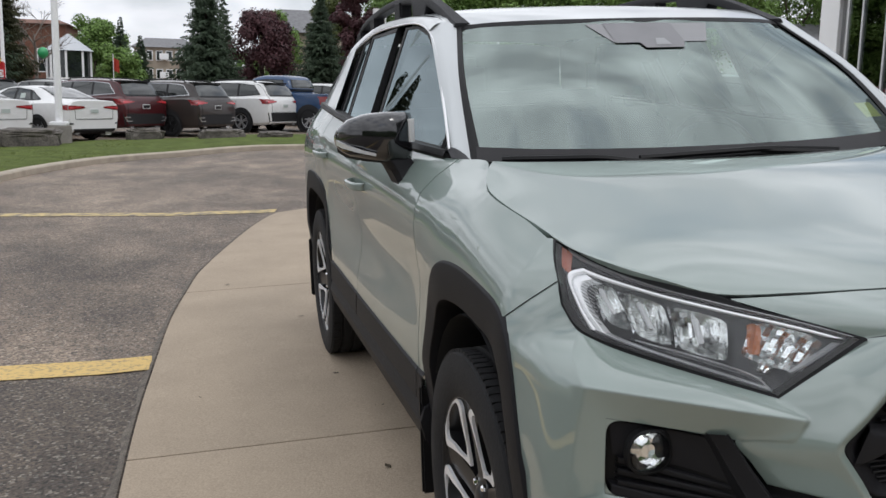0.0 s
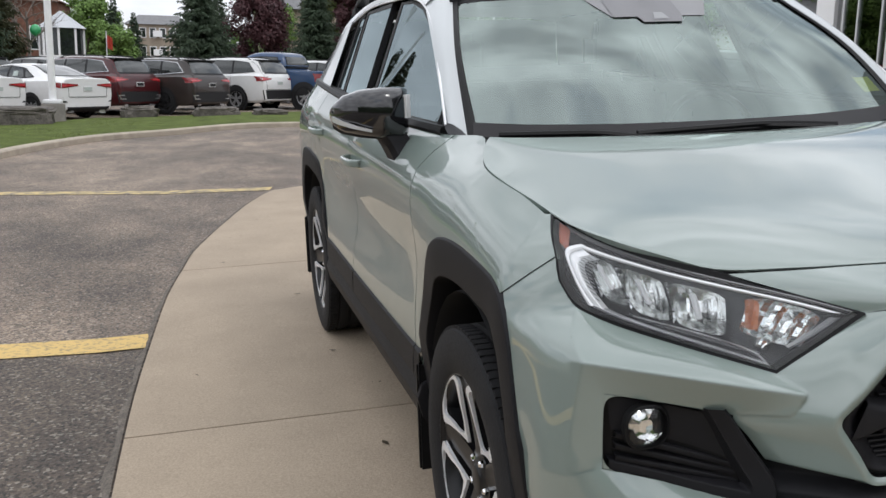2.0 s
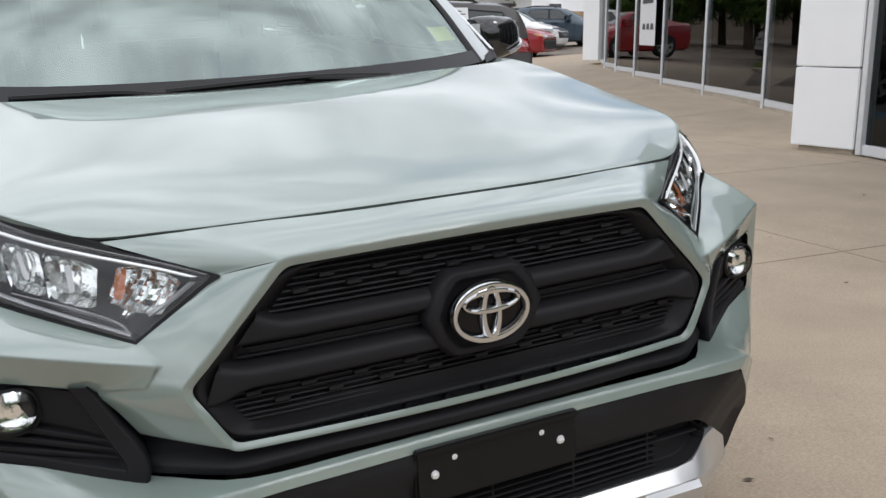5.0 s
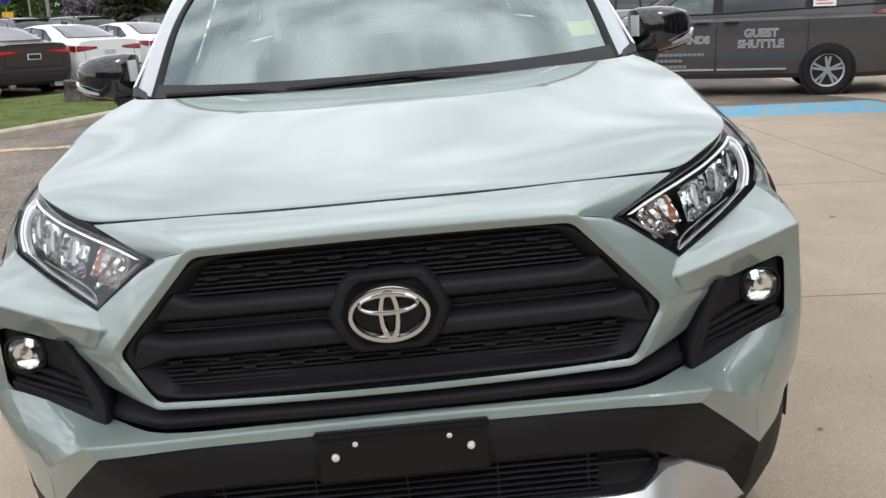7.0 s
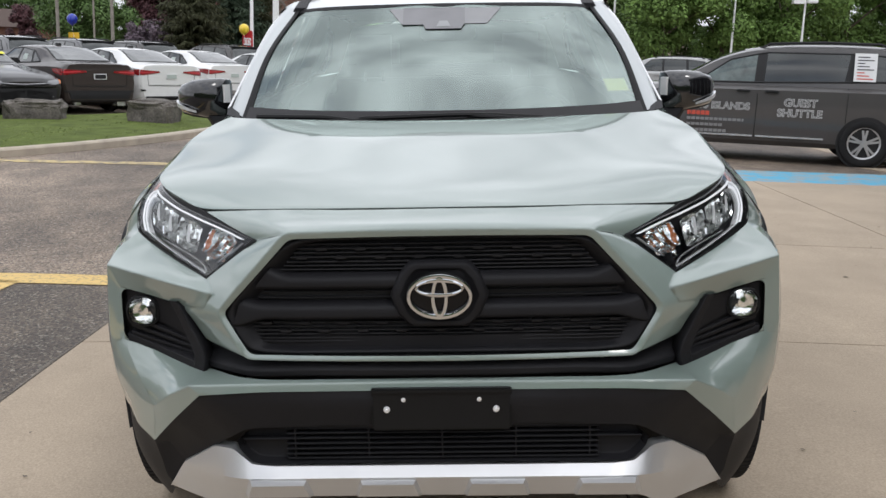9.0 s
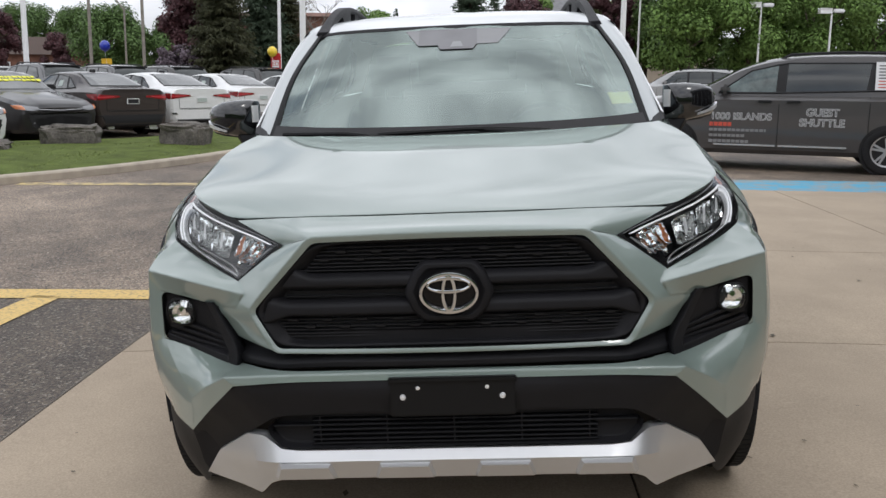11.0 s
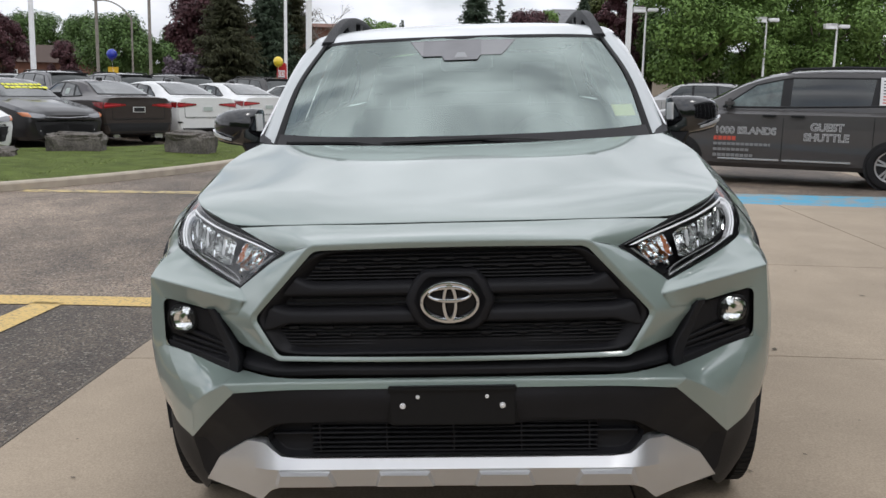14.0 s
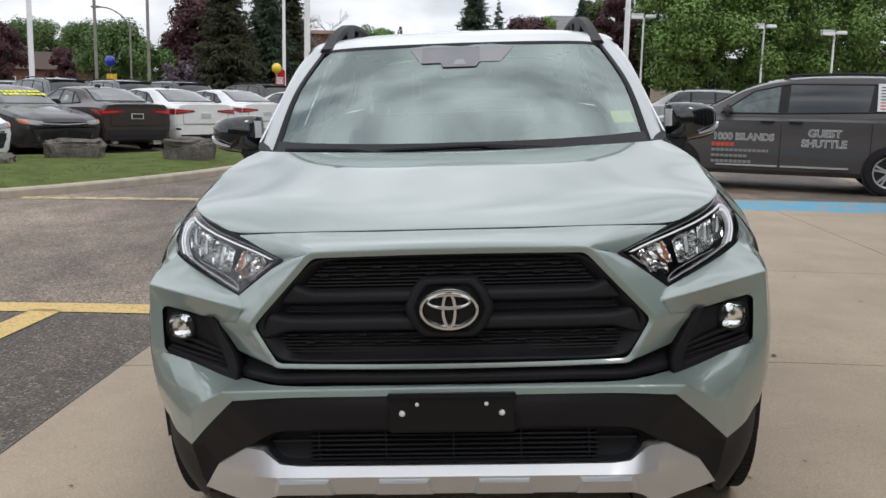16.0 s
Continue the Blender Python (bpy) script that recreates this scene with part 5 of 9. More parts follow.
# flanks
PROFILE = [
    (0.60, ((0.43, 0.905), (0.61, 0.904), (0.80, 0.900), (0.892, 0.893), (0.95, 0.858), (1.018, 0.790))),
    (0.80, ((0.43, 0.905), (0.61, 0.905), (0.80, 0.905), (0.90, 0.898), (0.98, 0.870), (1.052, 0.790))),
    (1.05, ((0.43, 0.905), (0.61, 0.905), (0.80, 0.906), (0.93, 0.900), (1.02, 0.872), (1.092, 0.804))),
    (1.20, ((0.43, 0.900), (0.61, 0.902), (0.80, 0.900), (0.945, 0.902), (1.05, 0.862), (1.131, 0.756))),
    (1.29, ((0.43, 0.895), (0.61, 0.900), (0.80, 0.898), (0.95, 0.902), (1.06, 0.866), (1.146, 0.734))),
    (1.42, ((0.40, 0.890), (0.60, 0.903), (0.80, 0.892), (0.97, 0.904), (1.065, 0.874), (1.142, 0.768))),
    (1.50, ((0.40, 0.885), (0.60, 0.905), (0.80, 0.886), (0.98, 0.905), (1.065, 0.880), (1.141, 0.792))),
    (2.30, ((0.40, 0.885), (0.58, 0.908), (0.78, 0.880), (0.98, 0.908), (1.07, 0.895), (1.160, 0.838))),
    (3.00, ((0.40, 0.885), (0.58, 0.905), (0.80, 0.884), (1.00, 0.912), (1.09, 0.898), (1.190, 0.838))),
    (3.60, ((0.40, 0.895), (0.60, 0.910), (0.86, 0.912), (1.02, 0.920), (1.11, 0.900), (1.220, 0.828))),
    (4.10, ((0.40, 0.895), (0.60, 0.908), (0.86, 0.910), (1.03, 0.905), (1.12, 0.880), (1.240, 0.800))),
    (4.45, ((0.40, 0.86), (0.60, 0.87), (0.86, 0.87), (1.03, 0.86), (1.12, 0.83), (1.250, 0.74))),
]


def section(y):
    """The flank's section at y, passing smoothly through the stations of PROFILE."""
    n = len(PROFILE)
    k = 0
    while k < n - 2 and y > PROFILE[k + 1][0]:
        k += 1
    ya, yb = PROFILE[k][0], PROFILE[k + 1][0]
    h = yb - ya
    t = clamp((y - ya) / h, 0, 1)
    out = []
    for i in range(6):
        both = []
        for c in (0, 1):
            def slope(j):
                j0, j1 = max(j - 1, 0), min(j + 1, n - 1)
                return (PROFILE[j1][1][i][c] - PROFILE[j0][1][i][c]) / (PROFILE[j1][0] - PROFILE[j0][0])
            p, q = PROFILE[k][1][i][c], PROFILE[k + 1][1][i][c]
            both.append(p * (2 * t**3 - 3 * t**2 + 1) + slope(k) * h * (t**3 - 2 * t**2 + t) + q * (3 * t**2 - 2 * t**3) + slope(k + 1) * h * (t**3 - t**2))
        out.append(tuple(both))
    return out


def side_x(y, z):
    """Half width of the car's flank at y and z."""
    pr = section(y)
    z = clamp(z, pr[0][0], pr[-1][0])
    i = 0
    while i < len(pr) - 2 and z > pr[i + 1][0]:
        i += 1
    def sl(j):
        j0, j1 = max(j - 1, 0), min(j + 1, len(pr) - 1)
        return (pr[j1][1] - pr[j0][1]) / (pr[j1][0] - pr[j0][0])
    h = pr[i + 1][0] - pr[i][0]
    s = (z - pr[i][0]) / h
    m0, m1 = sl(i) * h, sl(i + 1) * h
    return pr[i][1] * (2 * s**3 - 3 * s**2 + 1) + m0 * (s**3 - 2 * s**2 + s) + pr[i + 1][1] * (3 * s**2 - 2 * s**3) + m1 * (s**3 - s**2)


def top_z(y):
    return section(y)[-1][0]


def arch_z(y, yc, out=1.0):
    """Height of the angular wheel arch's edge at y, or None beside it."""
    pts = [(-0.43 * out, 0.33), (-0.405 * out, 0.60), (-0.335 * out, 0.365 + 0.435 * out), (-0.27 * out, 0.365 + 0.520 * out), (-0.12 * out, 0.365 + 0.555 * out), (0.12 * out, 0.365 + 0.565 * out), (0.26 * out, 0.365 + 0.530 * out), (0.355 * out, 0.365 + 0.43 * out), (0.435 * out, 0.60), (0.45 * out, 0.33)]
    d = y - yc
    if d <= pts[0][0] or d >= pts[-1][0]:
        return None
    for i in range(len(pts) - 1):
        (a, za), (b, zb) = pts[i], pts[i + 1]
        if a <= d <= b:
            def sl(j):
                j0, j1 = max(j - 1, 0), min(j + 1, len(pts) - 1)
                return (pts[j1][1] - pts[j0][1]) / (pts[j1][0] - pts[j0][0])
            h, t = b - a, (d - a) / (b - a)
            m0, m1 = (sl(i) * h, sl(i + 1) * h) if 1 < i < len(pts) - 3 else ((zb - za), (zb - za))
            return za * (2 * t**3 - 3 * t**2 + 1) + m0 * (t**3 - 2 * t**2 + t) + zb * (3 * t**2 - 2 * t**3) + m1 * (t**3 - t**2)


FY, RY = 0.938, 3.625


def flank(y0, y1, low=None, high=None, n=14, m=16):
    def make():
        bm = bmesh.new()
        rows = []
        for i in range(n + 1):
            y = y0 + (y1 - y0) * i / n
            zb = 0.455 if low is None else low(y)
            for yc in (FY, RY):
                za = arch_z(y, yc, 0.97)
                if za is not None:
                    zb = max(zb, za)
            zt = top_z(y) if high is None else high(y)
            zb = min(zb, zt - 0.01)
            rows.append([(side_x(y, zb + (zt - zb) * j / m), y, zb + (zt - zb) * j / m) for j in range(m + 1)])
        grid_faces(bm, rows)
        facing(bm, (1, 0, 0.2))
        return flange(bm, 0.015)
    return make


def fender_make():
    """The front wing: from the lamp back to the door."""
    bm = bmesh.new()
    def column(y):
        zb = 0.455
        za = arch_z(y, FY, 0.97)
        if za is not None:
            zb = max(zb, za)
        zt = top_z(y)
        return [(side_x(y, zb + (zt - zb) * j / 16), y, zb + (zt - zb) * j / 16) for j in range(17)]
    grid_faces(bm, [column(0.70 + 0.725 * i / 22) for i in range(23)])
    c = column(0.70)
    coons(bm, [OS, (0.856, 0.620, 0.9325), A1, c[0]], [OT, c[-1]], LAMP_OUT[1:], c, 8, 17)
    weld(bm, 0.003)
    facing(bm, (1, 0, 0.2))
    return flange(bm, 0.015)


bonnet_skin = part("bonnet", bonnet(), PANEL_PAINT, hero, "grey-green pressed steel bonnet")


def bonnet_seal():
    """Dark gap under the bonnet's front lip."""
    bm = bmesh.new()
    half = [(0, 0.237, 0.990), (0.12, 0.240, 0.9895), (0.24, 0.251, 0.988), (0.36, 0.276, 0.985), (0.48, 0.313, 0.980), (0.600, 0.369, 0.976)]
    line = [(-x, y, z) for x, y, z in half[:0:-1]] + half
    tube(bm, [p + Vector((0, 0.006, -0.0068)) for p in spline(line, 60)], 0.0046, 6)
    return bm


part("bonnet_seal", bonnet_seal(), VOID, bonnet_skin, "black seal under the bonnet's lip")


def wing_gap():
    bm = bmesh.new()
    tube(bm, [p + Vector((0.0012, -0.0012, 0.0)) for p in spline([OS, (0.856, 0.620, 0.9325), A1], 12)], 0.0010, 6)
    return bm


pair("panel_gap", wing_gap, VOID, hero, "dark gap between wing and bumper")
pair("front_wing", fender_make, PANEL_PAINT, hero, "grey-green front wing")
doors_f = pair("front_door", flank(1.431, 2.455), PANEL_PAINT, hero, "grey-green front door")
doors_r = pair("rear_door", flank(2.461, 3.395), PANEL_PAINT, hero, "grey-green rear door")
pair("rear_quarter", flank(3.401, 4.45), PANEL_PAINT, hero, "grey-green rear quarter panel")


def cladding(yc, tip0, tip1):
    def make():
        bm = bmesh.new()
        rows = []
        n = 44
        ys = [yc - 0.43 + 0.88 * (0.5 - 0.5 * math.cos(math.pi * i / n)) for i in range(n + 1)]
        for i, y in enumerate(ys):
            zo = arch_z(clamp(y, yc - 0.4295, yc + 0.4495), yc, 1.0)
            dy = (y - yc) * 0.80
            zi = arch_z(clamp(yc + dy, yc - 0.36, yc + 0.375), yc, 0.835)
            if abs(y - yc) > 0.40:
                zi = min(zi, zo)
            yi = yc + dy
            zi = zi if zi is not None else 0.33
            xo = side_x(y, clamp(zo, 0.42, 1.0))
            x = max(xo, 0.893) - 0.028 * clamp((0.62 - zo) / 0.28, 0, 1)
            xo = min(xo, x)
            rows.append([(xo - 0.006, y, zo + 0.004), (x + 0.006, y, zo - 0.004), (x + 0.010, y * 0.72 + yi * 0.28, zo * 0.72 + zi * 0.28), (x + 0.006, yi, zi), (x - 0.03, yi, zi), (x - 0.10, yi, zi)])
        grid_faces(bm, rows)
        facing(bm, (1, 0, 0))
        return bm
    return make


pair("arch_cladding", cladding(FY, 0, 0), TRIM, hero, "matt black wheel arch cladding", angle=30)
pair("arch_cladding", cladding(RY, 0, 0), TRIM, hero, "matt black wheel arch cladding", angle=30)


def sill():
    bm = bmesh.new()
    rows = []
    for i in range(15):
        y = 1.36 + (3.20 - 1.36) * i / 14
        rows.append([(0.880, y, 0.475), (0.905, y, 0.462), (0.918, y, 0.42), (0.905, y, 0.365), (0.875, y, 0.32), (0.80, y, 0.30)])
    vs = grid_faces(bm, rows)
    for r in (vs[0], vs[-1]):
        bm.faces.new(r)
    bmesh.ops.recalc_face_normals(bm, faces=bm.faces)
    return bm


pair("sill_cladding", sill, TRIM, hero, "matt black sill cladding", angle=30)


def door_strip(y0, y1):
    def make():
        bm = bmesh.new()
        grid_faces(bm, [[(side_x(y, 0.50) + dx, y, 0.50 + dz) for dx, dz in ((0.0, 0.062), (0.012, 0.05), (0.014, -0.03), (0.0, -0.042))] for y in [y0 + (y1 - y0) * i / 8 for i in range(9)]])
        return facing(bm, (1, 0, 0))
    return make


pair("wing_cladding", door_strip(1.368, 1.429), TRIM, hero, "black lower wing cladding")
pair("door_cladding", door_strip(1.435, 2.45), TRIM, doors_f, "black lower door cladding")
pair("door_cladding", door_strip(2.465, 3.18), TRIM, doors_r, "black lower door cladding")


def handle(y, z=0.995):
    def make():
        bm = bmesh.new()
        p = [(side_x(y + d, z) + o, y + d, z + 0.004 * d) for d, o in ((-0.11, 0.0), (-0.10, 0.024), (-0.06, 0.040), (0.06, 0.040), (0.10, 0.024), (0.11, 0.0))]
        c = spline(p, 18)
        grid_faces(bm, [[q + Vector((a, 0, b)) for a, b in ((-0.008, 0.014), (0.004, 0.012), (0.006, 0.0), (0.003, -0.012), (-0.008, -0.014))] for q in c], close=True)
        bmesh.ops.recalc_face_normals(bm, faces=bm.faces)
        return bm
    return make


pair("door_handle", handle(2.30), PAINT, doors_f, "body-coloured door handle")
pair("door_handle", handle(3.22, 1.045), PAINT, doors_r, "body-coloured door handle")


# wheels
def tyre_mesh():
    bm = bmesh.new()
    pr = [(0.248, -0.096), (0.262, -0.106), (0.300, -0.112), (0.338, -0.110), (0.358, -0.104), (0.366, -0.088), (0.3655, -0.060), (0.359, -0.057), (0.359, -0.049), (0.369, -0.046), (0.370, -0.012), (0.362, -0.009), (0.362, 0.009), (0.370, 0.012), (0.369, 0.046), (0.359, 0.049), (0.359, 0.057), (0.3655, 0.060), (0.366, 0.088), (0.358, 0.104), (0.338, 0.110), (0.300, 0.112), (0.262, 0.106), (0.248, 0.096)]
    lathe(bm, pr, 64, "x")
    bmesh.ops.recalc_face_normals(bm, faces=bm.faces)
    for k in range(96):
        a = 2 * math.pi * k / 96
        m = Matrix.Rotation(a, 4, "X")
        box(bm, 0.062, 0.098, -0.0088, 0.0088, 0.352, 0.3685, 0.0, m)
        box(bm, -0.098, -0.062, -0.0088, 0.0088, 0.352, 0.3685, 0.0, m)
    return bm


def rim_mesh():
    bm = bmesh.new()
    lathe(bm, [(0.236, -0.10), (0.232, 0.05), (0.240, 0.085), (0.252, 0.100), (0.257, 0.100), (0.257, 0.092), (0.250, 0.080)], 56, "x")
    bmesh.ops.recalc_face_normals(bm, faces=bm.faces)
    return bm


def spoke_mesh():
    """One broad dark spoke that spreads towards the rim."""
    bm = bmesh.new()
    rows = []
    for r, w, x in ((0.045, 0.030, 0.070), (0.09, 0.032, 0.072), (0.14, 0.030, 0.078), (0.19, 0.040, 0.084), (0.225, 0.060, 0.088), (0.246, 0.085, 0.090)):
        rows.append([(x - 0.05, -w, r), (x - 0.004, -w * 0.92, r), (x, 0, r), (x - 0.004, w * 0.92, r), (x - 0.05, w, r)])
    grid_faces(bm, rows)
    return facing(bm, (1, 0, 0))


def spoke_face():
    """The machined edge of one teardrop opening between two spokes."""
    bm = bmesh.new()
    def ring(k, dr):
        pts = []
        for a, r in ((0, 0.108 - dr), (14, 0.140), (21, 0.185), (25, 0.226), (17, 0.2465 + dr * 0.3), (0, 0.250 + dr * 0.3), (-17, 0.2465 + dr * 0.3), (-25, 0.226), (-21, 0.185), (-14, 0.140), (0, 0.108 - dr)):
            q = radians(36 + a * k)
            pts.append((0, r * math.sin(q), r * math.cos(q)))
        return spline(pts, 44)
    o, i = ring(1.12, 0.016), ring(0.86, -0.008)
    def lift(p, dx):
        r = math.hypot(p.y, p.z)
        return Vector((0.074 + 0.020 * clamp((r - 0.1) / 0.12, 0, 1) + dx, p.y, p.z))
    grid_faces(bm, [[lift(p, -0.004) for p in o], [lift(p, 0.004) for p in o], [lift(p, 0.004) for p in i], [lift(p, -0.004) for p in i]])
    return facing(bm, (1, 0, 0))


def hub_mesh():
    bm = bmesh.new()
    lathe(bm, [(0.072, 0.02), (0.070, 0.066), (0.040, 0.072), (0.034, 0.078), (0.030, 0.080), (0.0008, 0.080)], 24, "x")
    bmesh.ops.recalc_face_normals(bm, faces=bm.faces)
    return bm


def brake_mesh():
    bm = bmesh.new()
    lathe(bm, [(0.05, 0.0), (0.165, 0.0), (0.165, -0.02), (0.05, -0.02)], 32, "x")
    bmesh.ops.recalc_face_normals(bm, faces=bm.faces)
    return bm


def nut_mesh():
    bm = bmesh.new()
    lathe(bm, [(0.0095, 0.05), (0.0095, 0.074), (0.007, 0.079), (0.0005, 0.080)], 6, "x", centre=(0, 0, 0.053))
    bmesh.ops.recalc_face_normals(bm, faces=bm.faces)
    return bm


RIM_DARK = material("dark_alloy", (0.008, 0.008, 0.009), 0.35, coat=0.12, spec=0.3)
tyre_me, rim_me, spoke_me, face_me, hub_me, brake_me = (mesh_of(b, n, a) for b, n, a in ((tyre_mesh(), "tyre", 40), (rim_mesh(), "rim", 40), (spoke_mesh(), "spoke", 35), (spoke_face(), "spoke_face", 35), (hub_mesh(), "hub", 35), (brake_mesh(), "brake_disc", 35)))
nut_me = mesh_of(nut_mesh(), "wheel_nut", 35)
nut_me.materials.append(CHROME)
for me, mt in ((tyre_me, RUBBER), (rim_me, RIM_DARK), (spoke_me, RIM_DARK), (face_me, MACHINED), (hub_me, RIM_DARK), (brake_me, MACHINED)):
    me.materials.append(mt)


def wheel(x, y, turn):
    tyre = new("tyre", tyre_me)
    tyre.parent = hero
    tyre.matrix_local = pose(x, y, 0.366, turn, 0, 0 if x > 0 else 180)
    tagged(tyre, "black rubber tyre on a dark alloy wheel")
    for nm, me in (("rim", rim_me), ("hub", hub_me), ("brake_disc", brake_me)):
        o = new(nm, me)
        o.parent = tyre
    for k in range(5):
        o = new("wheel_nut", nut_me)
        o.parent = tyre
        o.matrix_local = Matrix.Rotation(2 * math.pi * (k + 0.5) / 5, 4, "X")
        for nm, me in (("spoke", spoke_me), ("spoke_face", face_me)):
            o = new(nm, me)
            o.parent = tyre
            o.matrix_local = Matrix.Rotation(2 * math.pi * k / 5, 4, "X")


for x, y, t in ((0.80, FY, 11), (-0.80, FY, 8), (0.80, RY, 40), (-0.80, RY, 25)):
    wheel(x, y, t)


def well(yc):
    def make():
        bm = bmesh.new()
        rows = []
        for x in (0.89, 0.60):
            rows.append([(x, yc + 0.40 * math.cos(a), 0.36 + 0.46 * math.sin(a)) for a in [math.pi * i / 14 for i in range(15)]])
        rows.append([(0.60, yc + 0.40 * math.cos(math.pi * i / 14) * 0.05, 0.36) for i in range(15)])
        grid_faces(bm, rows)
        return bm
    return make


pair("wheel_well", well(FY), VOID, hero, "black wheel well liner")
pair("wheel_well", well(RY), VOID, hero, "black wheel well liner")


def flap(yc):
    def make():
        bm = bmesh.new()
        box(bm, 0.77, 0.915, yc, yc + 0.02, 0.20, 0.52, 0.006)
        return bm
    return make


pair("mud_flap", flap(FY + 0.435), TRIM_DARK, hero, "black mud flap")
pair("mud_flap", flap(RY + 0.43), TRIM_DARK, hero, "black mud flap")

# greenhouse
def glass_x(y, z):
    """Half width of the side glass: it leans in towards the roof and draws in towards the windscreen."""
    return 0.832 - (z - 1.15) * 0.42 - 0.05 * max(0.0, (2.2 - y) / 0.7) ** 1.5


WS_LOW = [(0, 1.285, 1.110), (0.30, 1.305, 1.112), (0.55, 1.37, 1.118), (0.715, 1.44, 1.128)]
WS_TOP = [(0, 1.862, 1.536), (0.30, 1.89, 1.535), (0.50, 1.95, 1.532), (0.592, 2.0, 1.526)]


def screen():
    bm = bmesh.new()
    mid = [((a[0] + b[0]) / 2 * 1.02, (a[1] + b[1]) / 2 - 0.010, (a[2] + b[2]) / 2 + 0.022) for a, b in zip(WS_LOW, WS_TOP)]
    loft(bm, [[(-x, y, z) for x, y, z in c[:0:-1]] + c for c in (WS_LOW, mid, WS_TOP)], 41, 14)
    return facing(bm, (0, -1, 0.5))


glass = part("windscreen", screen(), WINDSCREEN, hero, "green-tinted windscreen")
glass.visible_shadow = False


def screen_foot():
    """Black printed band along the foot of the glass."""
    bm = bmesh.new()
    mid = [((a[0] * 0.925 + b[0] * 0.075), (a[1] * 0.925 + b[1] * 0.075) - 0.004, (a[2] * 0.925 + b[2] * 0.075) + 0.007) for a, b in zip(WS_LOW, WS_TOP)]
    up = Vector((0, -0.004, 0.005))
    rows = [[Vector((-x, y, z)) + up for x, y, z in c[:0:-1]] + [Vector(p) + up for p in c] for c in (WS_LOW, mid)]
    loft(bm, rows, 41, 4)
    return facing(bm, (0, -1, 0.5))


PRINTED = material("printed_band", (0.016, 0.015, 0.016), 0.35, spec=0.3, vary=0.2, scale=6)
part("screen_band", screen_foot(), PRINTED, hero, "black printed band along the windscreen's foot")


def screen_edge():
    """Black border printed round the glass and the pillar gap beside it."""
    bm = bmesh.new()
    lo = (0.715, 1.44, 1.128)
    hi = (0.592, 2.0, 1.526)
    mid = (0.670, 1.71, 1.349)
    a = spline([lo, mid, hi], 12)
    grid_faces(bm, [[p + Vector((-0.002 - 0.014 * (1 - i / 11) ** 2, -0.003, 0.003)) for i, p in enumerate(a)], [p + Vector((0.002, -0.004, 0.006)) for p in a], [p + Vector((0.013, 0.004, 0.007)) for p in a], [p + Vector((0.015, 0.03, 0.0)) for p in a]])
    b = spline(WS_TOP, 14)
    grid_faces(bm, [[p + Vector((0, -0.012, -0.006)) for p in b], [p + Vector((0, 0.006, 0.008)) for p in b]])
    facing(bm, (0.2, -1, 0.5))
    return mirrored(bm)


part("screen_border", screen_edge(), TRIM_DARK, hero, "black windscreen border trim")


def pillar():
    bm = bmesh.new()
    inn = [(0.729, 1.449, 1.136), (0.684, 1.712, 1.354), (0.606, 2.008, 1.534)]
    ridge = [(0.760, 1.463, 1.154), (0.716, 1.72, 1.360), (0.640, 2.03, 1.550)]
    out = [(0.781, 1.488, 1.158), (0.747, 1.70, 1.318), (0.707, 1.94, 1.466), (0.680, 2.10, 1.534)]
    loft(bm, [inn, ridge, out], 14, 6)
    return facing(bm, (0.6, -1, 0.4))


pair("windscreen_pillar", pillar, WHITE_PAINT, hero, "white windscreen pillar")


def pillar_foot():
    bm = bmesh.new()
    loft(bm, [[(0.728, 1.43, 1.126), (0.757, 1.44, 1.136), (0.782, 1.455, 1.140)], [(0.738, 1.462, 1.146), (0.763, 1.468, 1.164), (0.785, 1.496, 1.170)]], 8, 4)
    facing(bm, (0.3, -1, 0.5))
    bmesh.ops.translate(bm, verts=bm.verts, vec=(0.003, -0.004, 0.004))
    return bm


pair("pillar_foot", pillar_foot, material("grey_pillar_foot", (0.045, 0.045, 0.048), 0.6, spec=0.3), hero, "black plastic pillar foot")


def roof_skin():
    bm = bmesh.new()
    front = [(0, 1.872, 1.543), (0.30, 1.90, 1.542), (0.50, 1.96, 1.540), (0.60, 2.01, 1.536), (0.634, 2.035, 1.546)]
    cs = [front]
    for y, zc, ze, hw in ((2.15, 1.598, 1.574, 0.637), (2.6, 1.640, 1.606, 0.640), (3.2, 1.650, 1.606, 0.638), (3.8, 1.622, 1.570, 0.625), (4.15, 1.575, 1.53, 0.60)):
        cs.append([(0, y, zc), (hw * 0.45, y, zc - (zc - ze) * 0.15), (hw * 0.8, y, zc - (zc - ze) * 0.5), (hw * 0.94, y, ze + 0.004), (hw, y, ze)])
    loft(bm, cs, 18, 26)
    facing(bm, (0, 0, 1))
    return mirrored(bm)


part("roof", roof_skin(), WHITE_PAINT, hero, "white painted roof")


def roof_side():
    bm = bmesh.new()
    a = [(0.634, 2.035, 1.547), (0.637, 2.15, 1.572), (0.640, 2.6, 1.604), (0.638, 3.2, 1.604), (0.625, 3.8, 1.569), (0.60, 4.15, 1.53)]
    b = [(0.685, 2.06, 1.524), (0.672, 2.3, 1.562), (0.665, 2.6, 1.577), (0.665, 3.2, 1.577), (0.697, 3.75, 1.492), (0.70, 4.15, 1.40)]
    loft(bm, [a, [((p[0] + q[0]) / 2 + 0.006, (p[1] + q[1]) / 2, (p[2] + q[2]) / 2 + 0.008) for p, q in zip(a, b)], b], 24, 5)
    return facing(bm, (1, 0, 0.5))


pair("roof_side", roof_side, WHITE_PAINT, hero, "white roof side rail panel")

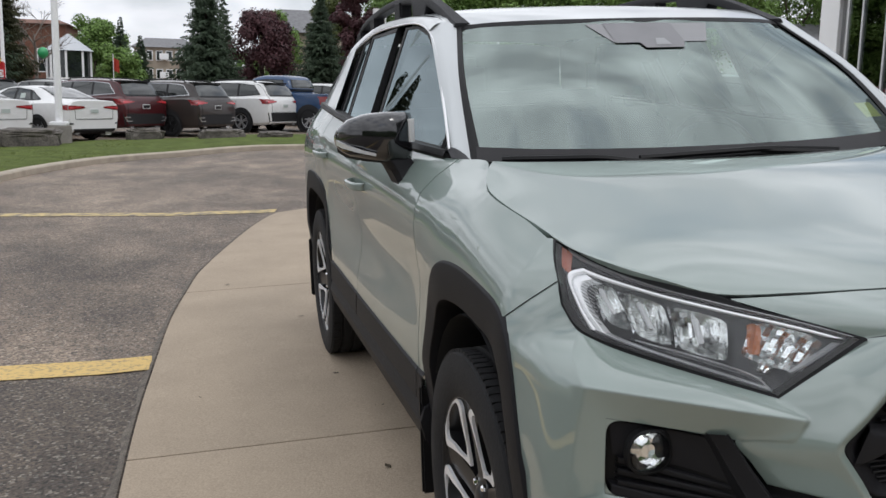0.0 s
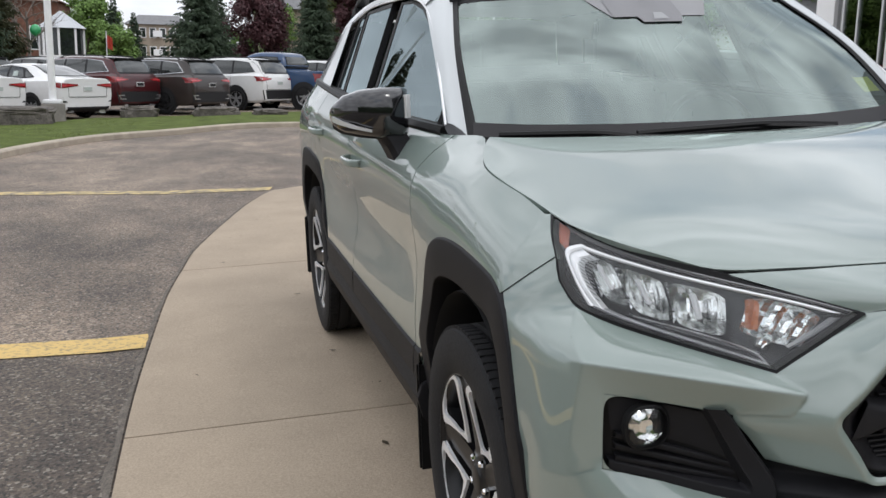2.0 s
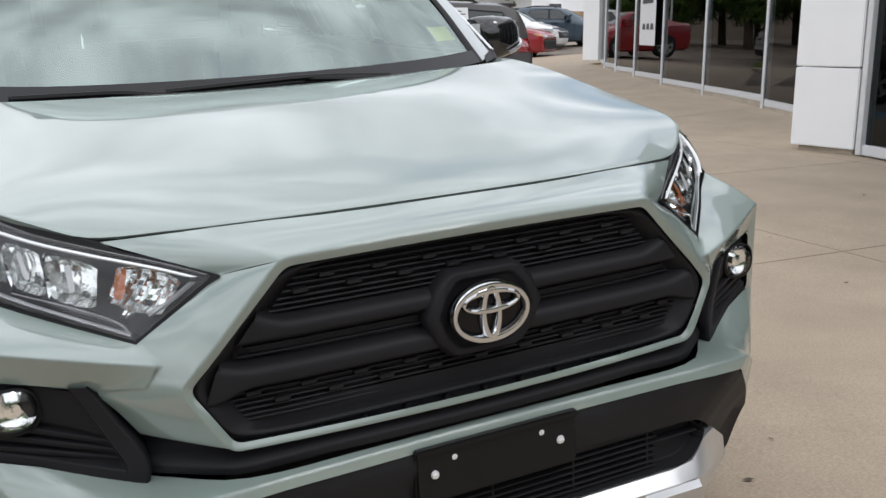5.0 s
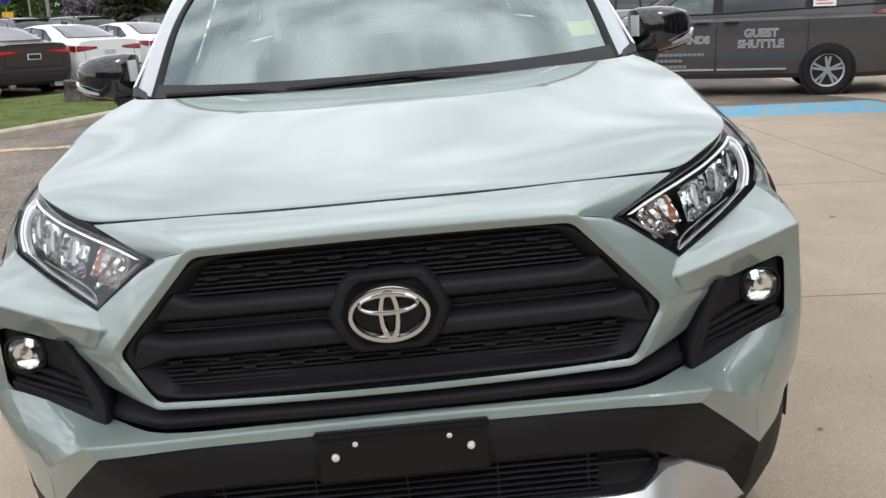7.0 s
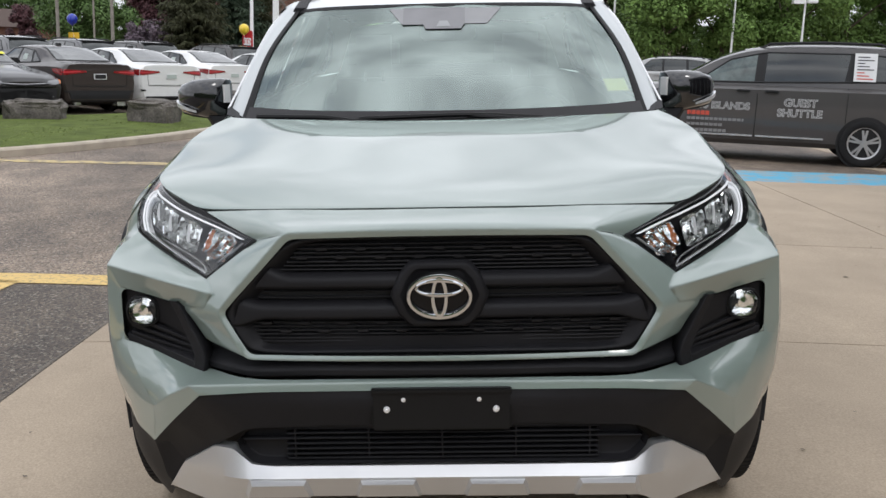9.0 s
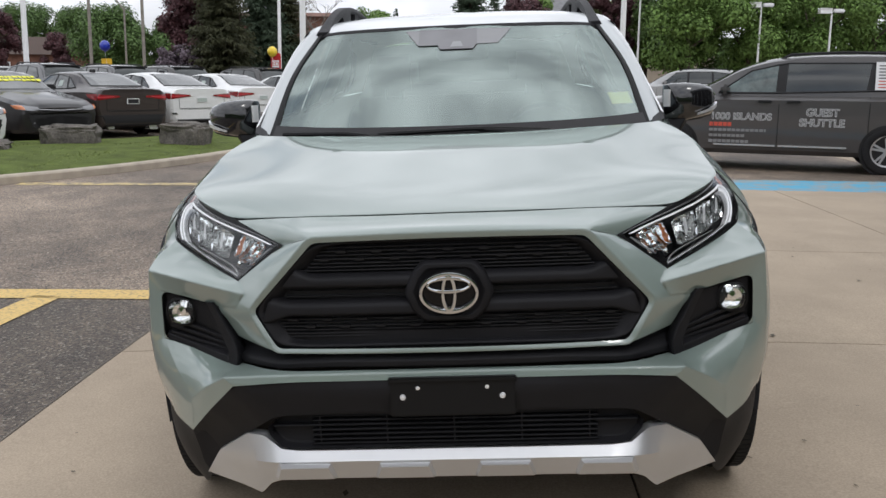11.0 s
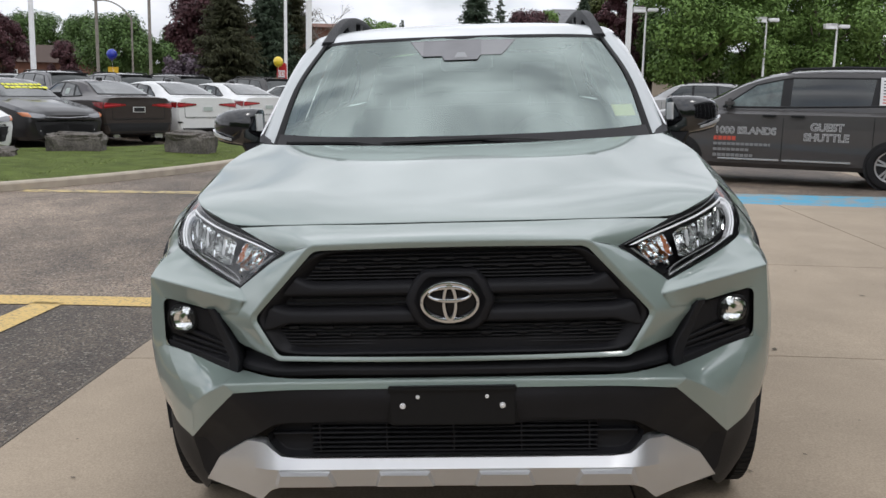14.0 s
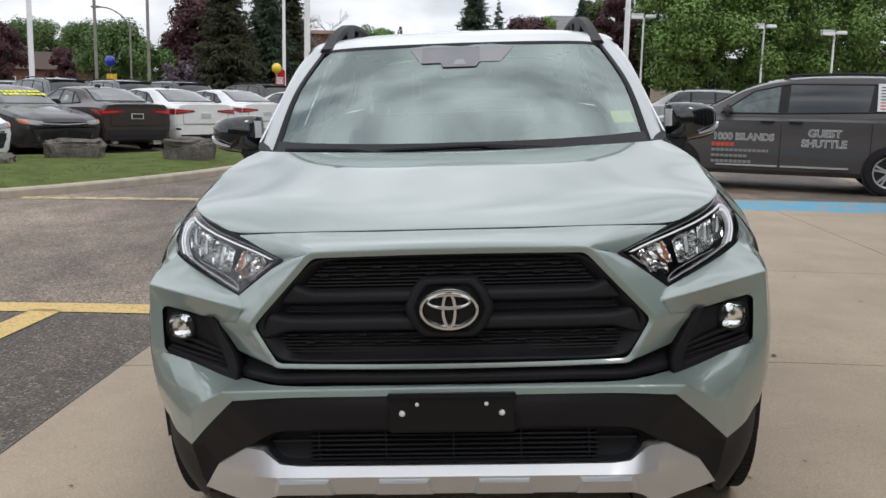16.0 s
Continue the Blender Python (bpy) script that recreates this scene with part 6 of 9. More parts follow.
WINDOWS = (
    ("front_window", ((1.565, 1.168), (1.565, 1.215), (1.70, 1.300), (1.94, 1.446), (2.11, 1.512), (2.31, 1.545), (2.492, 1.552), (2.40, 1.182)), doors_f),
    ("corner_window", ((1.490, 1.160), (1.540, 1.196), (1.542, 1.166)), doors_f),
    ("rear_window", ((2.60, 1.190), (2.70, 1.556), (3.20, 1.552), (3.10, 1.215)), doors_r),
    ("fixed_window", ((3.15, 1.220), (3.255, 1.548), (3.37, 1.535), (3.32, 1.228)), doors_r),
    ("quarter_window", ((3.40, 1.235), (3.45, 1.50), (3.72, 1.46), (4.00, 1.34), (3.93, 1.26)), hero),
)
for nm, o, par in WINDOWS:
    def pane(o=o):
        bm = bmesh.new()
        bm.faces.new([bm.verts.new((glass_x(y, z), y, z)) for y, z in o])
        return facing(bm, (1, 0, 0.1))
    def frame_strip(o=o):
        bm = bmesh.new()
        c = [(sum(p[0] for p in o) / len(o)), (sum(p[1] for p in o) / len(o))]
        def grow(p, d):
            v = Vector((p[0] - c[0], p[1] - c[1]))
            return (p[0] + v.x / v.length * d, p[1] + v.y / v.length * d)
        a = [grow(p, -0.004) for p in o]
        b = [grow(p, 0.018) for p in o]
        grid_faces(bm, [[(glass_x(y, z) + 0.002, y, z) for y, z in a], [(glass_x(y, z) + 0.006, y, z) for y, z in b], [(glass_x(y, z) - 0.02, y, z) for y, z in b]], close=True)
        return facing(bm, (1, 0, 0.1))
    gl = pair(nm, pane, SIDE_GLASS, par, "tinted side window", angle=0)
    pair("window_frame", frame_strip, TRIM_DARK, par, "black window frame")


def chrome_line():
    bm = bmesh.new()
    pts = [(1.478, 1.166), (1.675, 1.304), (1.915, 1.456), (2.095, 1.526), (2.31, 1.561), (2.62, 1.575), (3.15, 1.574), (3.42, 1.540), (3.75, 1.485)]
    tube(bm, spline([(glass_x(y, z) + 0.010, y, z) for y, z in pts], 40), 0.004, 6)
    return bm


pair("window_trim", chrome_line, MACHINED, hero, "thin bright window trim")


def belt():
    bm = bmesh.new()
    grid_faces(bm, [[(side_x(y, top_z(y)) + dx, y, top_z(y) + dz) for dx, dz in ((0.004, -0.004), (0.008, 0.006), (0.0, 0.022), (-0.03, 0.024))] for y in [1.49 + 2.6 * i / 26 for i in range(27)]])
    return facing(bm, (1, 0, 0.5))


pair("belt_moulding", belt, TRIM_DARK, hero, "black belt moulding")


def roof_rail():
    bm = bmesh.new()
    pts = [(0.588, 1.995, 1.530), (0.588, 2.10, 1.562), (0.586, 2.25, 1.608), (0.582, 2.45, 1.655), (0.580, 2.70, 1.682), (0.584, 3.1, 1.690), (0.585, 3.5, 1.672), (0.582, 3.85, 1.638), (0.585, 4.02, 1.580)]
    c = spline(pts, 48)
    rows = []
    for p in c:
        roof = 1.520 + 0.07 * clamp((p.y - 2.0) / 0.5, 0, 1)
        leg = p.y < 2.15 or 2.44 < p.y < 2.64
        low = roof - p.z if leg else -0.018
        w = 0.026 + 0.008 * clamp((2.2 - p.y) / 0.2, 0, 1)
        rows.append([p + Vector((a * w, 0, b)) for a, b in ((-1.1 if leg else -0.9, low), (-1.0, -0.006), (-0.7, 0.012), (0.7, 0.012), (1.0, -0.006), (1.1 if leg else 0.9, low))])
    vs = grid_faces(bm, rows, close=True)
    for r in (vs[0], vs[-1]):
        bm.faces.new(r)
    for y0, y1, z in ((2.86, 2.98, 1.690), (3.45, 3.56, 1.668), (3.84, 3.96, 1.62)):
        box(bm, 0.560, 0.612, y0, y1, 1.55, z, 0.008)
    bmesh.ops.recalc_face_normals(bm, faces=bm.faces)
    return bm


pair("roof_rail", roof_rail, TRIM, hero, "black raised roof rail", angle=45)


def tailgate():
    bm = bmesh.new()
    cs = [[(x, y, z) for x, y, z in c] for c in (
        [(0, 4.20, 1.56), (0.4, 4.18, 1.55), (0.61, 4.15, 1.53)], [(0, 4.42, 1.25), (0.45, 4.40, 1.25), (0.74, 4.45, 1.25)], [(0, 4.52, 1.0), (0.5, 4.50, 1.0), (0.86, 4.45, 1.03)], [(0, 4.56, 0.6), (0.5, 4.54, 0.6), (0.87, 4.45, 0.6)], [(0, 4.52, 0.32), (0.5, 4.50, 0.32), (0.86, 4.45, 0.40)])]
    loft(bm, cs, 10, 14)
    facing(bm, (0, 1, 0.2))
    return mirrored(bm)


part("tailgate", tailgate(), PAINT, hero, "grey-green tailgate and rear bumper")


def rear_pillar():
    bm = bmesh.new()
    coons(bm, [(0.828, 3.42, 1.225), (0.81, 3.9, 1.235), (0.74, 4.45, 1.25)], [(0.70, 3.45, 1.53), (0.69, 3.8, 1.50), (0.61, 4.16, 1.53)], [(0.828, 3.42, 1.225), (0.70, 3.45, 1.53)], [(0.74, 4.45, 1.25), (0.61, 4.16, 1.53)], 10, 8)
    return facing(bm, (1, 0, 0.2))


pair("rear_pillar", rear_pillar, WHITE_PAINT, hero, "white rear pillar")

# mirrors
def mirror_cap():
    bm = bmesh.new()
    rows = []
    st = ((0.835, 1.715, 1.772, 1.128, 1.262), (0.86, 1.672, 1.80, 1.118, 1.268), (0.92, 1.660, 1.82, 1.122, 1.268), (0.98, 1.680, 1.83, 1.132, 1.262), (1.025, 1.715, 1.835, 1.142, 1.246), (1.048, 1.755, 1.835, 1.158, 1.222), (1.056, 1.79, 1.833, 1.172, 1.205))
    for x, y0, y1, z0, z1 in st:
        zc = (z0 + z1) / 2
        h = (z1 - z0) / 2
        row = []
        for k in range(18):
            a = 2 * math.pi * k / 18
            c, s = math.cos(a), math.sin(a)
            c = math.copysign(abs(c) ** 0.62, c)
            s = math.copysign(abs(s) ** 0.62, s)
            row.append((x, (y0 + y1) / 2 - c * (y1 - y0) / 2, zc + s * h + 0.008 * c * s))
        rows.append(row)
    vs = grid_faces(bm, rows, close=True)
    bm.faces.new(vs[0])
    bm.faces.new(vs[-1])
    bmesh.ops.recalc_face_normals(bm, faces=bm.faces)
    return bm


mirrors = pair("door_mirror", mirror_cap, BLACK_GLOSS, hero, "gloss black door mirror", angle=50)


def mirror_base():
    bm = bmesh.new()
    c = spline([(0.885, 1.74, 1.128), (0.862, 1.735, 1.085), (0.848, 1.714, 1.036), (0.856, 1.702, 0.984)], 12)
    rows = []
    for i, p in enumerate(c):
        w = 0.050 - 0.008 * i / 11
        rows.append([p + Vector((dx * 0.9, dy, 0)) for dx, dy in ((-w, 0.055), (-w * 0.9, -0.050), (w * 0.55, -0.062), (w * 0.95, -0.040), (w, 0.055))])
    vs = grid_faces(bm, rows, close=True)
    for r in (vs[0], vs[-1]):
        bm.faces.new(r)
    # underside tray of the mirror head
    g = [[(x, y0, z), (x, y0 + 0.03, z - 0.022), (x, 1.81, z - 0.02), (x, 1.825, z)] for x, y0, z in ((0.845, 1.70, 1.135), (0.90, 1.672, 1.136), (0.98, 1.688, 1.146), (1.03, 1.73, 1.156), (1.05, 1.77, 1.17))]
    grid_faces(bm, g)
    bmesh.ops.recalc_face_normals(bm, faces=bm.faces)
    return bm


pair("mirror_arm", mirror_base, TRIM, mirrors, "black mirror arm and tray", angle=35)


def repeater():
    bm = bmesh.new()
    c = spline([(0.955, 1.668, 1.146), (1.0, 1.684, 1.158), (1.04, 1.73, 1.172), (1.057, 1.775, 1.182)], 10)
    grid_faces(bm, [[p + Vector((0.002, -0.005, h)) for h in (-0.004 - 0.006 * i / 9, 0.004 + 0.002 * i / 9)] for i, p in enumerate(c)])
    facing(bm, (0.3, -1, 0.1))
    return flange(bm, 0.008)


pair("repeater", repeater, CHROME_LINE, mirrors, "clear indicator strip")


def sticker_m():
    bm = bmesh.new()
    grid_faces(bm, [[(0.829, 1.708, z), (0.838, 1.693, z), (0.846, 1.682, z)] for z in (1.178, 1.21, 1.246)])
    facing(bm, (-0.5, -1, 0))
    flange(bm, 0.01)
    return bm


pair("label_sticker", sticker_m, material("white_label", (0.75, 0.75, 0.74), 0.6), mirrors, "white paper label")

# scuttle, wipers and cabin
bm = bmesh.new()
grid_faces(bm, [[(x, 1.19 + 0.32 * abs(x) ** 3, 1.104 + 0.02 * abs(x)) for x in [-0.74 + 1.48 * i / 16 for i in range(17)]], [(x, 1.32 + 0.26 * x * x, 1.108 + 0.02 * abs(x)) for x in [-0.74 + 1.48 * i / 16 for i in range(17)]]])
part("scuttle", facing(bm, (0, 0, 1)), TRIM_DARK, hero, "black scuttle panel under the windscreen")
for pts in ([(-0.66, 1.385, 1.135), (-0.50, 1.335, 1.134), (-0.40, 1.305, 1.132), (-0.30, 1.292, 1.118)], [(-0.29, 1.30, 1.127), (-0.05, 1.285, 1.134), (0.10, 1.285, 1.136), (0.34, 1.300, 1.122)]):
    bm = bmesh.new()
    c = spline(pts, 18)
    tube(bm, [p + Vector((0, -0.004, 0.004)) for p in c], 0.009, 6)
    tube(bm, [p + Vector((0, 0.006, -0.010)) for p in c], 0.004, 4)
    k = c[10]
    tube(bm, [k, k + Vector((0.10, -0.02, -0.006)), k + Vector((0.22, -0.04, -0.014))], 0.008, 6)
    part("wiper", bm, TRIM_DARK, hero, "black windscreen wiper")

INTERIOR = material("grey_interior", (0.10, 0.10, 0.098), 0.7, vary=0.1)
DASH = material("dark_dashboard", (0.022, 0.021, 0.022), 0.6, vary=0.15, bump=0.1, bump_scale=300)
bm = bmesh.new()
loft(bm, [[(-0.72, 1.42, 1.108), (0, 1.31, 1.10), (0.72, 1.42, 1.108)], [(-0.72, 1.62, 1.105), (0, 1.56, 1.11), (0.72, 1.62, 1.105)], [(-0.72, 1.80, 1.07), (0, 1.76, 1.08), (0.72, 1.80, 1.07)], [(-0.72, 1.84, 0.80), (0, 1.80, 0.80), (0.72, 1.84, 0.80)]], 14, 12)
part("dashboard", facing(bm, (0, 0, 1)), DASH, hero, "dark dashboard under the windscreen")
for x in (-0.37, 0.37):
    bm = bmesh.new()
    box(bm, x - 0.25, x + 0.25, 2.25, 2.75, 0.62, 0.80, 0.06)
    box(bm, x - 0.24, x + 0.24, 2.66, 2.82, 0.74, 1.24, 0.06, Matrix.Translation((0, 2.7, 0.74)) @ Matrix.Rotation(radians(-14), 4, "X") @ Matrix.Translation((0, -2.7, -0.74)))
    seat = part("seat", bm, INTERIOR, hero, "grey front seat")
    bm = bmesh.new()
    box(bm, x - 0.13, x + 0.13, 2.84, 2.94, 1.27, 1.45, 0.04)
    hr = part("head_restraint", bm, INTERIOR, seat)
    for dx in (-0.045, 0.045):
        bm = bmesh.new()
        tube(bm, [(x + dx, 2.87, 1.20), (x + dx, 2.89, 1.30)], 0.006, 6)
        part("post", bm, CHROME, seat)
bm = bmesh.new()
box(bm, -0.62, 0.62, 3.25, 3.40, 0.70, 1.30, 0.07)
part("rear_seat", bm, INTERIOR, hero, "grey rear seat back")
bm = bmesh.new()
c = [(0.37 + 0.185 * math.cos(a), 2.02 + 0.06 * math.sin(a), 1.02 + 0.175 * math.sin(a)) for a in [6.28319 * i / 28 for i in range(29)]]
tube(bm, c, 0.014, 8)
tube(bm, [(0.19, 2.02, 1.02), (0.55, 2.02, 1.02)], 0.02, 6)
part("steering_wheel", bm, DASH, hero, "black steering wheel")
bm = screen()
glass_tree = BVHTree.FromBMesh(bm)
bm.free()


def on_glass(x, z, lift=0.004):
    hit, nor, _, _ = glass_tree.ray_cast(Vector((x, 0, z)), Vector((0, 1, 0)))
    return hit + (nor if nor.y < 0 else -nor) * lift


def glass_patch(x0, x1, z0, z1, t0, t1, lift):
    """A patch on the windscreen, x0 to x1 along its foot, widening by t0 and t1 upwards."""
    bm = bmesh.new()
    grid_faces(bm, [[on_glass(x0 + (x1 - x0) * i / 10 + (t0 * (1 - i / 10) + t1 * i / 10) * k / 5, z0 + (z1 - z0) * k / 5, lift) for i in range(11)] for k in range(6)])
    return facing(bm, (0, -1, 0.5))


# patches lie outside the glass; its reflection over them is put into their greys
part("dotted_band", glass_patch(-0.160, 0.166, 1.458, 1.522, -0.055, 0.060, 0.002), material("dotted_print", (0.25, 0.25, 0.255), 0.4, spec=0.3, vary=0.05), hero, "grey dotted print at the windscreen's head")
POD = material("pod_reflection_grey", (0.20, 0.198, 0.205), 0.4, spec=0.3, vary=0.08)
pod = part("camera_pod", glass_patch(-0.157, 0.082, 1.455, 1.522, 0.0, 0.0, 0.004), POD, hero, "sensor pod laid on the windscreen, greyed for the glass's reflection")
part("pod_lobe", glass_patch(-0.068, 0.066, 1.437, 1.458, -0.012, 0.014, 0.0045), POD, pod)
part("pod_window", glass_patch(-0.028, 0.026, 1.445, 1.467, 0.013, -0.011, 0.006), material("pod_window_grey", (0.27, 0.275, 0.28), 0.3), pod, "pale camera window")
bm = bmesh.new()
box(bm, -0.10, 0.13, 2.0, 2.03, 1.40, 1.465, 0.012)
part("inner_mirror", bm, DASH, hero, "dark interior mirror")
bm = bmesh.new()
box(bm, -0.70, 0.70, 0.50, 4.30, 0.28, 0.40, 0.0)
box(bm, -0.40, 0.40, 0.34, 0.60, 0.30, 0.90, 0.0)
box(bm, -0.55, 0.55, 0.62, 1.24, 0.30, 0.98, 0.0)
part("chassis", bm, VOID, hero, "dark underbody and engine bay")
bm = bmesh.new()
grid_faces(bm, [[(x, y, 1.52 + 0.05 * (y > 2.1) - 0.02 * abs(x)) for x in (-0.6, 0, 0.6)] for y in (2.02, 2.3, 3.2, 4.1)])
part("headlining", bm, material("pale_headlining", (0.32, 0.31, 0.29), 0.9), hero, "pale headlining")
bm = bmesh.new()
grid_faces(bm, [[on_glass(0.632 - 0.25 * (z - 1.23) + u, z, -0.006) for u in (-0.042, 0, 0.042)] for z in (1.208, 1.23, 1.252)])
part("sticker", facing(bm, (0, -1, 0.3)), material("yellow_sticker", (0.66, 0.64, 0.14), 0.6, vary=0.08, scale=30), hero, "yellow paper sticker on the windscreen")


def ease_nose(ob, extra=0.0):
    for v in ob.data.vertices:
        v.co = eased(v.co, extra)


for ob in hero.children_recursive:
    kind_of = ob.name.split(".")[0]
    if kind_of in ("front_bumper", "grille_opening"):
        ease_nose(ob)
    elif kind_of in ("emblem_boss", "emblem_plate", "emblem_ring", "emblem_oval", "emblem_bow"):
        ease_nose(ob, 0.008)
    elif kind_of in ("skid_plate", "skid_pad"):
        ease_nose(ob, -0.050)
    elif kind_of in ("plate_bracket", "bolt", "slot"):
        ease_nose(ob, 0.036)

# ---- parked cars ----
# side view of each kind as (height, nose, tail, half width) levels; the outline at each height is a rounded plan
LEVELS = {
    "pickup": [(0.38, -2.5, 2.60, 0.86), (0.45, -2.85, 2.85, 0.98), (0.62, -2.92, 2.92, 1.0), (0.90, -2.92, 2.92, 1.01), (1.05, -2.85, 2.91, 1.01), (1.15, -2.4, 2.90, 1.0), (1.22, -1.7, 2.90, 0.985), (1.28, -1.38, 2.88, 0.96), (1.30, -1.34, 1.10, 0.945), (1.45, -1.15, 1.06, 0.90), (1.62, -0.92, 1.0, 0.845), (1.76, -0.68, 0.92, 0.79), (1.84, -0.45, 0.82, 0.73), (1.885, -0.2, 0.65, 0.62), (1.90, 0.05, 0.4, 0.3)],
    "hatch": [(0.18, -1.9, 1.95, 0.76), (0.25, -2.1, 2.08, 0.84), (0.45, -2.16, 2.15, 0.875), (0.68, -2.12, 2.15, 0.88), (0.80, -1.9, 2.12, 0.88), (0.90, -1.5, 2.10, 0.872), (0.97, -1.25, 2.06, 0.85), (1.05, -1.10, 1.98, 0.81), (1.20, -0.85, 1.80, 0.75), (1.34, -0.55, 1.58, 0.69), (1.42, -0.28, 1.4, 0.63), (1.46, 0.0, 1.1, 0.5), (1.472, 0.3, 0.7, 0.25)],
}
# glass and lamps as corners on the side (y, z) or on the ends (x, z)
FITTINGS = {
    "sedan": dict(ax=(-1.45, 1.37), r=0.335, side=(((-0.52, 1.015), (0.38, 1.035), (0.36, 1.365), (0.00, 1.335)), ((0.46, 1.035), (1.02, 1.055), (0.86, 1.335), (0.44, 1.365)), ((1.09, 1.06), (1.36, 1.085), (1.22, 1.16), (0.96, 1.30))),
        screen=((-0.64, 1.05), (0.64, 1.05), (0.50, 1.375), (-0.50, 1.375)), back=((-0.62, 1.13), (0.62, 1.13), (0.49, 1.385), (-0.49, 1.385)), tail=((0.32, 0.885), (0.88, 0.82), (0.88, 0.955), (0.34, 0.925)), tail_side=((2.16, 0.87), (2.41, 0.82), (2.41, 0.955), (2.06, 0.955)),
        head=((0.42, 0.62), (0.84, 0.66), (0.88, 0.76), (0.50, 0.71)), valance=((-0.66, 0.20), (0.66, 0.20), (0.72, 0.34), (-0.72, 0.34)), plate=0.80, lid=(0.66, 0.60, 0.96), doors=((-0.75, 0.36), (0.42, 0.30), (1.22, 0.55)), belt=1.0, handle=0.90),
    "suv": dict(ax=(-1.42, 1.37), r=0.375, side=(((-0.62, 1.165), (0.25, 1.175), (0.24, 1.595), (-0.16, 1.56)), ((0.33, 1.175), (1.12, 1.19), (1.08, 1.60), (0.32, 1.60)), ((1.20, 1.195), (2.02, 1.26), (1.72, 1.55), (1.16, 1.60))),
        screen=((-0.72, 1.16), (0.72, 1.16), (0.58, 1.60), (-0.58, 1.60)), back=((-0.70, 1.24), (0.70, 1.24), (0.62, 1.56), (-0.62, 1.56)), tail=((0.48, 1.015), (0.93, 0.955), (0.93, 1.10), (0.44, 1.055)), tail_side=((2.26, 0.965), (2.41, 0.955), (2.41, 1.10), (2.08, 1.12)),
        head=((0.46, 0.84), (0.86, 0.86), (0.88, 0.96), (0.5, 0.93)), valance=((-0.80, 0.30), (0.80, 0.30), (0.86, 0.52), (-0.86, 0.52)), plate=0.90, lid=(0.74, 0.70, 1.20), doors=((-0.80, 0.42), (0.29, 0.36), (1.16, 0.62)), belt=1.13, handle=1.03),
    "van": dict(ax=(-1.55, 1.48), r=0.345, side=(((-0.92, 1.145), (-0.10, 1.155), (-0.08, 1.565), (-0.46, 1.475)), ((0.04, 1.16), (1.14, 1.20), (1.20, 1.60), (0.06, 1.59)), ((1.27, 1.205), (2.20, 1.24), (2.10, 1.545), (1.34, 1.60))),
        screen=((-0.74, 1.12), (0.74, 1.12), (0.60, 1.62), (-0.60, 1.62)), back=((-0.72, 1.15), (0.72, 1.15), (0.64, 1.56), (-0.64, 1.56)), tail=((0.62, 0.95), (0.93, 0.95), (0.93, 1.15), (0.66, 1.15)), tail_side=((2.3, 0.95), (2.5, 0.95), (2.5, 1.15), (2.25, 1.15)),
        head=((0.5, 0.72), (0.88, 0.75), (0.9, 0.86), (0.55, 0.82)), valance=((-0.80, 0.28), (0.80, 0.28), (0.85, 0.42), (-0.85, 0.42)), plate=0.85, lid=(0.78, 0.74, 1.12), doors=((-0.98, 0.42), (-0.04, 0.36), (1.20, 0.60)), belt=1.11, handle=1.03),
    "pickup": dict(ax=(-1.85, 1.85), r=0.42, side=(((-0.72, 1.33), (0.02, 1.33), (0.0, 1.74), (-0.34, 1.70)), ((0.10, 1.33), (0.78, 1.34), (0.70, 1.72), (0.08, 1.74))),
        screen=((-0.76, 1.33), (0.76, 1.33), (0.62, 1.76), (-0.62, 1.76)), back=((-0.72, 1.36), (0.72, 1.36), (0.62, 1.74), (-0.62, 1.74)), tail=((0.86, 0.94), (0.97, 0.94), (0.97, 1.20), (0.86, 1.20)), tail_side=((2.86, 0.98), (2.89, 0.98), (2.89, 1.17), (2.86, 1.17)),
        head=((0.6, 0.9), (0.9, 0.9), (0.92, 1.05), (0.6, 1.05)), valance=((-0.9, 0.46), (0.9, 0.46), (0.95, 0.66), (-0.95, 0.66)), plate=0.75, lid=(0.76, 0.76, 1.24), doors=((-0.82, 0.52), (0.06, 0.52), (0.95, 0.60)), belt=1.27, handle=1.15),
    "hatch": dict(ax=(-1.3, 1.3), r=0.32, side=(((-0.55, 1.0), (0.22, 1.01), (0.2, 1.36), (-0.15, 1.34)), ((0.3, 1.01), (1.1, 1.05), (0.95, 1.34), (0.28, 1.37))),
        screen=((-0.6, 1.02), (0.6, 1.02), (0.5, 1.38), (-0.5, 1.38)), back=((-0.58, 1.06), (0.58, 1.06), (0.5, 1.36), (-0.5, 1.36)), tail=((0.5, 0.82), (0.84, 0.82), (0.84, 1.0), (0.55, 0.98)), tail_side=((1.85, 0.84), (2.1, 0.84), (2.1, 1.0), (1.8, 1.0)),
        head=((0.45, 0.64), (0.8, 0.68), (0.83, 0.78), (0.5, 0.74)), valance=((-0.66, 0.22), (0.66, 0.22), (0.7, 0.38), (-0.7, 0.38)), plate=0.72, lid=(0.66, 0.6, 1.02), doors=((-0.7, 0.36), (0.25, 0.32), (1.1, 0.55)), belt=0.98, handle=0.88),
}
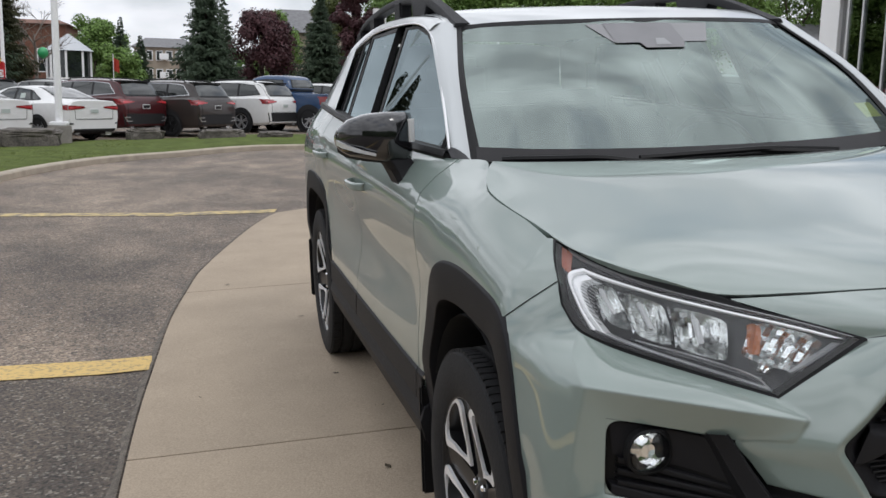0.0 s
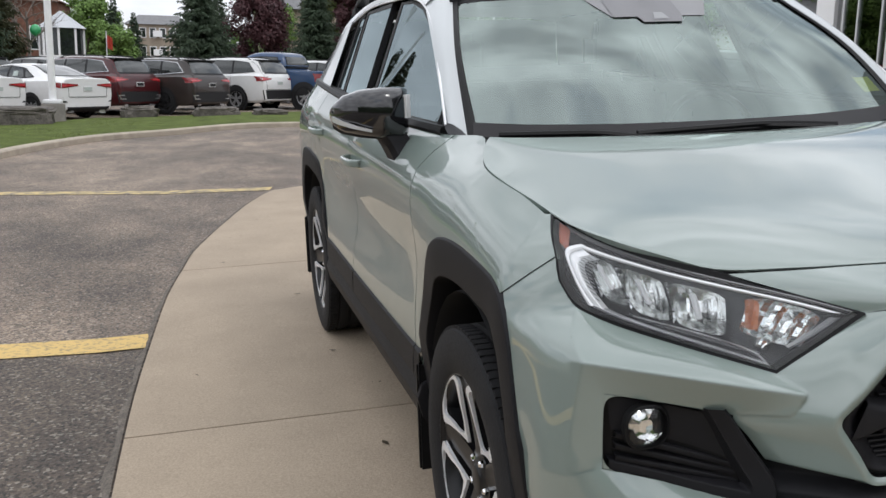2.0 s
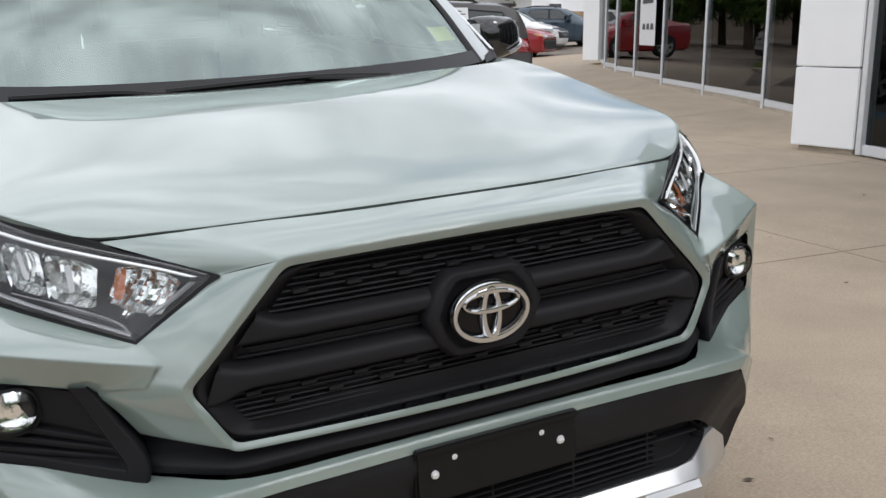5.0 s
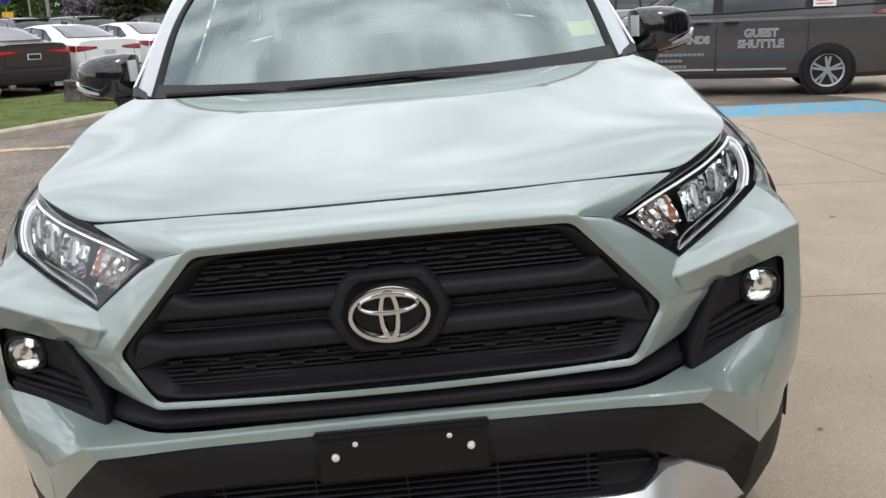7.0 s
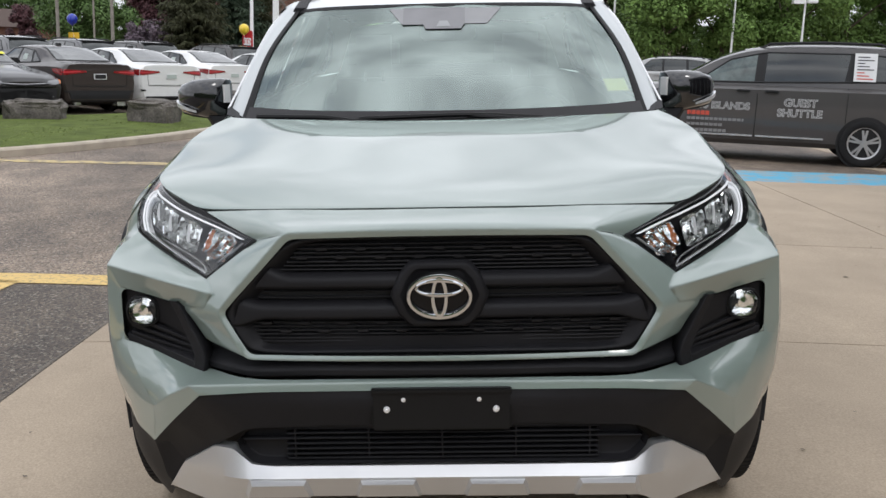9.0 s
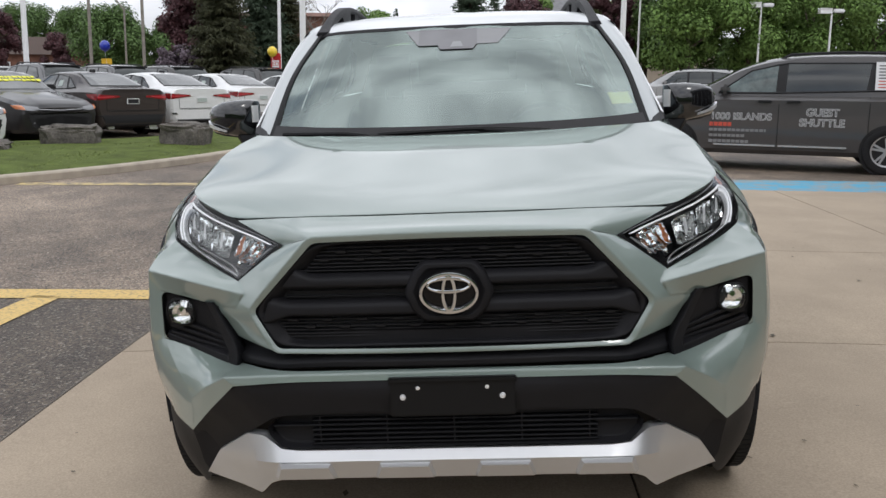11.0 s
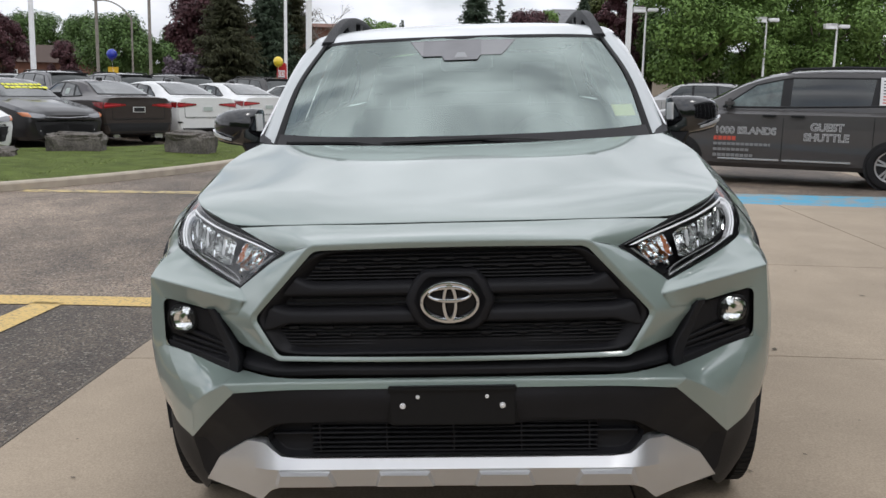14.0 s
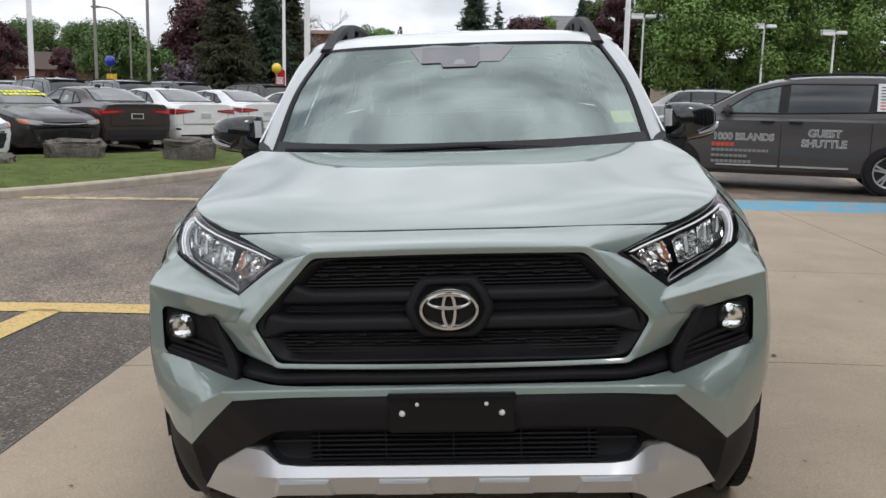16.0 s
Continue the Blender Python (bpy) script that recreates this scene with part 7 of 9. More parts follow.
# cross-sections along a car: y, bottom, sill half width, widest half width, shoulder (x, z), window foot or bonnet edge (x, z), roof or bonnet top edge (x, z), crown
SECTIONS = {
    "sedan": [(-2.44, 0.24, 0.58, 0.66, 0.64, 0.64, 0.56, 0.67, 0.40, 0.69, 0.70), (-2.37, 0.20, 0.76, 0.82, 0.80, 0.69, 0.70, 0.735, 0.48, 0.76, 0.775), (-2.15, 0.18, 0.86, 0.89, 0.875, 0.755, 0.78, 0.815, 0.53, 0.835, 0.855),
        (-1.75, 0.18, 0.89, 0.915, 0.905, 0.82, 0.81, 0.885, 0.55, 0.905, 0.925), (-1.20, 0.18, 0.89, 0.918, 0.910, 0.90, 0.80, 0.962, 0.55, 0.985, 1.0), (-0.97, 0.18, 0.89, 0.918, 0.910, 0.925, 0.79, 0.995, 0.60, 1.02, 1.04),
        (-0.60, 0.18, 0.89, 0.918, 0.910, 0.940, 0.795, 1.01, 0.64, 1.18, 1.215), (-0.20, 0.18, 0.89, 0.918, 0.910, 0.948, 0.80, 1.02, 0.60, 1.335, 1.375), (0.20, 0.18, 0.89, 0.918, 0.910, 0.955, 0.80, 1.03, 0.59, 1.395, 1.438), (0.70, 0.18, 0.89, 0.918, 0.912, 0.962, 0.80, 1.045, 0.59, 1.40, 1.445),
        (1.15, 0.18, 0.89, 0.918, 0.914, 0.972, 0.79, 1.06, 0.575, 1.355, 1.395), (1.60, 0.18, 0.89, 0.918, 0.910, 0.985, 0.765, 1.08, 0.575, 1.215, 1.24), (1.92, 0.19, 0.88, 0.915, 0.902, 0.99, 0.755, 1.078, 0.62, 1.105, 1.115), (2.28, 0.22, 0.86, 0.90, 0.885, 0.985, 0.74, 1.06, 0.60, 1.078, 1.088), (2.40, 0.26, 0.82, 0.87, 0.855, 0.96, 0.72, 1.055, 0.60, 1.075, 1.083), (2.445, 0.30, 0.76, 0.82, 0.80, 0.92, 0.70, 1.04, 0.58, 1.062, 1.07)],
    "suv": [(-2.42, 0.34, 0.58, 0.68, 0.66, 0.84, 0.58, 0.885, 0.42, 0.92, 0.93), (-2.34, 0.28, 0.78, 0.87, 0.855, 0.895, 0.74, 0.95, 0.50, 0.98, 0.995), (-2.10, 0.26, 0.88, 0.935, 0.92, 0.95, 0.82, 1.005, 0.55, 1.03, 1.05),
        (-1.60, 0.26, 0.91, 0.95, 0.938, 1.00, 0.83, 1.06, 0.55, 1.09, 1.11), (-1.15, 0.26, 0.91, 0.95, 0.94, 1.05, 0.825, 1.12, 0.62, 1.145, 1.165), (-0.75, 0.26, 0.91, 0.95, 0.94, 1.07, 0.83, 1.15, 0.69, 1.37, 1.40), (-0.40, 0.26, 0.91, 0.95, 0.94, 1.08, 0.83, 1.16, 0.66, 1.55, 1.59),
        (0.0, 0.26, 0.91, 0.95, 0.94, 1.09, 0.83, 1.165, 0.65, 1.625, 1.68), (0.80, 0.26, 0.91, 0.95, 0.942, 1.105, 0.83, 1.175, 0.65, 1.65, 1.712), (1.60, 0.26, 0.91, 0.95, 0.945, 1.12, 0.82, 1.195, 0.645, 1.635, 1.695), (2.02, 0.27, 0.90, 0.945, 0.935, 1.13, 0.80, 1.21, 0.63, 1.58, 1.63), (2.20, 0.28, 0.88, 0.935, 0.925, 1.12, 0.78, 1.20, 0.64, 1.40, 1.44), (2.33, 0.30, 0.86, 0.92, 0.91, 1.08, 0.76, 1.16, 0.64, 1.21, 1.23), (2.42, 0.33, 0.82, 0.89, 0.875, 1.00, 0.72, 1.06, 0.60, 1.085, 1.095), (2.46, 0.36, 0.76, 0.84, 0.82, 0.86, 0.68, 0.93, 0.56, 0.945, 0.95)],
    "van": [(-2.50, 0.32, 0.60, 0.72, 0.70, 0.79, 0.60, 0.835, 0.42, 0.86, 0.875), (-2.40, 0.26, 0.82, 0.88, 0.87, 0.84, 0.76, 0.90, 0.50, 0.925, 0.94), (-2.10, 0.24, 0.92, 0.955, 0.945, 0.92, 0.83, 0.985, 0.55, 1.01, 1.03), (-1.72, 0.24, 0.94, 0.98, 0.965, 0.99, 0.85, 1.055, 0.62, 1.085, 1.11),
        (-1.40, 0.24, 0.94, 0.98, 0.97, 1.02, 0.86, 1.085, 0.72, 1.105, 1.135), (-1.0, 0.24, 0.94, 0.98, 0.97, 1.04, 0.875, 1.10, 0.75, 1.28, 1.32), (-0.60, 0.24, 0.94, 0.98, 0.97, 1.045, 0.88, 1.105, 0.73, 1.49, 1.54), (-0.10, 0.24, 0.94, 0.98, 0.97, 1.05, 0.88, 1.11, 0.71, 1.63, 1.685), (0.80, 0.24, 0.94, 0.98, 0.97, 1.055, 0.88, 1.115, 0.70, 1.685, 1.745), (1.80, 0.24, 0.94, 0.98, 0.97, 1.06, 0.88, 1.12, 0.69, 1.67, 1.725),
        (2.30, 0.26, 0.93, 0.975, 0.965, 1.06, 0.865, 1.12, 0.68, 1.60, 1.65), (2.45, 0.28, 0.90, 0.965, 0.955, 1.04, 0.85, 1.10, 0.69, 1.38, 1.41), (2.52, 0.30, 0.87, 0.95, 0.935, 0.98, 0.82, 1.05, 0.68, 1.12, 1.14), (2.545, 0.33, 0.82, 0.90, 0.885, 0.88, 0.76, 0.94, 0.60, 0.97, 0.98)],
}
KINDS = {k: dict(e=max(l[2] for l in v), top=v[-1][0]) for k, v in LEVELS.items()}
KINDS.update({k: dict(e=v[-1][0], top=max(l[10] for l in v)) for k, v in SECTIONS.items()})


def section_body(bm, st):
    """A car's shell lofted through its cross-sections."""
    def outline(q):
        y, zb, w1, wm, ws, zs, wg, zg, wt, zt, zc = q
        half = [(w1 * 0.93, zb), (w1, zb + 0.07), (wm, zb + 0.36), (wm * 0.4 + ws * 0.6, zs - 0.09), (ws, zs), (wg + 0.02, zg - 0.012), (wg, zg), ((wg + wt) / 2 + 0.02, (zg + zt) / 2), (wt + 0.012, zt - 0.01), (wt * 0.88, zt + 0.4 * (zc - zt)), (wt * 0.5, zt + 0.8 * (zc - zt)), (0, zc)]
        return [(x, y, z) for x, z in half] + [(-x, y, z) for x, z in half[-2::-1]]
    n = len(st)
    rows = []
    for k in range(n - 1):
        p0, p1, p2, p3 = (st[max(k - 1, 0)], st[k], st[k + 1], st[min(k + 2, n - 1)])
        steps = 4
        for m in range(steps):
            t = m / steps
            h = p2[0] - p1[0]
            q = []
            for i in range(11):
                s1 = (p2[i] - p0[i]) / max(p2[0] - p0[0], 1e-6) * h
                s2 = (p3[i] - p1[i]) / max(p3[0] - p1[0], 1e-6) * h
                q.append(p1[i] * (2 * t**3 - 3 * t**2 + 1) + s1 * (t**3 - 2 * t**2 + t) + p2[i] * (3 * t**2 - 2 * t**3) + s2 * (t**3 - t**2))
            rows.append(outline(q))
    rows.append(outline(st[-1]))
    vs = grid_faces(bm, rows)
    for r in (vs[0], vs[-1]):
        bm.faces.new(r)
    for a, b in zip(vs, vs[1:]):
        bm.faces.new((a[0], a[-1], b[-1], b[0]))
    bmesh.ops.recalc_face_normals(bm, faces=bm.faces)
RIM_SILVER = material("silver_alloy", (0.5, 0.5, 0.51), 0.3, metal=0.6)
RIM_BLACK = material("black_alloy", (0.05, 0.05, 0.052), 0.25, metal=0.6)
PLATE_WHITE = material("plate_white", (0.7, 0.7, 0.7), 0.5)
REAR_BLACK = material("dark_bumper", (0.018, 0.018, 0.019), 0.6, spec=0.3)
BRIGHT = material("bright_trim", (0.6, 0.6, 0.61), 0.2, metal=0.7)


def road_wheel_mesh(r):
    bm = bmesh.new()
    lathe(bm, [(r * 0.64, 0.0), (r * 0.68, 0.10), (r * 0.80, 0.115), (r * 0.95, 0.10), (r, 0.07), (r, -0.07), (r * 0.9, -0.10)], 28, "x")
    bmesh.ops.recalc_face_normals(bm, faces=bm.faces)
    return bm


def road_rim_mesh(r):
    bm = bmesh.new()
    lathe(bm, [(r * 0.66, 0.02), (r * 0.66, 0.098), (r * 0.60, 0.09), (r * 0.59, 0.02)], 28, "x")
    for k in range(5):
        for d in (-0.16, 0.16):
            m = Matrix.Rotation(2 * math.pi * k / 5 + d, 4, "X")
            box(bm, 0.06, 0.092, -r * 0.045, r * 0.045, r * 0.08, r * 0.62, 0.0, m)
    lathe(bm, [(r * 0.16, 0.05), (r * 0.15, 0.10), (0.001, 0.10)], 14, "x")
    lathe(bm, [(r * 0.60, 0.03), (0.001, 0.03)], 24, "x")
    bmesh.ops.recalc_face_normals(bm, faces=bm.faces)
    return bm


RED_GLOW = material("bright_red_lens", (0.52, 0.030, 0.040), 0.2, coat=1.0)
SHEET_PALE = material("pale_sheet", (0.42, 0.47, 0.44), 0.6)
# opaque pale tone paints the bright cabin that shows through the van's door glass
PALE_GLASS = material("cabin_light_glass", (0.075, 0.10, 0.095), 0.04, coat=0.6, vary=0.75, scale=2.6)
WHEEL_CACHE = {}


def parked(kind, paint, m, label, name, group="cars in the lot", rim=None, rear_black=False, glass_mat=None, bright=False, category="car"):
    k = FITTINGS[kind]
    top = KINDS[kind]["top"]
    glass_mat = glass_mat or CAR_GLASS
    car = thing(name, label, category, m, group)
    bm = bmesh.new()
    if kind in SECTIONS:
        foot = SECTIONS[kind][5][1]
        section_body(bm, SECTIONS[kind])
    else:
        lv = LEVELS[kind]
        foot = lv[0][0]
        fine = []
        for i in range(len(lv) - 1):
            a, b, c, d = lv[max(i - 1, 0)], lv[i], lv[i + 1], lv[min(i + 2, len(lv) - 1)]
            fine.append(b)
            if abs(c[2] - b[2]) < 0.6:
                fine.append(tuple((-p + 9 * q + 9 * r - s) / 16 for p, q, r, s in zip(a, b, c, d)))
        fine.append(lv[-1])
        rows = []
        for z, yf, yr, w in fine:
            yc, ln = (yf + yr) / 2, (yr - yf) / 2
            row = []
            for i in range(64):
                t = 2 * math.pi * (i + 0.5) / 64
                c, s = math.cos(t), math.sin(t)
                q = 2 / (4.6 if s < 0 else 6.0)
                row.append((w * math.copysign(abs(c) ** q, c), yc + ln * math.copysign(abs(s) ** q, s), z))
            rows.append(row)
        vs = grid_faces(bm, rows, close=True)
        bm.faces.new(vs[0])
        bm.faces.new(vs[-1])
        bmesh.ops.recalc_face_normals(bm, faces=bm.faces)
    tree = BVHTree.FromBMesh(bm)
    part("body", bm, paint, car, angle=24)

    def cast(mode, a, b, s=1):
        if mode == "side":
            o, d = Vector((s * 4, a, b)), Vector((-s, 0, 0))
        else:
            f = 1 if mode == "back" else -1
            o, d = Vector((s * a, f * 6, b)), Vector((0, -f, 0))
        loc, nor, _, _ = tree.ray_cast(o, d)
        return (loc, nor) if loc is not None else (None, None)

    def patch(nm, mode, quad, mat, s=1, off=0.008, nu=8, nv=5, label=""):
        b2 = bmesh.new()
        rows = []
        for j in range(nv + 1):
            row = []
            for i in range(nu + 1):
                u, v = i / nu, j / nv
                a = (quad[0][0] * (1 - u) + quad[1][0] * u) * (1 - v) + (quad[3][0] * (1 - u) + quad[2][0] * u) * v
                b = (quad[0][1] * (1 - u) + quad[1][1] * u) * (1 - v) + (quad[3][1] * (1 - u) + quad[2][1] * u) * v
                loc, nor = cast(mode, a, b, s)
                if loc is None:
                    loc, nor = (row[-1], Vector((0, 0, 0))) if row else (Vector((s * a, 0, b)), Vector((0, 0, 0)))
                row.append(loc + nor * off)
            rows.append(row)
        grid_faces(b2, rows)
        facing(b2, (s, 0, 0.2) if mode == "side" else (0, 1 if mode == "back" else -1, 0.3))
        return part(nm, flange(b2, off + 0.004), mat, car, label)

    def line(nm, mode, pts, mat, s=1, r=0.006, shut=False):
        out = []
        pts = list(pts) + ([pts[0]] if shut else [])
        for (a0, b0), (a1, b1) in zip(pts, pts[1:]):
            for i in range(7):
                loc, nor = cast(mode, a0 + (a1 - a0) * i / 6, b0 + (b1 - b0) * i / 6, s)
                if loc is not None and (not out or (loc - out[-1]).length > 0.002):
                    out.append(loc + nor * 0.003)
        if len(out) > 1:
            b2 = bmesh.new()
            tube(b2, out, r, 5)
            part(nm, b2, mat, car)

    for s in (1, -1):
        for i, o in enumerate(k["side"]):
            patch("side_window", "side", o, PALE_GLASS if kind == "van" and i == 0 else glass_mat, s)
        for o, o2 in zip(k["side"], k["side"][1:]):
            patch("window_pillar", "side", (o[1], o2[0], o2[3], o[2]), REAR_BLACK, s, 0.006, 3, 5)
        a, z = k["side"][0], k["side"][-1]
        outline = [a[0], *[p for o in k["side"] for p in (o[0], o[1])][1:], z[2], *[o[3] if o is not a else o[2] for o in k["side"][::-1]], a[3]]
        line("window_trim", "side", outline, BRIGHT if bright else REAR_BLACK, s, 0.014, True)
        patch("tail_lamp", "back", k["tail"], RED_LENS, s, 0.012, label="red tail lamp")
        patch("tail_lamp", "side", k["tail_side"], RED_LENS, s, 0.012, label="red tail lamp")
        if kind == "sedan":
            patch("tail_lens", "back", ((0.46, 0.895), (0.84, 0.865), (0.84, 0.905), (0.46, 0.915)), RED_GLOW, s, 0.017, label="brighter red inner lens")
            patch("trunk_corner", "back", ((0.70, 0.46), (0.82, 0.46), (0.84, 0.50), (0.74, 0.50)), REAR_BLACK, s, 0.012)
            if s > 0:
                patch("window_sheet", "side", ((0.60, 1.10), (0.78, 1.105), (0.77, 1.23), (0.60, 1.23)), SHEET_PALE, s, 0.012, 3, 3, "pale paper sheet in the window")
            patch("indicator", "front", ((0.74, 0.655), (0.86, 0.675), (0.885, 0.745), (0.78, 0.735)), AMBER, s, 0.016, label="orange corner of the headlamp")
        elif kind == "suv":
            patch("tail_lens", "back", ((0.56, 1.025), (0.88, 0.995), (0.88, 1.045), (0.56, 1.045)), RED_GLOW, s, 0.017, label="brighter red inner lens")
            if bright:
                for quad in (((0.60, 0.47), (0.80, 0.47), (0.80, 0.495), (0.60, 0.495)), ((0.775, 0.495), (0.80, 0.495), (0.86, 0.60), (0.835, 0.60)), ((0.66, 0.575), (0.835, 0.575), (0.835, 0.60), (0.66, 0.60))):
                    patch("bumper_trim", "back", quad, BRIGHT, s, 0.024, 4, 3, "bright bumper corner trim")
        patch("headlamp", "front", k["head"], LAMP_GLASS, s, 0.012, label="clear headlamp")
        if kind == "sedan":
            patch("front_grille", "front", ((0.02, 0.27), (0.58, 0.29), (0.70, 0.47), (0.02, 0.54)), REAR_BLACK, s, 0.012, label="black front grille")
        for y, z0 in k["doors"]:
            line("door_seam", "side", [(y, z0), (y, k["belt"])], REAR_BLACK, s, 0.005)
        for y in (k["doors"][1][0] - 0.2, k["doors"][2][0] - 0.22 if kind != "van" else k["doors"][1][0] + 0.2):
            loc, nor = cast("side", y, k["handle"], s)
            b2 = bmesh.new()
            box(b2, loc.x - 0.01, loc.x + s * 0.035, y - 0.10, y + 0.10, k["handle"] - 0.018, k["handle"] + 0.018, 0.012)
            part("door_handle", b2, REAR_BLACK if kind == "van" else paint, car)
        y, zb = k["side"][0][0][0] + 0.10, k["side"][0][0][1]
        loc, nor = cast("side", y, zb, s)
        b2 = bmesh.new()
        box(b2, loc.x - s * 0.02, loc.x + s * 0.22, y - 0.07, y + 0.07, zb - 0.01, zb + 0.13, 0.045)
        part("mirror", b2, paint, car)
        for ya in k["ax"]:
            r = k["r"]
            rim_r = r * (1.22 if kind in ("suv", "pickup") else 1.10)
            # black disc on the closed body side paints the shade of the wheel well
            b2 = bmesh.new()
            rows = []
            for f in (0.02, 0.35, 0.7, 1.0):
                row = []
                for i in range(28):
                    t = 2 * math.pi * i / 28
                    loc, nor = cast("side", ya + f * rim_r * math.cos(t), max(foot + 0.10, r + f * rim_r * math.sin(t)), s)
                    row.append((loc.x + s * 0.006, ya + f * rim_r * math.cos(t), r + f * rim_r * math.sin(t)) if loc is not None else (s * 0.8, ya, r))
                rows.append(row)
            grid_faces(b2, rows, close=True)
            part("wheel_arch", facing(b2, (s, 0, 0)), REAR_BLACK, car)
            loc, nor = cast("side", ya, 0.62, s)
            if (kind, rim) not in WHEEL_CACHE:
                ta, tc = mesh_of(road_wheel_mesh(r), "tyre"), mesh_of(road_rim_mesh(r), "rim")
                ta.materials.append(RUBBER)
                tc.materials.append(rim or RIM_SILVER)
                WHEEL_CACHE[(kind, rim)] = (ta, tc)
            ty = new("tyre", WHEEL_CACHE[(kind, rim)][0])
            ty.parent = car
            ty.matrix_local = pose(loc.x - s * 0.095, ya, r, 0, 0, 0 if s > 0 else 180)
            ri = new("rim", WHEEL_CACHE[(kind, rim)][1])
            ri.parent = ty
    patch("windscreen", "front", k["screen"], glass_mat, 1, 0.008, 14, 6)
    patch("rear_window", "back", k["back"], glass_mat, 1, 0.012, 14, 6)
    b = k["back"]
    patch("rear_window_border", "back", ((b[0][0] - 0.05, b[0][1] - 0.04), (b[1][0] + 0.05, b[1][1] - 0.04), (b[2][0] + 0.04, b[2][1] + 0.03), (b[3][0] - 0.04, b[3][1] + 0.03)) if kind == "suv" else ((b[0][0] - 0.02, b[0][1] - 0.012), (b[1][0] + 0.02, b[1][1] - 0.012), (b[2][0] + 0.02, b[2][1] + 0.01), (b[3][0] - 0.02, b[3][1] + 0.01)), REAR_BLACK, 1, 0.006, 14, 6)
    v = k["valance"]
    patch("rear_bumper", "back", v if not rear_black else (v[0], v[1], (v[2][0] + 0.03, v[2][1] + 0.16), (v[3][0] - 0.03, v[3][1] + 0.16)), REAR_BLACK, 1, 0.012, 14, 4, "black lower bumper")
    patch("front_grille", "front", ((-0.62, 0.30), (0.62, 0.30), (0.70, 0.56), (-0.70, 0.56)) if kind == "sedan" else ((-0.6, 0.45), (0.6, 0.45), (0.62, 0.8), (-0.62, 0.8)), REAR_BLACK, 1, 0.012, 14, 4)
    if kind == "sedan":
        line("upper_grille", "front", [(-0.50, 0.645), (0.0, 0.62), (0.50, 0.645)], REAR_BLACK, 1, 0.020)
        line("grille_trim", "front", [(-0.52, 0.668), (0.0, 0.645), (0.52, 0.668)], BRIGHT, 1, 0.007)
    for i in range(4):
        zz = (0.33 if kind == "sedan" else 0.5) + i * 0.06
        line("grille_bar", "front", [(-0.6, zz), (0.6, zz)], BRIGHT, 1, 0.008)
    zp = k["plate"]
    patch("plate_frame", "back", ((-0.15, zp - 0.060), (0.15, zp - 0.060), (0.15, zp + 0.060), (-0.15, zp + 0.060)), PLATE_WHITE, 1, 0.014, 3, 2)
    patch("plate_blank", "back", ((-0.13, zp - 0.046), (0.13, zp - 0.046), (0.13, zp + 0.046), (-0.13, zp + 0.046)), SHEET_PALE if paint is P_WHITE else REAR_BLACK, 1, 0.020, 3, 2)
    w0, zlo, zhi = k["lid"]
    line("lid_seam", "back", [(-w0, zhi), (-w0 + 0.02, zlo), (w0 - 0.02, zlo), (w0, zhi)], REAR_BLACK, 1, 0.005)
    line("bumper_seam", "back", [(-0.84, zlo - 0.02), (0.84, zlo - 0.02)], REAR_BLACK, 1, 0.004)
    for s in (1, -1):
        b2 = bmesh.new()
        box(b2, s * 0.44, s * 0.60, k["ax"][1] + 0.85, KINDS[kind]["e"] - 0.06, v[0][1] - 0.02, v[0][1] + 0.07, 0.02)
        part("exhaust_trim", b2, BRIGHT, car)
    if kind in ("suv", "van", "hatch"):
        for s in (1, -1):
            pts = []
            for y, dz in ((-0.05, -0.01), (0.08, 0.05), (0.8, 0.05), (1.6, 0.05), (1.75, -0.01)):
                hit, nor, _, _ = tree.ray_cast(Vector((s * 0.58, y, 3)), Vector((0, 0, -1)))
                if hit is not None:
                    pts.append(hit + Vector((0, 0, dz)))
            if len(pts) > 2:
                b2 = bmesh.new()
                tube(b2, pts, 0.02, 6)
                part("roof_rail", b2, REAR_BLACK, car)
        loc, nor = cast("back", 0, top - 0.075, 1)
        b2 = bmesh.new()
        box(b2, -0.60, 0.60, loc.y - 0.22, loc.y + 0.12, top - 0.105, top - 0.055, 0.02)
        part("spoiler", b2, paint if kind == "van" else REAR_BLACK, car)
    else:
        b2 = bmesh.new()
        hit, nor, _, _ = tree.ray_cast(Vector((0, 0.75 if kind == "sedan" else 0.3, 3)), Vector((0, 0, -1)))
        prism(b2, [(-0.02, -0.10), (0.02, -0.10), (0.03, 0.08), (-0.03, 0.08)], 0.06, Matrix.Translation(hit - Vector((0, 0, 0.01))))
        part("antenna_fin", b2, REAR_BLACK, car)
    return car


def car_paint(name, c, metal=0.0):
    return material(name, c, 0.4, metal=metal, coat=0.7, vary=0.03, spec=0.25)


P_WHITE, P_BROWN, P_MAROON = car_paint("pearl_white", (0.72, 0.72, 0.71), 0.0), car_paint("dark_brown_metal", (0.034, 0.026, 0.023)), car_paint("maroon_metal", (0.052, 0.005, 0.007))
P_BLACK, P_BLUE, P_GREY = car_paint("black_metal", (0.018, 0.017, 0.0175)), car_paint("blue_metal", (0.018, 0.05, 0.12)), car_paint("dark_grey_metal", (0.070, 0.066, 0.065))
P_SILVER, P_RED, P_NAVY = car_paint("silver_metal", (0.38, 0.38, 0.38)), car_paint("bright_red", (0.28, 0.015, 0.02), 0.0), car_paint("blue_grey_metal", (0.055, 0.08, 0.105))

P_MID = car_paint("mid_grey_metal", (0.15, 0.15, 0.155))


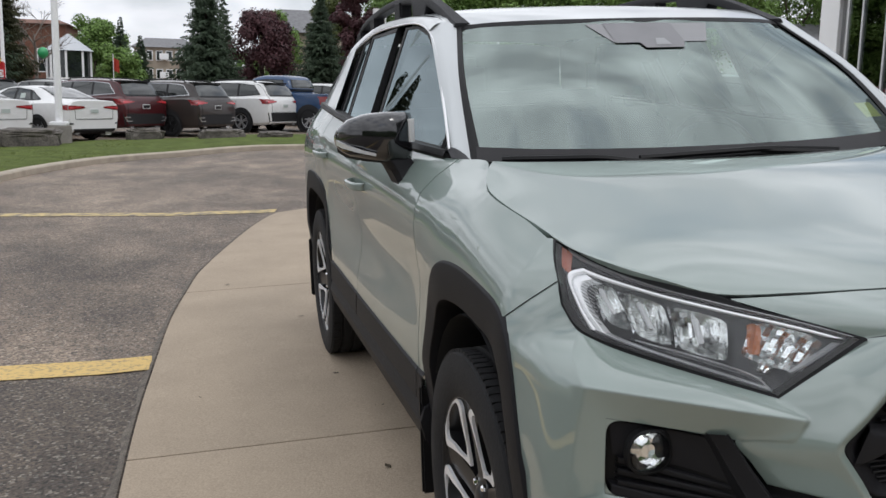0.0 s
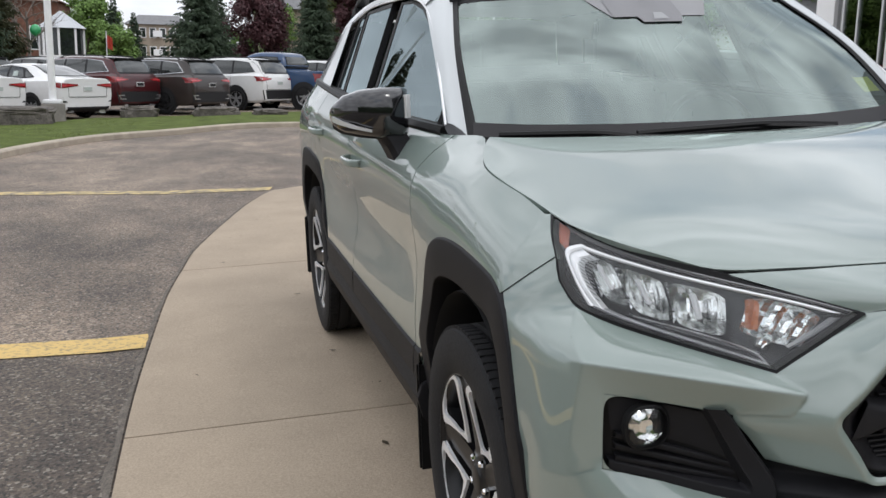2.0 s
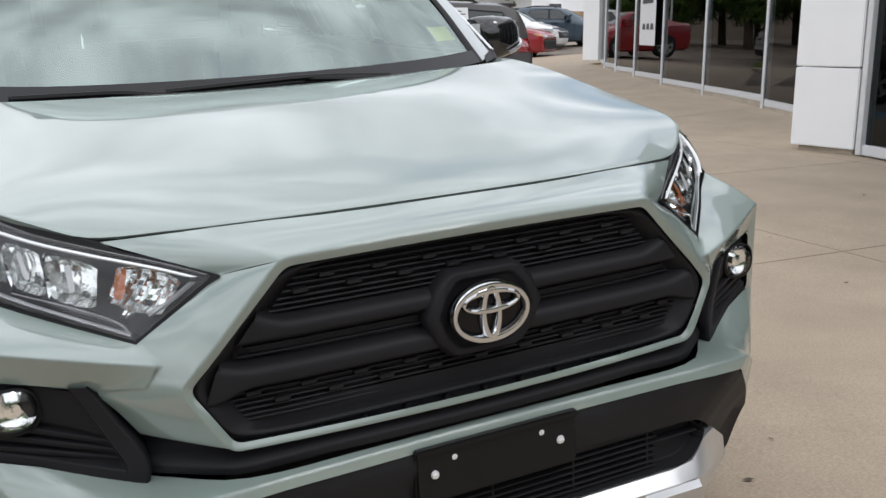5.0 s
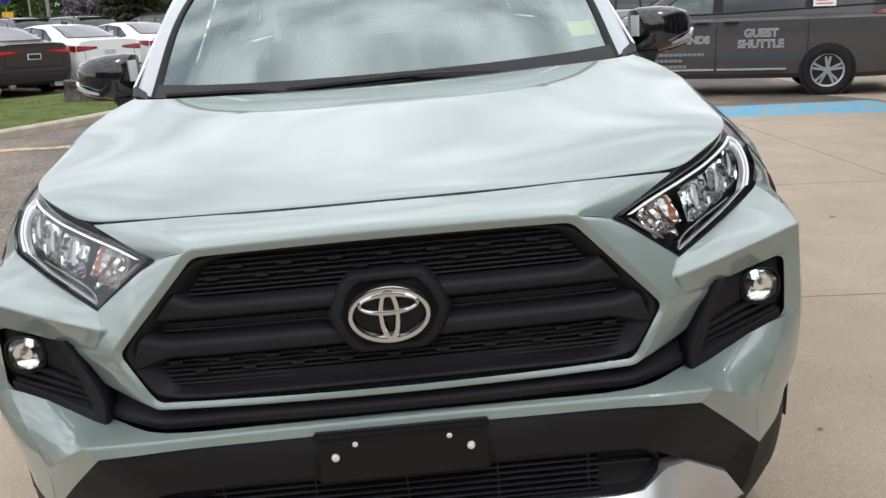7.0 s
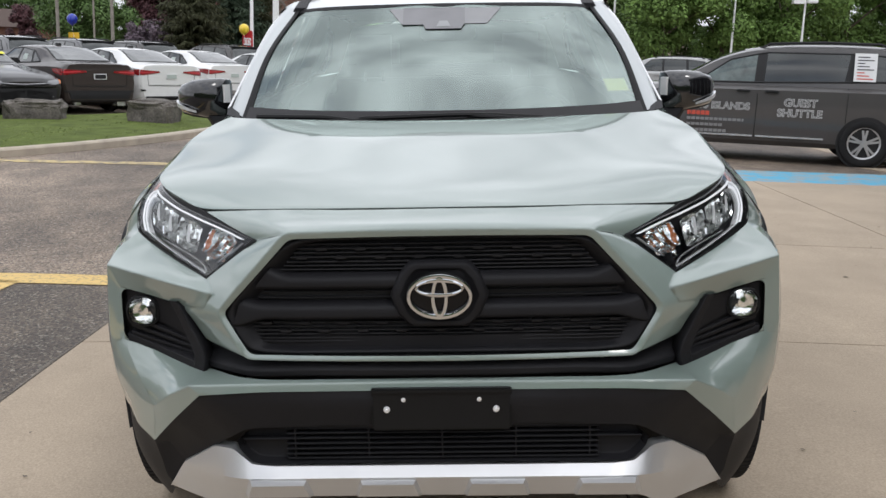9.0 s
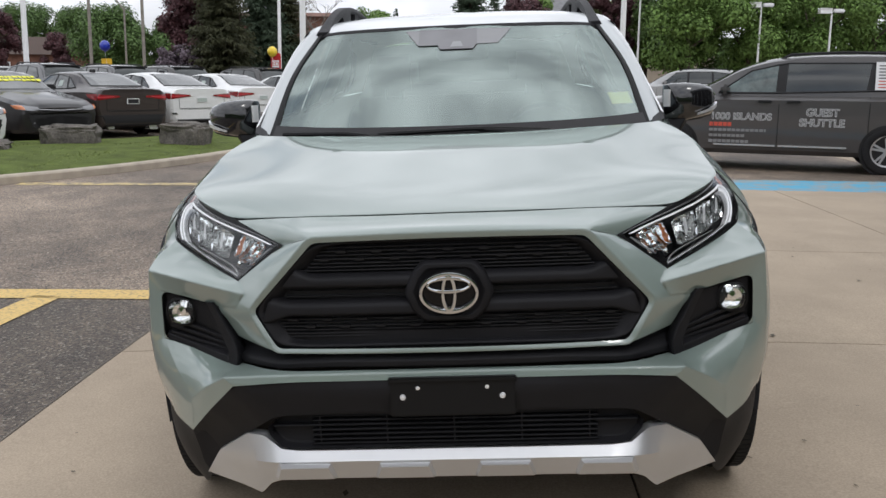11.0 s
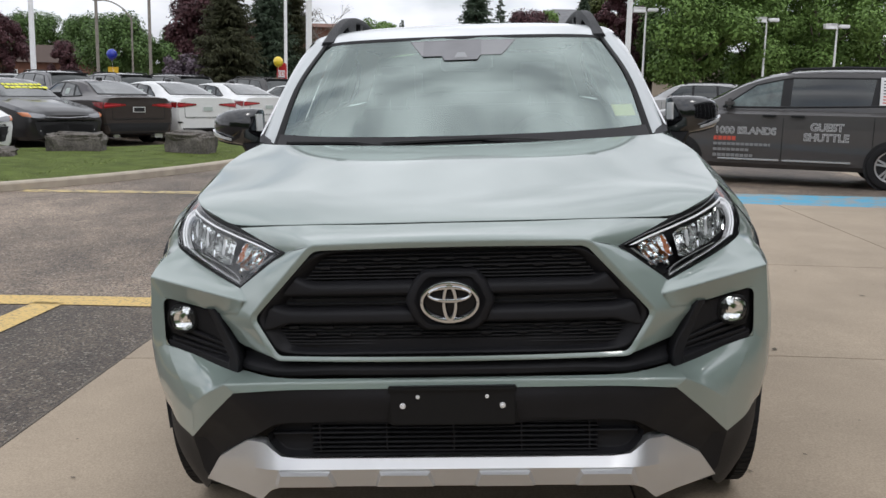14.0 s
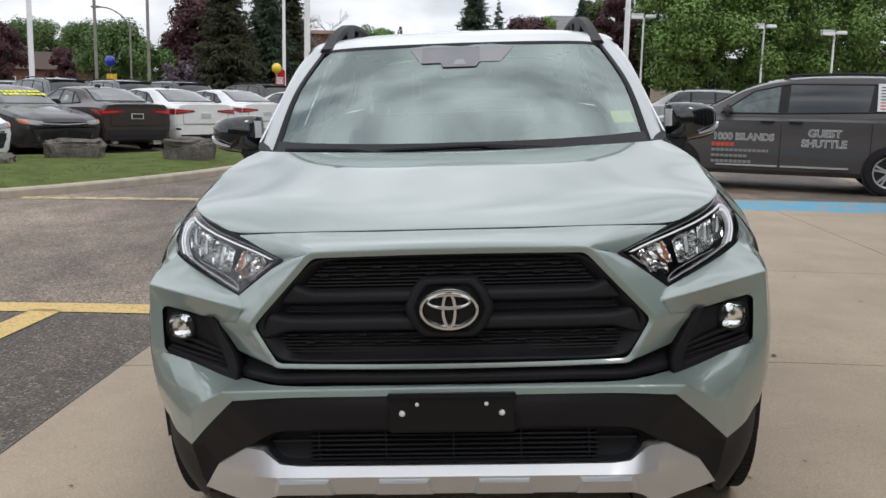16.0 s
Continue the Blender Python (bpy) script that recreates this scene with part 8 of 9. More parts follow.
def stand(x, y, heading, dz=0.0):
    """A pose on the ground; heading in degrees, to the left of straight ahead, is where the nose points."""
    return pose(x, y, height(x, y) + dz, 0, 0, heading + 180)


def tail_at(kind, x, y, heading):
    """Places a car by the middle of its tail."""
    a = radians(heading)
    e = KINDS[kind]["e"]
    return stand(x - math.sin(a) * e, y + math.cos(a) * e, heading)


LOT = [
    ("sedan", P_WHITE, (-6.25, 24.0), 52, "white four-door sedan parked nose to the lot"),
    ("sedan", P_WHITE, (-4.34, 25.4), 50, "white four-door sedan beside the light pole"),
    ("suv", P_MAROON, (-3.18, 28.2), 50, "maroon sport utility vehicle in the parked row"),
    ("suv", P_BROWN, (-1.10, 28.9), 50, "dark brown sport utility vehicle in the parked row"),
    ("suv", P_WHITE, (1.10, 30.6), 50, "white crossover with dark lower bumper"),
    ("pickup", P_BLUE, (3.35, 30.9), 52, "dark blue pickup truck at the row's end"),
    ("sedan", P_BROWN, (-7.9, 18.6), 52, "dark brown sedan parked behind a boulder"),
    ("sedan", P_WHITE, (-6.95, 20.6), 52, "white sedan with sport bumper parked by the verge"),
]
for kind, paint, (x, y), hd, label in LOT:
    parked(kind, paint, tail_at(kind, x, y, hd), label, "parked_car", "first row of parked cars", rear_black=(kind == "suv" or paint is P_BROWN), bright=(kind == "suv" and paint is not P_WHITE), rim=RIM_BLACK if paint is P_BROWN else None)
parked("sedan", P_BLACK, stand(-10.75, 18.35, -126), "black sedan with yellow screen writing", "parked_car", "first row of parked cars")
parked("sedan", P_WHITE, stand(-11.2, 15.2, -122), "white sedan facing the grass verge", "parked_car", "first row of parked cars")
for x, y, paint, label in ((-13.2, 27.2, P_MID, "grey crossover in the second row"), (-12.0, 29.8, P_MID, "grey crossover in the second row"), (-10.2, 30.6, P_GREY, "dark grey crossover in the second row"), (-8.0, 34.0, P_GREY, "grey crossover behind the white sedans"), (-15.8, 25.2, P_MAROON, "dark red crossover in the second row"), (-5.6, 35.5, P_SILVER, "silver crossover in the second row"), (-3.0, 37.5, P_SILVER, "silver crossover in the second row"), (4.5, 36.0, P_WHITE, "white pickup behind the blue one")):
    kd = "suv"
    parked(kd, paint, tail_at(kd, x, y, 50), label, "parked_car", "second row of parked cars")
parked("sedan", P_WHITE, stand(-30.5, 49, 95), "white car far across the lot", "parked_car", "far cars")
parked("suv", P_SILVER, stand(-27.0, 48, 95), "silver wagon far across the lot", "parked_car", "far cars")
parked("suv", P_SILVER, stand(7.2, 33.5, 75), "silver car behind the shuttle van", "parked_car", "far cars")
parked("sedan", P_RED, stand(13.7, 26.2, -138), "bright red sedan past the building", "parked_car", "cars past the building")
parked("hatch", P_WHITE, stand(16.6, 29.3, -138), "white hatchback past the building", "parked_car", "cars past the building")
parked("hatch", P_NAVY, stand(18.9, 29.9, -116), "blue-grey hatchback past the building", "parked_car", "cars past the building")

# yellow writing on the black sedan's screen, as plain bars
bm = bmesh.new()
rnd = random.Random(3)
for v in (0.09, -0.07):
    x = -0.46
    while x < 0.4:
        wd = rnd.uniform(0.05, 0.13)
        box(bm, x, x + wd, v - rnd.uniform(0.03, 0.06), v + rnd.uniform(0.03, 0.06), -0.004, 0.004)
        x += wd + 0.025
ob = tagged(part("screen_writing", bm, material("yellow_marker", (0.72, 0.70, 0.06), 0.7)), "yellow marker writing on the black sedan's screen", "writing", kind="stuff")
ob.matrix_world = stand(-10.75, 18.35, -126) @ pose(0.1, -0.50, 1.268, 22.5, 0, 0)

# shuttle van
VAN_AT = stand(4.67, 13.0, 73.5)
van = parked("van", P_GREY, VAN_AT, "dark grey shuttle van with white lettering on its doors", "shuttle_van", "van behind the blue strip", category="van")
WHITE_MARK, RED_MARK = material("white_vinyl", (0.55, 0.55, 0.55), 0.5), material("red_vinyl", (0.55, 0.08, 0.05), 0.5)
PALE_MARK = material("faded_vinyl", (0.22, 0.22, 0.22), 0.5)
DARK_MARK = material("dark_vinyl", (0.05, 0.05, 0.052), 0.5)


def van_text(body, size, y, z, name, off=0.014):
    for mt, bold, dx in ((WHITE_MARK, 0.045 * size, 0.0), (DARK_MARK, -0.02 * size, 0.005)):
        text_mesh(body, size, 0.002, mt, name, van, Matrix(((0, 0, 1, 0.981 + dx), (1, 0, 0, y), (0, 1, 0, z), (0, 0, 0, 1))), "white outlined lettering", bold)


van_text("GUEST", 0.152, 0.57, 0.875, "lettering")
van_text("SHUTTLE", 0.152, 0.57, 0.725, "lettering")
van_text("1000 ISLANDS", 0.144, -0.57, 0.795, "lettering")
for i, (wd, mt, h) in enumerate(((0.34, RED_MARK, 0.06), (0.82, PALE_MARK, 0.040), (0.52, PALE_MARK, 0.040), (0.58, PALE_MARK, 0.046))):
    bm = bmesh.new()
    x = 0.0
    while x < wd - 0.02:
        box(bm, 0.972, 0.985, -1.02 + x, -1.02 + min(x + 0.055, wd), 0.680 - i * 0.085 - h / 2, 0.680 - i * 0.085 + h / 2)
        x += 0.066
    part("lettering_bar", bm, mt, van, "small unreadable lettering")
bm = bmesh.new()
def sheet_x(z):
    return 0.902 - 0.245 * (z - 1.10) - 0.14 * max(z - 1.39, 0) + 0.012


prism_pts = [(1.25, 1.22), (1.55, 1.22), (1.55, 1.39), (1.55, 1.62), (1.25, 1.62), (1.25, 1.39)]
grid_faces(bm, [[(sheet_x(z) + d, y, z) for y, z in prism_pts] for d in (0, 0.004)], close=True)
bm.faces.new([bm.verts.new((sheet_x(z) + 0.004, y, z)) for y, z in prism_pts])
sheet = part("window_sheet", bm, PLATE_WHITE, van, "white price sheet in the window")
for i in range(8):
    bm = bmesh.new()
    zb = 1.25 + i * 0.044
    bm.faces.new([bm.verts.new((sheet_x(z) + 0.007, y, z)) for y, z in ((1.29, zb), (1.51 - 0.06 * (i % 3), zb), (1.51 - 0.06 * (i % 3), zb + 0.016), (1.29, zb + 0.016))])
    part("print_line", bm, RED_MARK if i < 3 else DARK_MARK, sheet)
bm = bmesh.new()
box(bm, 0.955, 0.982, -0.95, -0.06, 0.360, 0.388, 0.005)
part("side_moulding", bm, BRIGHT, van, "dull silver side moulding")
bm = bmesh.new()
box(bm, 0.955, 0.982, -0.02, 0.93, 0.360, 0.388, 0.005)
part("side_moulding", bm, BRIGHT, van, "dull silver side moulding")

# ---- dealership building ----
bld = thing("building_showroom", "white panelled showroom with dark glass front", "building", kind="structure")


def wall_run(parent, p, q, z0, z1, thick, mat, name, label="", bevel=0.01):
    p, q = Vector((*p, 0)), Vector((*q, 0))
    d = (q - p)
    ang = math.atan2(d.y, d.x)
    bm = bmesh.new()
    box(bm, 0, d.length, 0, thick, z0, z1, bevel)
    o = part(name, bm, mat, parent, label)
    o.matrix_local = Matrix.Translation(p) @ Matrix.Rotation(ang, 4, "Z")
    return o


COL = (6.43, 5.70)
CQ = (6.56, 5.04)
gz = height(6.5, 5.4)
for i, (z0, z1) in enumerate(((0.06, 0.82), (0.83, 2.1), (2.11, 4.05))):
    wall_run(bld, COL, CQ, gz + z0, gz + z1, 0.66, ACM, "column_panel", "white cladding panel of the column")
wall_run(bld, (6.50, 5.66), (6.60, 5.08), gz - 0.1, gz + 0.06, 0.55, KERB, "column_foot", "concrete column foot")
# storefront beside the column
wall_run(bld, (6.58, 4.98), (5.75, 1.2), gz + 0.02, gz + 0.12, 0.12, ALU, "door_sill", "white aluminium sill")
wall_run(bld, (6.62, 4.98), (5.79, 1.2), gz + 0.12, gz + 4.0, 0.015, STORE_GLASS, "storefront_pane", "dark storefront glass", 0.0)
for t in (0.0, 0.33, 0.66, 1.0):
    x, y = 6.58 + (5.75 - 6.58) * t, 4.98 + (1.2 - 4.98) * t
    bm = bmesh.new()
    box(bm, x - 0.03, x + 0.09, y - 0.03, y + 0.03, gz + 0.02, gz + 4.0, 0.004)
    part("mullion", bm, ALU, bld, "white aluminium mullion")
# added storefront run, out of view beside the apron, to block light from the right
gs = height(5.0, -1.6)
wall_run(bld, (5.75, 1.2), (4.55, -4.5), gs - 0.1, gs + 0.12, 0.12, ALU, "door_sill", "white aluminium sill")
wall_run(bld, (5.79, 1.2), (4.59, -4.5), gs + 0.12, gs + 4.0, 0.015, STORE_GLASS, "storefront_pane", "dark storefront glass", 0.0)
wall_run(bld, (7.2, 1.0), (6.0, -4.7), gs - 0.1, gs + 4.0, 0.15, DARK_IN, "inner_wall", "inner wall coloured near black for the unlit room's shade")
for i in range(1, 5):
    x, y = 5.75 - 1.2 * i / 4, 1.2 - 5.7 * i / 4
    bm = bmesh.new()
    box(bm, x - 0.03, x + 0.09, y - 0.03, y + 0.03, gs + 0.12, gs + 4.0, 0.004)
    part("mullion", bm, ALU, bld, "white aluminium mullion")
# curved glass front
CURVE = [Vector((x, y, 0)) for x, y in ((7.75, 6.2), (8.89, 8.61), (9.88, 10.97), (10.80, 13.2), (11.55, 15.05), (12.2, 16.6), (12.75, 17.8), (13.4, 18.9))]
for i in range(7):
    a, b = CURVE[i], CURVE[i + 1]
    h0 = height((a.x + b.x) / 2, (a.y + b.y) / 2)
    wall_run(bld, (b.x, b.y), (a.x, a.y), h0 - 0.15, h0 + 0.06, 0.12, KERB, "plinth", "concrete plinth")
    wall_run(bld, (b.x, b.y), (a.x, a.y), h0 + 0.06, h0 + 0.16, 0.10, ALU, "sill_rail", "white aluminium rail")
    pn = wall_run(bld, (b.x, b.y), (a.x, a.y), h0 + 0.16, h0 + 3.9, 0.015, STORE_GLASS, "storefront_pane", "dark storefront glass", 0.0)
    pn.visible_shadow = False
    bm = bmesh.new()
    box(bm, a.x - 0.03, a.x + 0.03, a.y - 0.025, a.y + 0.025, h0 - 0.05, h0 + 3.9, 0.004)
    part("mullion", bm, ALU, bld, "white aluminium mullion")
# end pier, fascia, roof, and the room behind the glass, its shade painted as colour
bm = bmesh.new()
box(bm, 13.3, 14.1, 18.9, 19.6, 0.55, 4.05, 0.01)
part("end_pier", bm, ACM, bld, "white end pier")
# outline runs on unseen to y -4.8, so the roof keeps sky light off the car
FP_OUT = [(4.15, -4.8), (6.35, 5.7), (7.9, 6.9), (8.5, 7.9), (9.8, 11.0), (11.4, 15.0), (13.2, 19.0), (26, 19.5), (26, -4.8)]
bm = bmesh.new()
prism(bm, FP_OUT, 1.0, Matrix.Translation((0, 0, 4.05)), 0.02)
# unseen fascia; shade is painted into its grey for the bonnet to mirror
part("fascia", bm, material("shade_grey_fascia_panel", (0.30, 0.31, 0.315), 0.4, metal=0.2, vary=0.03, scale=1.5), bld, "roof fascia out of view, its shade put in as silver-grey")
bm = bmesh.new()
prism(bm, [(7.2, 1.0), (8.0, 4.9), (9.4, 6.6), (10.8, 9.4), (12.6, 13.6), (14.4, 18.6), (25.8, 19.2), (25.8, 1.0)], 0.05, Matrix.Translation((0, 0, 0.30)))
part("showroom_floor", bm, DARK_IN, bld, "showroom floor coloured near black for the unlit room's shade")
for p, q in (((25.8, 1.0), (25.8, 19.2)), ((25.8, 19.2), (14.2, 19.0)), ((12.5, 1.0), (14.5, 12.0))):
    wall_run(bld, p, q, 0.2, 4.1, 0.15, DARK_IN, "inner_wall", "inner wall coloured near black for the unlit room's shade")
wall_run(bld, (7.25, 5.3), (8.25, 6.95), gz, gz + 4.0, 0.3, ACM, "return_wall", "white return wall")
# poster in the glass front
a, b = Vector((11.0, 13.5, 0)), Vector((10.55, 12.5, 0))
d = (b - a).normalized()
nn = Vector((d.y, -d.x, 0))
if nn.x > 0:
    nn = -nn
hz = height(10.8, 13.0)
poster_m = Matrix(((d.x, 0, nn.x, 11.02), (d.y, 0, nn.y, 14.0), (0, 1, 0, hz + 1.9), (0, 0, 0, 1))) @ Matrix.Scale(1.9, 4)
bm = bmesh.new()
box(bm, -0.33, 0.33, -0.62, 0.62, -0.004, 0.0)
poster = tagged(part("window_poster", bm, PLATE_WHITE), "white window poster with red lettering and a car drawing", "poster")
poster.matrix_world = poster_m
text_mesh("SHUTTLE", 0.15, 0.001, RED_MARK, "poster_lettering", poster, Matrix.Translation((0, 0.27, 0.003)), "red lettering")
bm = bmesh.new()
box(bm, -0.22, 0.22, 0.40, 0.50, 0.001, 0.003)
part("poster_bar", bm, RED_MARK, poster)
bm = bmesh.new()
prism(bm, [(-0.22, -0.2), (-0.2, -0.05), (-0.05, -0.02), (0.06, 0.12), (0.2, 0.12), (0.22, -0.2)], 0.002, Matrix.Translation((0, 0, 0.001)))
part("poster_drawing", bm, DARK_MARK, poster)
for x in (-0.2, -0.03, 0.14):
    bm = bmesh.new()
    prism(bm, [(x, -0.46), (x + 0.02, -0.40), (x + 0.10, -0.40), (x + 0.13, -0.46)], 0.002, Matrix.Translation((0, 0, 0.001)))
    part("poster_drawing", bm, DARK_MARK, poster)


# ---- trees ----
def leaf_mesh(name, verts, faces, mat, parent):
    me = bpy.data.meshes.new(name)
    me.from_pydata(verts, [], faces)
    me.materials.append(mat)
    ob = new(name, me)
    ob.parent = parent
    return ob


def broadleaf(name, x, y, h, r, mat, label, seed, leaves=2600, trunk=0.25, size=0.30, base=0.22, z=None):
    rnd = random.Random(seed)
    t = thing(name, label, "tree", Matrix.Translation((x, y, height(x, y) if z is None else z)), "trees round the lot")
    bm = bmesh.new()
    tube(bm, [(0, 0, -0.2), (0.05 * r, 0.03, h * 0.3), (0, 0.05, h * 0.62)], trunk, 8, r_end=trunk * 0.3)
    blobs = []
    for i in range(46):
        a = rnd.uniform(0, 6.28)
        hh = h * rnd.uniform(base + 0.06, 0.95)
        k = math.sin(math.pi * clamp((hh / h - base) / (1.02 - base), 0.05, 1)) ** 0.6
        rr = r * rnd.uniform(0.1, 0.92) ** 0.7 * k
        blobs.append((rr * math.cos(a), rr * math.sin(a), hh, r * rnd.uniform(0.20, 0.36)))
        if i < 9:
            tube(bm, [(0, 0, hh * 0.55), (rr * 0.5 * math.cos(a), rr * 0.5 * math.sin(a), hh * 0.8), (rr * math.cos(a), rr * math.sin(a), hh)], trunk * 0.28, 5, r_end=0.02)
    part("trunk", bm, BARK, t)
    verts, faces = [], []
    for _ in range(leaves * 7):
        bx, by, bz, br = blobs[rnd.randrange(46)]
        v = Vector((rnd.gauss(0, 1), rnd.gauss(0, 1), rnd.gauss(0, 1))).normalized()
        q = Vector((bx, by, bz)) + v * br * (rnd.random() ** 0.3) * rnd.uniform(0.8, 1.15)
        s = size * rnd.uniform(0.22, 0.48)
        nn = v + Vector((rnd.gauss(0, 0.4), rnd.gauss(0, 0.4), 0.4 + rnd.gauss(0, 0.4)))
        u = nn.cross(Vector((rnd.gauss(0, 1), rnd.gauss(0, 1), rnd.gauss(0, 1))))
        w = nn.cross(u)
        if u.length < 0.01 or w.length < 0.01:
            continue
        u, w = u.normalized() * s, w.normalized() * (s * 0.6)
        b = len(verts)
        verts += [q - u, q + w + u * 0.2, q + u, q - w + u * 0.2]
        faces.append((b, b + 1, b + 2, b + 3))
    leaf_mesh("crown", verts, faces, mat, t)
    return t


def conifer(name, x, y, h, r, mat, label, seed, tiers=26, per=17, z=None):
    rnd = random.Random(seed)
    t = thing(name, label, "tree", Matrix.Translation((x, y, height(x, y) if z is None else z)), "trees round the lot")
    bm = bmesh.new()
    tube(bm, [(0, 0, -0.2), (0, 0, h * 0.98)], 0.03 * h * 0.6, 7, r_end=0.01)
    part("trunk", bm, BARK, t)
    verts, faces = [], []
    tiers = int(tiers * 1.3)
    for i in range(tiers):
        f = i / (tiers - 1)
        zz = h * (0.06 + 0.94 * f)
        rr = r * (1 - f) ** 0.85 * rnd.uniform(0.82, 1.1) + 0.05
        for k in range(max(5, int(per * (1 - 0.5 * f)))):
            a = rnd.uniform(0, 6.28)
            ln = rr * rnd.uniform(0.6, 1.12)
            d = Vector((math.cos(a), math.sin(a), rnd.uniform(-0.40, 0.0)))
            s = Vector((-math.sin(a), math.cos(a), 0))
            o = Vector((0, 0, zz + rnd.uniform(-0.02, 0.02) * h))
            for j in range(9):
                g = (j + 0.6) / 9
                p = o + d * ln * g + Vector((0, 0, 0.12 * ln * g * g))
                wd = (0.10 + 0.20 * ln) * (1.1 - 0.75 * g) * rnd.uniform(0.6, 1.3)
                for side in (1, -1):
                    tip = p + s * side * wd * rnd.uniform(0.5, 1.0) + d * wd * rnd.uniform(0.5, 1.1) + Vector((0, 0, -wd * rnd.uniform(0.0, 0.5)))
                    m = (tip - p).cross(Vector((0, 0, 1)))
                    m = m.normalized() * wd * 0.17 if m.length > 0.001 else s * 0.03
                    b = len(verts)
                    verts += [p - m, p + m, tip]
                    faces.append((b, b + 1, b + 2))
                    low = tip + Vector((rnd.uniform(-0.3, 0.3), rnd.uniform(-0.3, 0.3), -0.9)) * wd * 0.55
                    b = len(verts)
                    verts += [p, tip, low]
                    faces.append((b, b + 1, b + 2))
    leaf_mesh("crown", verts, faces, mat, t)
    return t


broadleaf("maple_tree", -9.7, 77, 7.1, 2.4, LEAF, "bright green broadleaf tree beyond the lot", 1)
broadleaf("maple_tree", -6.9, 66, 4.2, 1.6, LEAF, "small green tree with white blossom", 2, 1500)
conifer("spruce_tree", -7.4, 73, 6.6, 1.5, NEEDLE, "slim dark spruce beyond the lot", 3)
conifer("spruce_tree", -5.9, 71, 5.2, 1.6, NEEDLE, "slim dark spruce beyond the lot", 4)
conifer("spruce_tree", -1.3, 61, 9.5, 2.9, NEEDLE, "large blue-green spruce beyond the lot", 5, 34, 24)
broadleaf("maple_tree", 2.3, 65, 7.0, 2.3, LEAF_PURPLE, "dark red maple beyond the lot", 6, 3000)
conifer("spruce_tree", 5.2, 55, 7.2, 2.3, NEEDLE, "dense spruce beside the red maple", 7, 30, 22)
broadleaf("maple_tree", 8.0, 60, 8.0, 1.6, LEAF_PURPLE, "narrow dark red maple", 8, 2000)
broadleaf("maple_tree", 10.5, 63, 8.5, 2.6, LEAF, "green maple behind the car's roof", 9)
broadleaf("maple_tree", -42.0, 95, 8.0, 3.2, LEAF_DARK, "broad green tree at the lot's far corner", 10, 3200)
broadleaf("maple_tree", -48.8, 97, 8.4, 3.6, LEAF_DARK, "broad green tree behind the brown bungalow", 43, 3000)
broadleaf("maple_tree", -45.0, 99, 8.2, 3.4, LEAF_DARK, "broad green tree behind the brown bungalow", 44, 3000)
broadleaf("maple_tree", -29.0, 69, 6.1, 3.2, LEAF_DARK, "broad green tree at the lot's far corner", 11, 3200)
broadleaf("maple_tree", -24.5, 71, 5.4, 2.6, LEAF_DARK, "green tree beside the street", 12)
broadleaf("maple_tree", -17.1, 53, 7.2, 2.4, LEAF_PURPLE, "dark purple maple beside the spruces", 13, 3200)
broadleaf("lilac_bush", -15.7, 45, 2.9, 1.3, leaf_material("lilac", (0.13, 0.10, 0.12)), "greyish purple lilac bush", 14, 1600, 0.08, 0.2, 0.05)
conifer("spruce_tree", -13.7, 46, 9.5, 2.3, NEEDLE_BROWN, "tall olive spruce behind the lot", 15, 36, 26)
conifer("spruce_tree", -12.1, 48.5, 10.5, 2.2, NEEDLE, "tall dark spruce behind the lot", 16, 34, 24)
conifer("spruce_tree", -11.2, 50, 9.8, 1.9, NEEDLE_BROWN, "tall olive spruce behind the lot", 17, 34, 24)
conifer("spruce_tree", 0.4, 92, 10.6, 2.8, NEEDLE, "lone spruce top over the roof", 18)
broadleaf("maple_tree", 4.6, 78, 8.0, 2.0, LEAF, "olive tree behind the roof", 19, 2000)
broadleaf("maple_tree", 7.4, 66, 8.2, 2.0, leaf_material("olive_leaves", (0.10, 0.12, 0.04)), "yellow-green tree behind a roof", 20, 2000)
for i, (x, y, h, r) in enumerate(((10.6, 50, 8.6, 3.1), (14.4, 52, 8.0, 3.0), (18.2, 53, 8.0, 3.2), (22.4, 55, 8.2, 3.4), (27.0, 57, 8.0, 3.4), (12.5, 58, 10.5, 3.6), (20.2, 60, 11.0, 4.0))):
    broadleaf("maple_tree", x, y, h, r, LEAF if i != 5 else LEAF_DARK, "full green maple behind the shuttle van", 30 + i, 4200, 0.28, 0.27, 0.14)
broadleaf("maple_tree", -41.0, 75, 6.6, 2.0, LEAF_PURPLE, "dark purple tree before the brown bungalow", 45, 2600)
broadleaf("maple_tree", -34.2, 72, 4.4, 1.4, LEAF_PURPLE, "small dark purple tree beside the bungalow", 46, 1800)
broadleaf("maple_tree", -36.5, 60, 6.5, 3.0, LEAF_PURPLE, "dark purple tree at the lot's far corner", 40)
broadleaf("maple_tree", 28.0, 48, 9.0, 4.0, LEAF, "green tree past the building", 41, 2600)
broadleaf("maple_tree", 33.0, 50, 9.0, 4.0, LEAF, "green tree past the building", 42, 2600)


